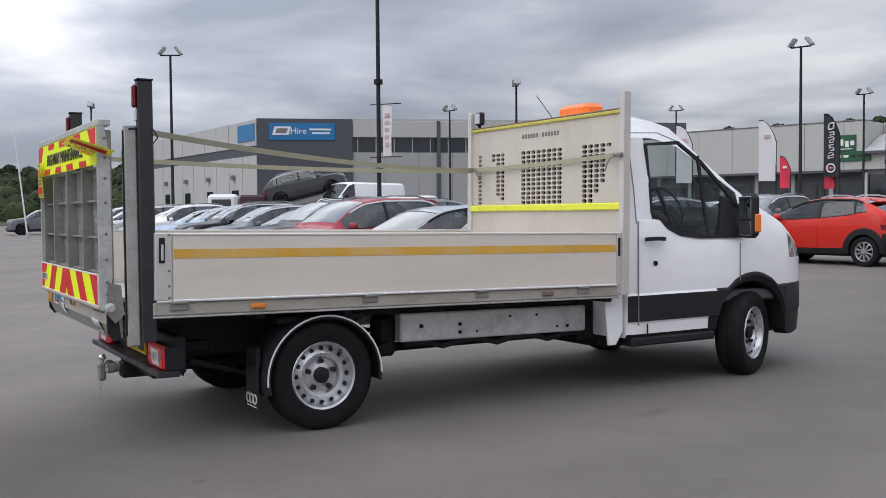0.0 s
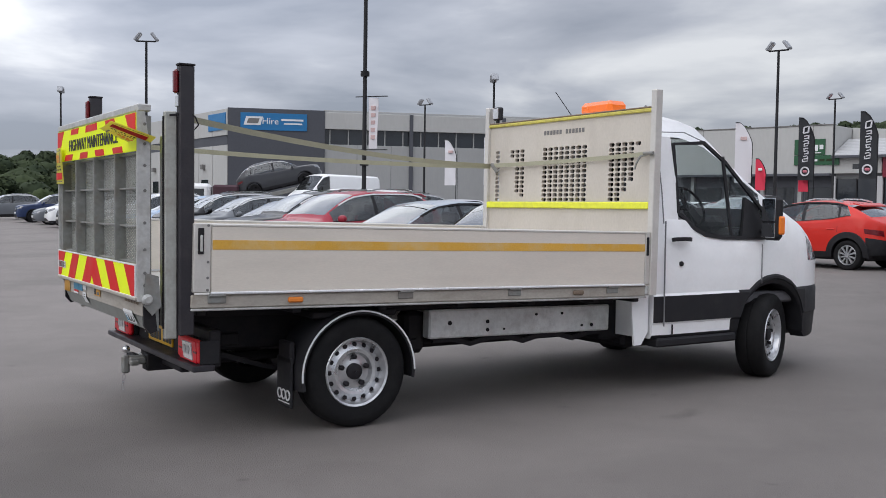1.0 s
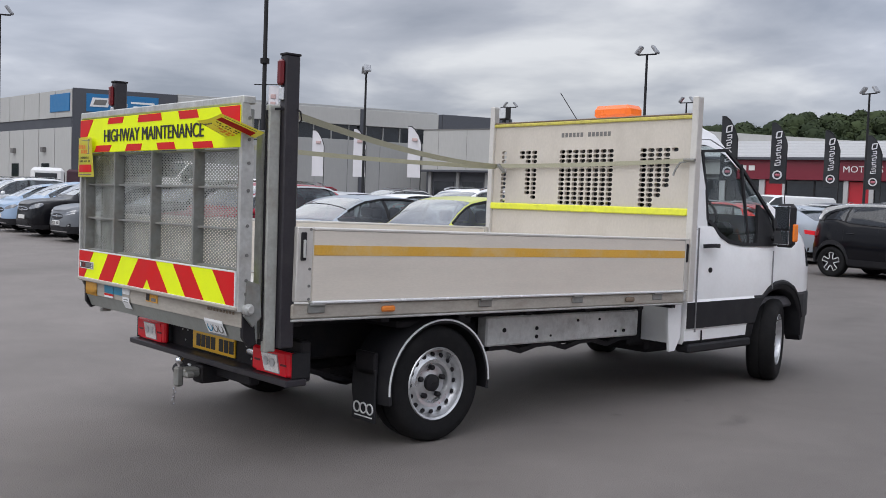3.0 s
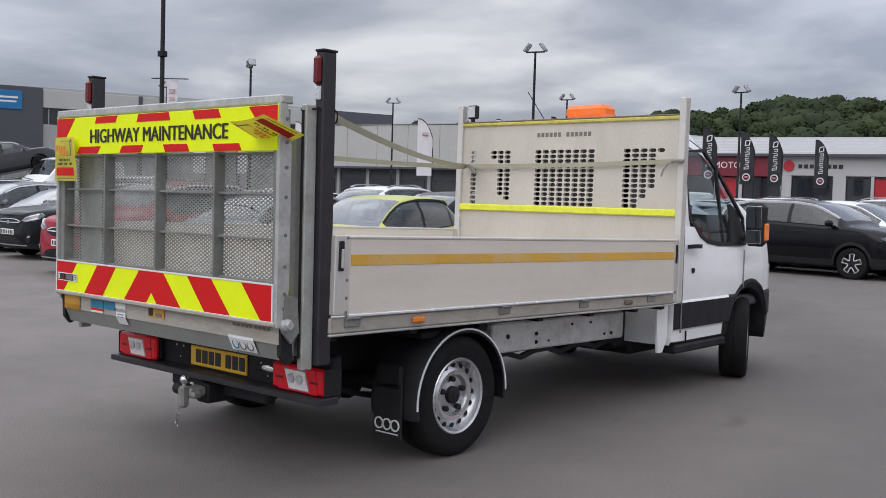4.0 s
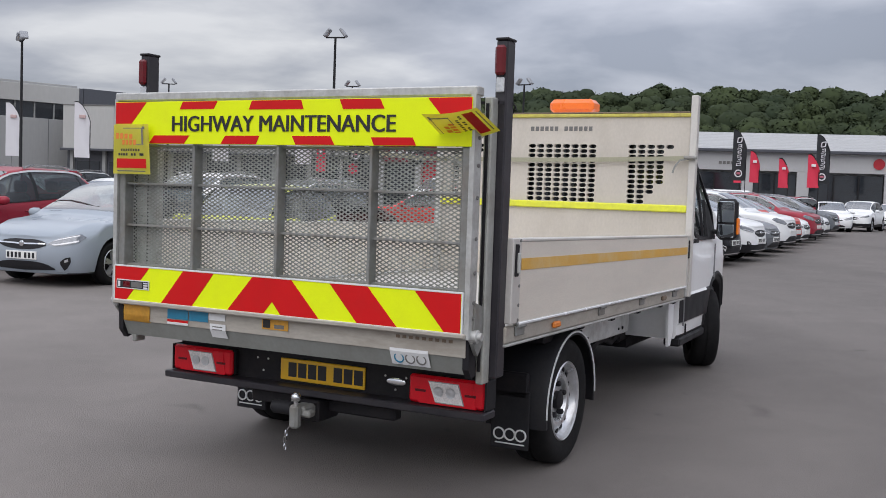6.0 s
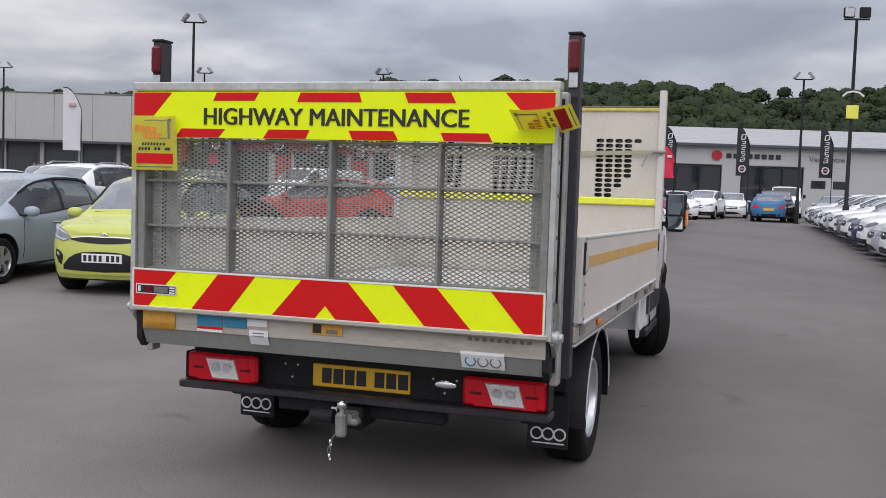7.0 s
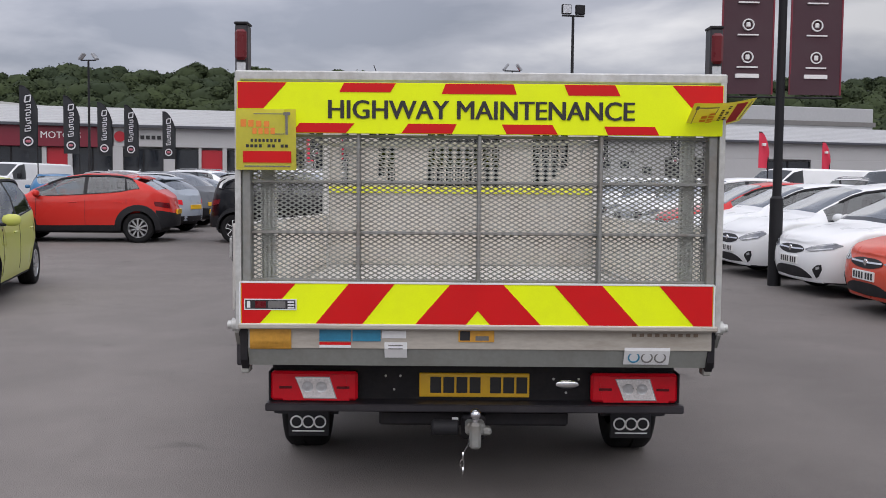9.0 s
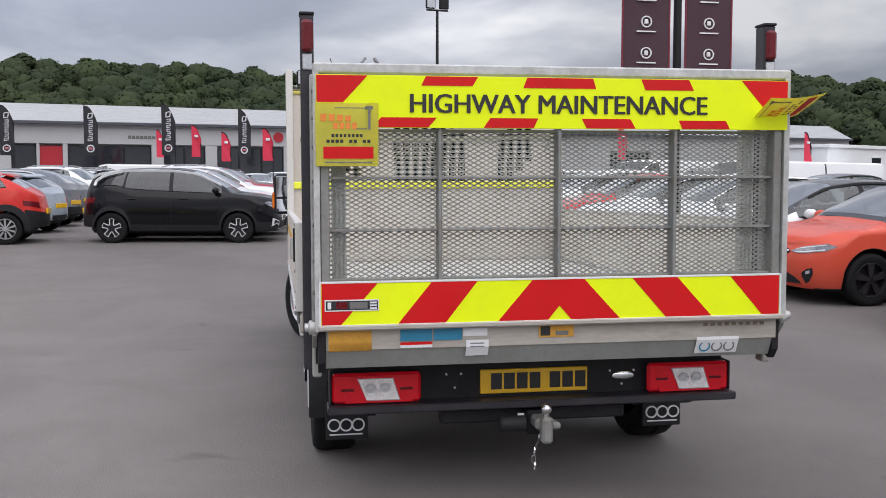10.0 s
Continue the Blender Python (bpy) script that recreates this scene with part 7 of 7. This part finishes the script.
    # ratchet on the right-hand post
    bm = box(2.365, 2.405, -1.13, -1.06, 1.86, 1.887, c=0.008)
    sweep(bm, [(2.38, -1.075, 1.865), (2.37, -1.015, 1.855), (2.365, -0.98, 1.805), (2.36, -0.965, 1.755)], 0.012, 0.01, (1, 0, 0))
    tube(bm, (2.375, -1.145, 1.875), (2.375, -1.045, 1.875), 0.012)
    part("ratchet", bm, M["galvd"], hb, "rusty strap ratchet")


headboard()

def straps():
    def web(name, a, b, sag, w, up, n=18):
        a, b = Vector(a), Vector(b)
        pts = []
        for i in range(n + 1):
            f = i / n
            p = a.lerp(b, f)
            p.z -= sag * 4 * f * (1 - f)
            pts.append(p)
        sweep(bm := bmesh.new(), pts, w, 0.004, up)
        t = solid(name, bm, M["strap"], "faded olive webbing strap stretched across the load bed", "strap", "load straps")
        t.matrix_basis = TRUCK
        return t
    s1 = web("ratchet_strap", (-1.10, -1.05, 1.89), (2.43, 1.00, 1.80), 0.05, 0.036, (0, 1, 0.15))
    s2 = web("ratchet_strap", (-1.10, 1.05, 1.86), (2.43, 1.01, 1.79), 0.03, 0.036, (0, 1, 0.1))
    s3 = web("ratchet_strap", (2.425, 1.00, 1.80), (2.425, -1.05, 1.83), 0.01, 0.035, (1, 0, 0))
    bm = bmesh.new()
    sweep(bm, [(-1.12, -1.07, 1.93), (-1.09, -1.095, 1.90), (-1.06, -1.06, 1.86), (-1.08, -1.04, 1.83), (-1.11, -1.04, 1.86)], 0.007, 0.007)
    for y in (-1.072, -0.99):
        sweep(bm, [(-1.23, y, 1.905), (-1.10, y, 1.915)], 0.008, 0.012)
    part("hook", bm, M["chassis"], s1, "black wire hook")
    slab(bm := bmesh.new(), [(2.40, 0.97, 1.805), (2.40, 0.88, 1.73), (2.40, 0.865, 1.742), (2.40, 0.95, 1.82)], (0.03, 0, 0))
    part("buckle", bm, M["galvd"], s2)


straps()


# ------------------------------------------------------------------ tail lift
def ry_(px):
    return 1.030 - (px - 419) * 2.058 / 862


def rz_(py):
    return 1.914 - (py - 145) / 419.8


def tail_lift():
    lift = new("tail_lift")
    lift.parent = truck
    tagged(lift, "galvanised mesh tail lift platform folded upright")
    XB, XF = -1.402, -1.345

    def lp(name, *a, **k):
        return tp(name, *a, parent=lift, **k)
    # frame
    lp("top_rail", XB, -1.326, -1.046, 1.042, 1.920, 1.962, "galv", 0.006)
    for s in (-1, 1):
        slab(bm := bmesh.new(), [(XB, s * 1.018, 0.86), (-1.351, s * 1.018, 0.86), (-1.331, s * 1.018, 1.05), (-1.331, s * 1.018, 1.72), (-1.361, s * 1.018, 1.93), (XB, s * 1.018, 1.93)], (0, s * 0.024, 0))
        sd = part("side_plate", bm, M["galv"], lift, "galvanised side plate with bolts")
        for zz in (0.95, 1.02, 1.15, 1.30, 1.48, 1.62, 1.74, 1.85):
            lathe(bm := bmesh.new(), [(0.009, s * 1.04), (0.009, s * 1.048)], 8, Matrix.Translation((-1.361, 0, zz)))
            part("bolt", bm, M["inkgrey"], sd)
    for y in (0.518, 0.002, -0.518):
        lp("upright", -1.394, -1.328, y - 0.0075, y + 0.0075, 0.86, 1.90, "galvd", c=0.003)
    for s in (-1, 1):
        lp("upright", -1.388, -1.316, min(s * 0.978, s * 1.016), max(s * 0.978, s * 1.016), 0.86, 1.90, "galvd", c=0.004)
    for zz in (1.494, 1.276, 1.068, 1.69):
        lp("cross_bar", -1.366, -1.328, -0.985, 0.985, zz - 0.006, zz + 0.006, "galvd", c=0.002)
    # expanded metal mesh
    P, F = [], []
    w, h = 0.036, 0.0195
    ny, nz = int(1.98 / w), int(0.63 / h)
    th, dep = 0.0030, 0.003

    def strand(p, q):
        (y0, z0), (y1, z1) = p, q
        L = math.hypot(y1 - y0, z1 - z0)
        ny_, nz_ = -(z1 - z0) / L * th, (y1 - y0) / L * th
        b = len(P)
        for x in (-1.324, -1.324 + dep):
            P.extend([(x, y0 + ny_, z0 + nz_), (x, y1 + ny_, z1 + nz_), (x, y1 - ny_, z1 - nz_), (x, y0 - ny_, z0 - nz_)])
        F.extend([(b, b + 1, b + 2, b + 3), (b + 7, b + 6, b + 5, b + 4), (b, b + 4, b + 5, b + 1), (b + 3, b + 2, b + 6, b + 7)])
    for i in range(ny):
        for j in range(nz):
            y, z = -0.99 + i * w, 1.07 + j * h
            cy, cz = y + w / 2, z + h / 2
            strand((y, cz), (cy, z + h))
            strand((cy, z + h), (y + w, cz))
            strand((y, cz), (cy, z))
            strand((cy, z), (y + w, cz))
    me = bpy.data.meshes.new("mesh_screen")
    me.from_pydata(P, [], F)
    me.materials.append(M["galvs"])
    ms = new("mesh_screen", me)
    ms.parent = lift
    tagged(ms, "grey expanded metal mesh", kind="stuff")
    # boards
    def panel(name, py0, py1, px0, px1, mat, x=XB):
        return lp(name, x - 0.004, x + 0.008, ry_(px1), ry_(px0), rz_(py1), rz_(py0), mat, c=0.001)
    top = panel("warning_sign", 145, 235, 419, 1281, "yellow", XB)
    tagged(top, "fluorescent yellow warning sign with red blocks and black letters")
    chev = panel("chevron_board", 503, 577, 424, 1272, "yellow", XB)
    tagged(chev, "red and fluorescent yellow chevron board")

    def patch(name, pts, mat, parent, lift_=0.0062):
        slab(bm := bmesh.new(), [(XB - lift_, ry_(x), rz_(y)) for x, y in pts], (0.002, 0, 0))
        return part(name, bm, M[mat], parent, "", 0)
    for pts in ([(425, 504), (522, 504), (458, 576), (425, 576)], [(617, 504), (699, 504), (642, 576), (558, 576)],
                [(799, 504), (895, 504), (962, 576), (871, 576), (849, 551), (828, 576), (737, 576)],
                [(986, 504), (1072, 504), (1138, 576), (1050, 576)], [(1175, 504), (1271, 504), (1271, 576), (1238, 576)]):
        patch("red_block", pts, "red", chev)
    for pts in ([(420, 146), (507, 146), (465, 192), (420, 192)], [(608, 146), (700, 146), (690, 162), (600, 162)], [(788, 146), (908, 146), (914, 164), (781, 164)], [(998, 146), (1088, 146), (1098, 165), (1006, 165)],
                [(1190, 146), (1280, 146), (1280, 202), (1240, 202)], [(530, 217), (627, 217), (612, 234), (516, 234)], [(722, 217), (808, 217), (800, 234), (710, 234)], [(888, 217), (978, 217), (988, 234), (897, 234)],
                [(1070, 219), (1160, 219), (1168, 234), (1077, 234)]):
        patch("red_block", pts, "red", top)
    tx = letters("HIGHWAY MAINTENANCE", 0.1, M["ink"], "lettering", top, Matrix(), 0.001, "CENTER", "black capital letters", 0.0024)
    co = np.array([v.co[:] for v in tx.data.vertices])
    lo, hi = co.min(0), co.max(0)
    fx, fy = (ry_(580) - ry_(1124)) / (hi[0] - lo[0]), 0.078 / (hi[1] - lo[1])
    cx = (lo[0] + hi[0]) / 2
    rot = Matrix(((0, 0, -1, 0), (-1, 0, 0, 0), (0, 1, 0, 0), (0, 0, 0, 1)))
    for v in tx.data.vertices:
        v.co = rot @ Vector(((v.co.x - cx) * fx, (v.co.y - lo[1]) * fy, v.co.z))
    tx.matrix_basis = Matrix.Translation((XB - 0.0075, (ry_(580) + ry_(1124)) / 2, 1.762))
    # white edging round the chevrons
    for py in (502, 578):
        lp("edge_strip", XB - 0.007, XB + 0.006, ry_(1274), ry_(422), rz_(py) - 0.004, rz_(py) + 0.004, "papers", c=0.001)
    for px in (422, 1274):
        lp("edge_strip", XB - 0.007, XB + 0.006, ry_(px) - 0.004, ry_(px) + 0.004, rz_(578), rz_(502), "papers", c=0.001)
    lp("lip", XB - 0.012, XF, -1.03, 1.03, 0.862, 0.886, "dirtyalu", c=0.006)
    # apron below: pale upper band, grey lower band
    slab(bm := bmesh.new(), [(-1.361, -1.02, 0.862), (-1.361, -1.02, 0.772), (-1.326, -1.02, 0.692), (-1.276, -1.02, 0.688), (-1.276, -1.02, 0.862)], (0, 2.018, 0))
    ap = part("apron", bm, M["apron"], lift, "dull grey steel apron with worn stickers", 20)
    lp("apron_band", -1.368, -1.358, -1.015, 0.992, 0.773, 0.860, "dirtyalu", c=0.002)

    def stick(px0, px1, py0, py1, mat, name="sticker", d=0.0):
        xa = lambda z: (-1.37 if z > 0.773 else -1.361 + (0.772 - z) * 0.35) - 0.003 - d
        bm = bmesh.new()
        zz = [rz_(py1), 0.8055, 0.7735, rz_(py0)]
        zz = [z for z in zz if rz_(py1) <= z <= rz_(py0)]
        for z0, z1 in zip(zz, zz[1:]):
            slab(bm, [(xa(z0), ry_(px1), z0), (xa(z0), ry_(px0), z0), (xa(z1), ry_(px0), z1), (xa(z1), ry_(px1), z1)], (0.0015, 0, 0))
        return part(name, bm, M[mat], ap, "", 0)
    stick(437, 512, 588, 626, "amberst")
    stick(563, 620, 588, 610, "bluesticker")
    stick(623, 674, 588, 610, "bluesticker")
    stick(563, 620, 612, 617, "red")
    stick(563, 620, 617, 622, "papers")
    stick(676, 720, 590, 604, "papers")
    stick(681, 722, 611, 641, "papers", d=0.003)
    for k in range(4):
        stick(688, 714, 616 + k * 6, 618 + k * 6, "inkgrey", "print_line", 0.005)
    stick(815, 880, 588, 610, "amberst")
    stick(818, 836, 590, 607, "ink", "print_mark", 0.002)
    stick(846, 870, 599, 607, "inkgrey", "print_line", 0.002)
    cp = stick(1117, 1200, 618, 651, "papers", d=0.002)
    for k, mat in enumerate(("bluesticker", "inkgrey", "inkgrey")):
        bm = bmesh.new()
        y = ry_(1135 + k * 24)
        lathe(bm, [(0.026, -0.0015), (0.026, 0.0015), (0.020, 0.0015), (0.020, -0.0015), (0.026, -0.0015)], 18, pose(-1.3605, y, 0.742, 0, 0, 90) @ pose(0, 0, 0, -19, 0, 0), False)
        part("print_ring", bm, M[mat], ap)
    for k in range(9):
        stick(1130 + k * 14, 1138 + k * 14, 592, 598, "rust", "print_mark", 0.001)
    lab = lp("maker_label", XB - 0.0085, XB - 0.006, ry_(524), ry_(430), rz_(552), rz_(532), "papers", c=0.0005)
    part("label_panel", box(XB - 0.009, XB - 0.0082, ry_(522), ry_(432), rz_(550), rz_(534), c=0.0002), M["ink"], lab)
    for k, (a, b, mat) in enumerate(((435, 441, "papers"), (450, 469, "darkred"), (473, 504, "inkgrey"), (508, 520, "papers"))):
        for q in range(3 if k == 3 else 1):
            lo, hi = (549 - q * 5, 546 - q * 5) if k == 3 else (548, 536)
            part("print_mark", box(XB - 0.0098, XB - 0.0088, ry_(b), ry_(a), rz_(lo), rz_(hi), c=0.0001), M[mat], lab)
    # hinges at both ends
    for s in (-1, 1):
        lathe(bm := bmesh.new(), [(0.03, s * 1.03), (0.03, s * 1.065), (0.018, s * 1.07), (0.018, s * 1.085)], 16, Matrix.Translation((-1.351, 0, 0.872)))
        part("hinge_pin", bm, M["galv"], lift)
        slab(bm := bmesh.new(), [(-1.366, s * 1.0, 0.86), (-1.306, s * 1.0, 0.86), (-1.286, s * 1.0, 0.69), (-1.326, s * 1.0, 0.675), (-1.361, s * 1.0, 0.72)], (0, s * 0.03, 0))
        part("hinge_arm", bm, M["chassis"], lift)
        slab(bm := bmesh.new(), [(-1.356, s * 1.035, 1.02), (-1.286, s * 1.035, 1.0), (-1.271, s * 1.035, 0.83), (-1.321, s * 1.035, 0.78), (-1.371, s * 1.035, 0.84)], (0, s * 0.018, 0))
        part("bracket", bm, M["galvd"], lift)
    # guide columns and posts
    for s in (-1, 1):
        a, b = min(s * 1.012, s * 1.05), max(s * 1.012, s * 1.05)
        col = tp("guide_column", -1.25, -1.18, a, b, 0.64, 1.93, "galvm", 0.006, lift, "galvanised guide column")
        tp("slot", -1.2575, -1.25, s * 1.03 - 0.007, s * 1.03 + 0.007, 0.70, 1.90, "chassis", 0.001, col)
        slab(bm := bmesh.new(), [(-1.21, s * 0.97, 0.74), (-1.10, s * 0.97, 0.76), (-1.10, s * 0.97, 0.83), (-1.21, s * 0.97, 0.83)], (0, s * 0.055, 0))
        part("foot_plate", bm, M["galvd"], lift)
        tp("inner_plate", -1.235, -1.18, min(s * 0.90, s * 0.96), max(s * 0.90, s * 0.96), 0.70, 1.80, "galvm", 0.006, lift)
        po = tp("post", -1.178, -1.09, min(s * 1.028, s * 1.085), max(s * 1.028, s * 1.085), 0.66, 2.19, "post", 0.007, lift, "tall black lamp post of the lift")
        tp("post_cap", -1.182, -1.086, min(s * 1.025, s * 1.088), max(s * 1.025, s * 1.088), 2.188, 2.20, "chassis", 0.003, po)
        tp("post_lamp", -1.204, -1.178, s * 1.056 - 0.026, s * 1.056 + 0.026, 2.03, 2.165, "darkred", 0.018, po, "red rear lamp")
        tp("reflector_strip", -1.19, -1.178, s * 1.056 - 0.02, s * 1.056 + 0.02, 1.955, 2.022, "clearlens", 0.004, po)
    # hanging plastic tags
    def tag(m, curl, label):
        n = 10
        bm = bmesh.new()
        W, H = 0.255, 0.255
        g = []
        for i in range(n + 1):
            row = []
            for j in range(n + 1):
                u, v = i / n, j / n
                row.append(bm.verts.new(m @ Vector((-curl(u, v), W * (0.5 - u), -H * v))))
            g.append(row)
        for i in range(n):
            for j in range(n):
                bm.faces.new([g[i][j], g[i + 1][j], g[i + 1][j + 1], g[i][j + 1]])
        bmesh.ops.solidify(bm, geom=bm.faces[:], thickness=0.0016)
        t = solid("plastic_tag", bm, M["sticker_y"], label, "tag", "hanging tags")
        t.matrix_basis = TRUCK

        def bar(u0, u1, v0, v1, mat, k=6):
            b2 = bmesh.new()
            rows = []
            for i in range(k + 1):
                u = u0 + (u1 - u0) * i / k
                rows.append([b2.verts.new(m @ Vector((-curl(u, v) - 0.0025, W * (0.5 - u), -H * v))) for v in (v0, (v0 + v1) / 2, v1)])
            for p, q in zip(rows, rows[1:]):
                for j in range(2):
                    b2.faces.new([p[j], q[j], q[j + 1], p[j + 1]])
            part("print_mark", b2, M[mat], t)
        bar(0.12, 0.92, 0.69, 0.88, "red")
        for k in range(4):
            bar(0.08 + 0.13 * k, 0.17 + 0.13 * k, 0.17 + 0.01 * k, 0.29, "orangeprint", 2)
        for k in range(4):
            bar(0.28 + 0.10 * k, 0.35 + 0.10 * k, 0.31, 0.41, "orangeprint", 2)
        bar(0.30, 0.80, 0.07, 0.085, "inkgrey", 3)
        bar(0.60, 0.82, 0.40, 0.415, "inkgrey", 3)
        bar(0.83, 0.87, 0.08, 0.42, "inkgrey", 2)
        bar(0.79, 0.91, 0.05, 0.10, "inkgrey", 2)
        for k in range(8):
            bar(0.25 + 0.065 * k, 0.29 + 0.065 * k, 0.49, 0.54, "ink", 1)
        for k in range(10):
            if k not in (4, 7):
                bar(0.17 + 0.072 * k, 0.22 + 0.072 * k, 0.58, 0.63, "ink", 1)
        bar(0.14, 0.90, 0.93, 0.95, "inkgrey", 3)
        return t
    tag(Matrix.Translation((-1.412, ry_(471), rz_(194))), lambda u, v: 0.012 * math.sin(math.pi * u) + 0.02 * (1 - v) * (u > 0.8) + 0.004, "yellow plastic tag with red bar hanging from the lift")
    down = Vector((0.05, -0.97, 0.20)).normalized()
    face = Vector((-0.40, 0.0, -0.9))
    face = (face - down * face.dot(down)).normalized()
    wide = (-down).cross(-face)
    q = Matrix(((-face.x, wide.x, -down.x, -1.45), (-face.y, wide.y, -down.y, -0.87), (-face.z, wide.z, -down.z, 1.775), (0, 0, 0, 1)))
    tag(q, lambda u, v: 0.012 * math.sin(math.pi * v) + 0.03 * v * u, "yellow plastic tag lifted by the wind")


tail_lift()


def rear_end():
    lb = tp("lamp_board", -0.955, -0.885, -0.955, 0.96, 0.44, 0.665, "chassis", 0.01, None, "black rear lamp board")
    bar = tp("rear_bar", -1.066, -0.93, -0.98, 0.978, 0.425, 0.462, "post", 0.006, None, "black under-run bar")
    for s in (-1, 1):
        lamp = new("tail_lamp")
        lamp.parent = truck
        part("lamp_housing", box(-0.984, -0.953, min(s * 0.552, s * 0.956), max(s * 0.552, s * 0.956), 0.468, 0.602, c=0.006), M["black"], lamp)
        part("red_lens", box(-1.02, -0.985, min(s * 0.549, s * 0.958), max(s * 0.549, s * 0.958), 0.466, 0.604, c=0.012), M["redlens"], lamp, "red tail lamp lens")
        o = 0.752 * s
        slab(bm := bmesh.new(), [(-1.0230, o + 0.165, 0.592), (-1.0230, o - 0.145, 0.592), (-1.0230, o - 0.165, 0.468), (-1.0230, o + 0.145, 0.468)], (0.01, 0, 0))
        part("bright_lens", bm, M["redlens"], lamp, "bright red inner lens")
        for k in (-1, 1):
            part("reflector_line", box(-1.0255, -1.0220, o + k * 0.135 - 0.03, o + k * 0.135 + 0.03, 0.524, 0.536, c=0.001), M["darkred"], lamp)
        slab(bm := bmesh.new(), [(-1.0310, o + 0.085, 0.577), (-1.0310, o - 0.07, 0.577), (-1.0310, o - 0.10, 0.483), (-1.0310, o + 0.05, 0.483)], (0.01, 0, 0))
        rim = bmesh.new()
        slab(rim, [(-1.0285, o + 0.091, 0.5815), (-1.0285, o - 0.073, 0.5815), (-1.0285, o - 0.106, 0.4785), (-1.0285, o + 0.047, 0.4785)], (0.008, 0, 0))
        part("lens_rim", rim, M["clearlens"], lamp, "pale rim of the reversing lens")
        part("reverse_lens", bm, M["pearl"], lamp, "clear reversing lens")
        for d in (-0.035, 0.03):
            lathe(bm := bmesh.new(), [(0.024, 0.0), (0.026, 0.005), (0.02, 0.003), (0.006, 0.006)], 14, pose(-1.0315, o + d, 0.535, 0, 0, 90))
            part("bulb_cup", bm, M["steel"], lamp)
        tp("lamp_bracket", -0.862, -0.60, min(s * 0.44, s * 0.50), max(s * 0.44, s * 0.50), 0.50, 0.58, "chassis", 0.01)
    for s in (-1, 1):
        tp("lamp_end", -1.018, -0.90, min(s * 0.958, s * 0.968), max(s * 0.958, s * 0.968), 0.464, 0.606, "black", 0.004)
    pl = tp("number_plate", -0.968, -0.954, -0.264, 0.260, 0.477, 0.592, "plate_y", 0.003, None, "yellow rear number plate")
    y = 0.208
    for k in range(7):
        if k == 4:
            y -= 0.035
        tp("plate_bar", -0.9705, -0.9675, y - 0.052, y, 0.497, 0.574, "ink", 0.0008, pl)
        y -= 0.0625
    lathe(bm := bmesh.new(), [(0.05, 0), (0.05, 0.006), (0.04, 0.009)], 24, pose(-0.956, -0.445, 0.54, 0, 0, 90) @ Matrix.Diagonal((1.1, 1, 0.42, 1)))
    bdg = part("badge", bm, M["chrome"], truck, "small oval badge")
    for yy, zz in ((-0.38, 0.565), (-0.50, 0.565), (-0.44, 0.50), (0.35, 0.575), (0.42, 0.575), (0.38, 0.51)):
        lathe(bm := bmesh.new(), [(0.006, 0), (0.006, 0.004)], 8, pose(-0.954, yy, zz, 0, 0, 90))
        part("bolt", bm, M["galv"], lb)
    # tow bar
    tb = new("tow_bar")
    tb.parent = truck
    bm = box(-1.07, -0.87, -0.055, 0.06, 0.30, 0.41, c=0.01)
    cbox(bm, -0.97, -0.9, -0.45, 0.45, 0.34, 0.41, c=0.01)
    part("tow_bracket", bm, M["chassis"], tb)
    bm = box(-1.18, -1.07, -0.045, 0.045, 0.345, 0.40, c=0.012)
    cbox(bm, -1.22, -1.17, -0.026, 0.026, 0.29, 0.41, c=0.012)
    cbox(bm, -1.18, -1.12, -0.075, -0.03, 0.345, 0.38, c=0.01)
    part("tow_jaw", bm, M["galvd"], tb, "worn grey tow jaw")
    lathe(bm := bmesh.new(), [(0.012, 0.40), (0.012, 0.425)] + [(0.026 * math.sin(a), 0.447 - 0.026 * math.cos(a)) for a in (0.5, 0.9, 1.3, 1.6, 2.0, 2.4, 2.8, 3.1)], 18, pose(-1.19, 0.0, 0, 90, 0, 0))
    part("tow_ball", bm, M["chrome"], tb)
    lathe(bm := bmesh.new(), [(0.03, 0.075), (0.036, 0.08), (0.036, 0.19), (0.028, 0.20)], 16, Matrix.Translation((-1.105, 0, 0.365)))
    part("tow_socket", bm, M["black"], tb, "black trailer socket")
    part("tow_label", box(-1.082, -1.071, 0.075, 0.105, 0.345, 0.405, c=0.002), M["papers"], tb)
    bm = bmesh.new()
    for k in range(3):
        q = pose(-1.19 - 0.004 * k, 0.055 + 0.004 * (k % 2), 0.255 - 0.034 * k, 0, 0, 90 * (k % 2)) @ Matrix.Diagonal((0.7, 1, 1.4, 1))
        lathe(bm, [(0.0155, -0.003), (0.0155, 0.003), (0.011, 0.003), (0.011, -0.003), (0.0155, -0.003)], 12, q, False)
    sweep(bm, [(-1.19, 0.05, 0.275), (-1.18, 0.03, 0.31), (-1.17, 0.02, 0.35)], 0.006, 0.006)
    part("chain", bm, M["chrome"], tb, "short hanging safety chain")


rear_end()
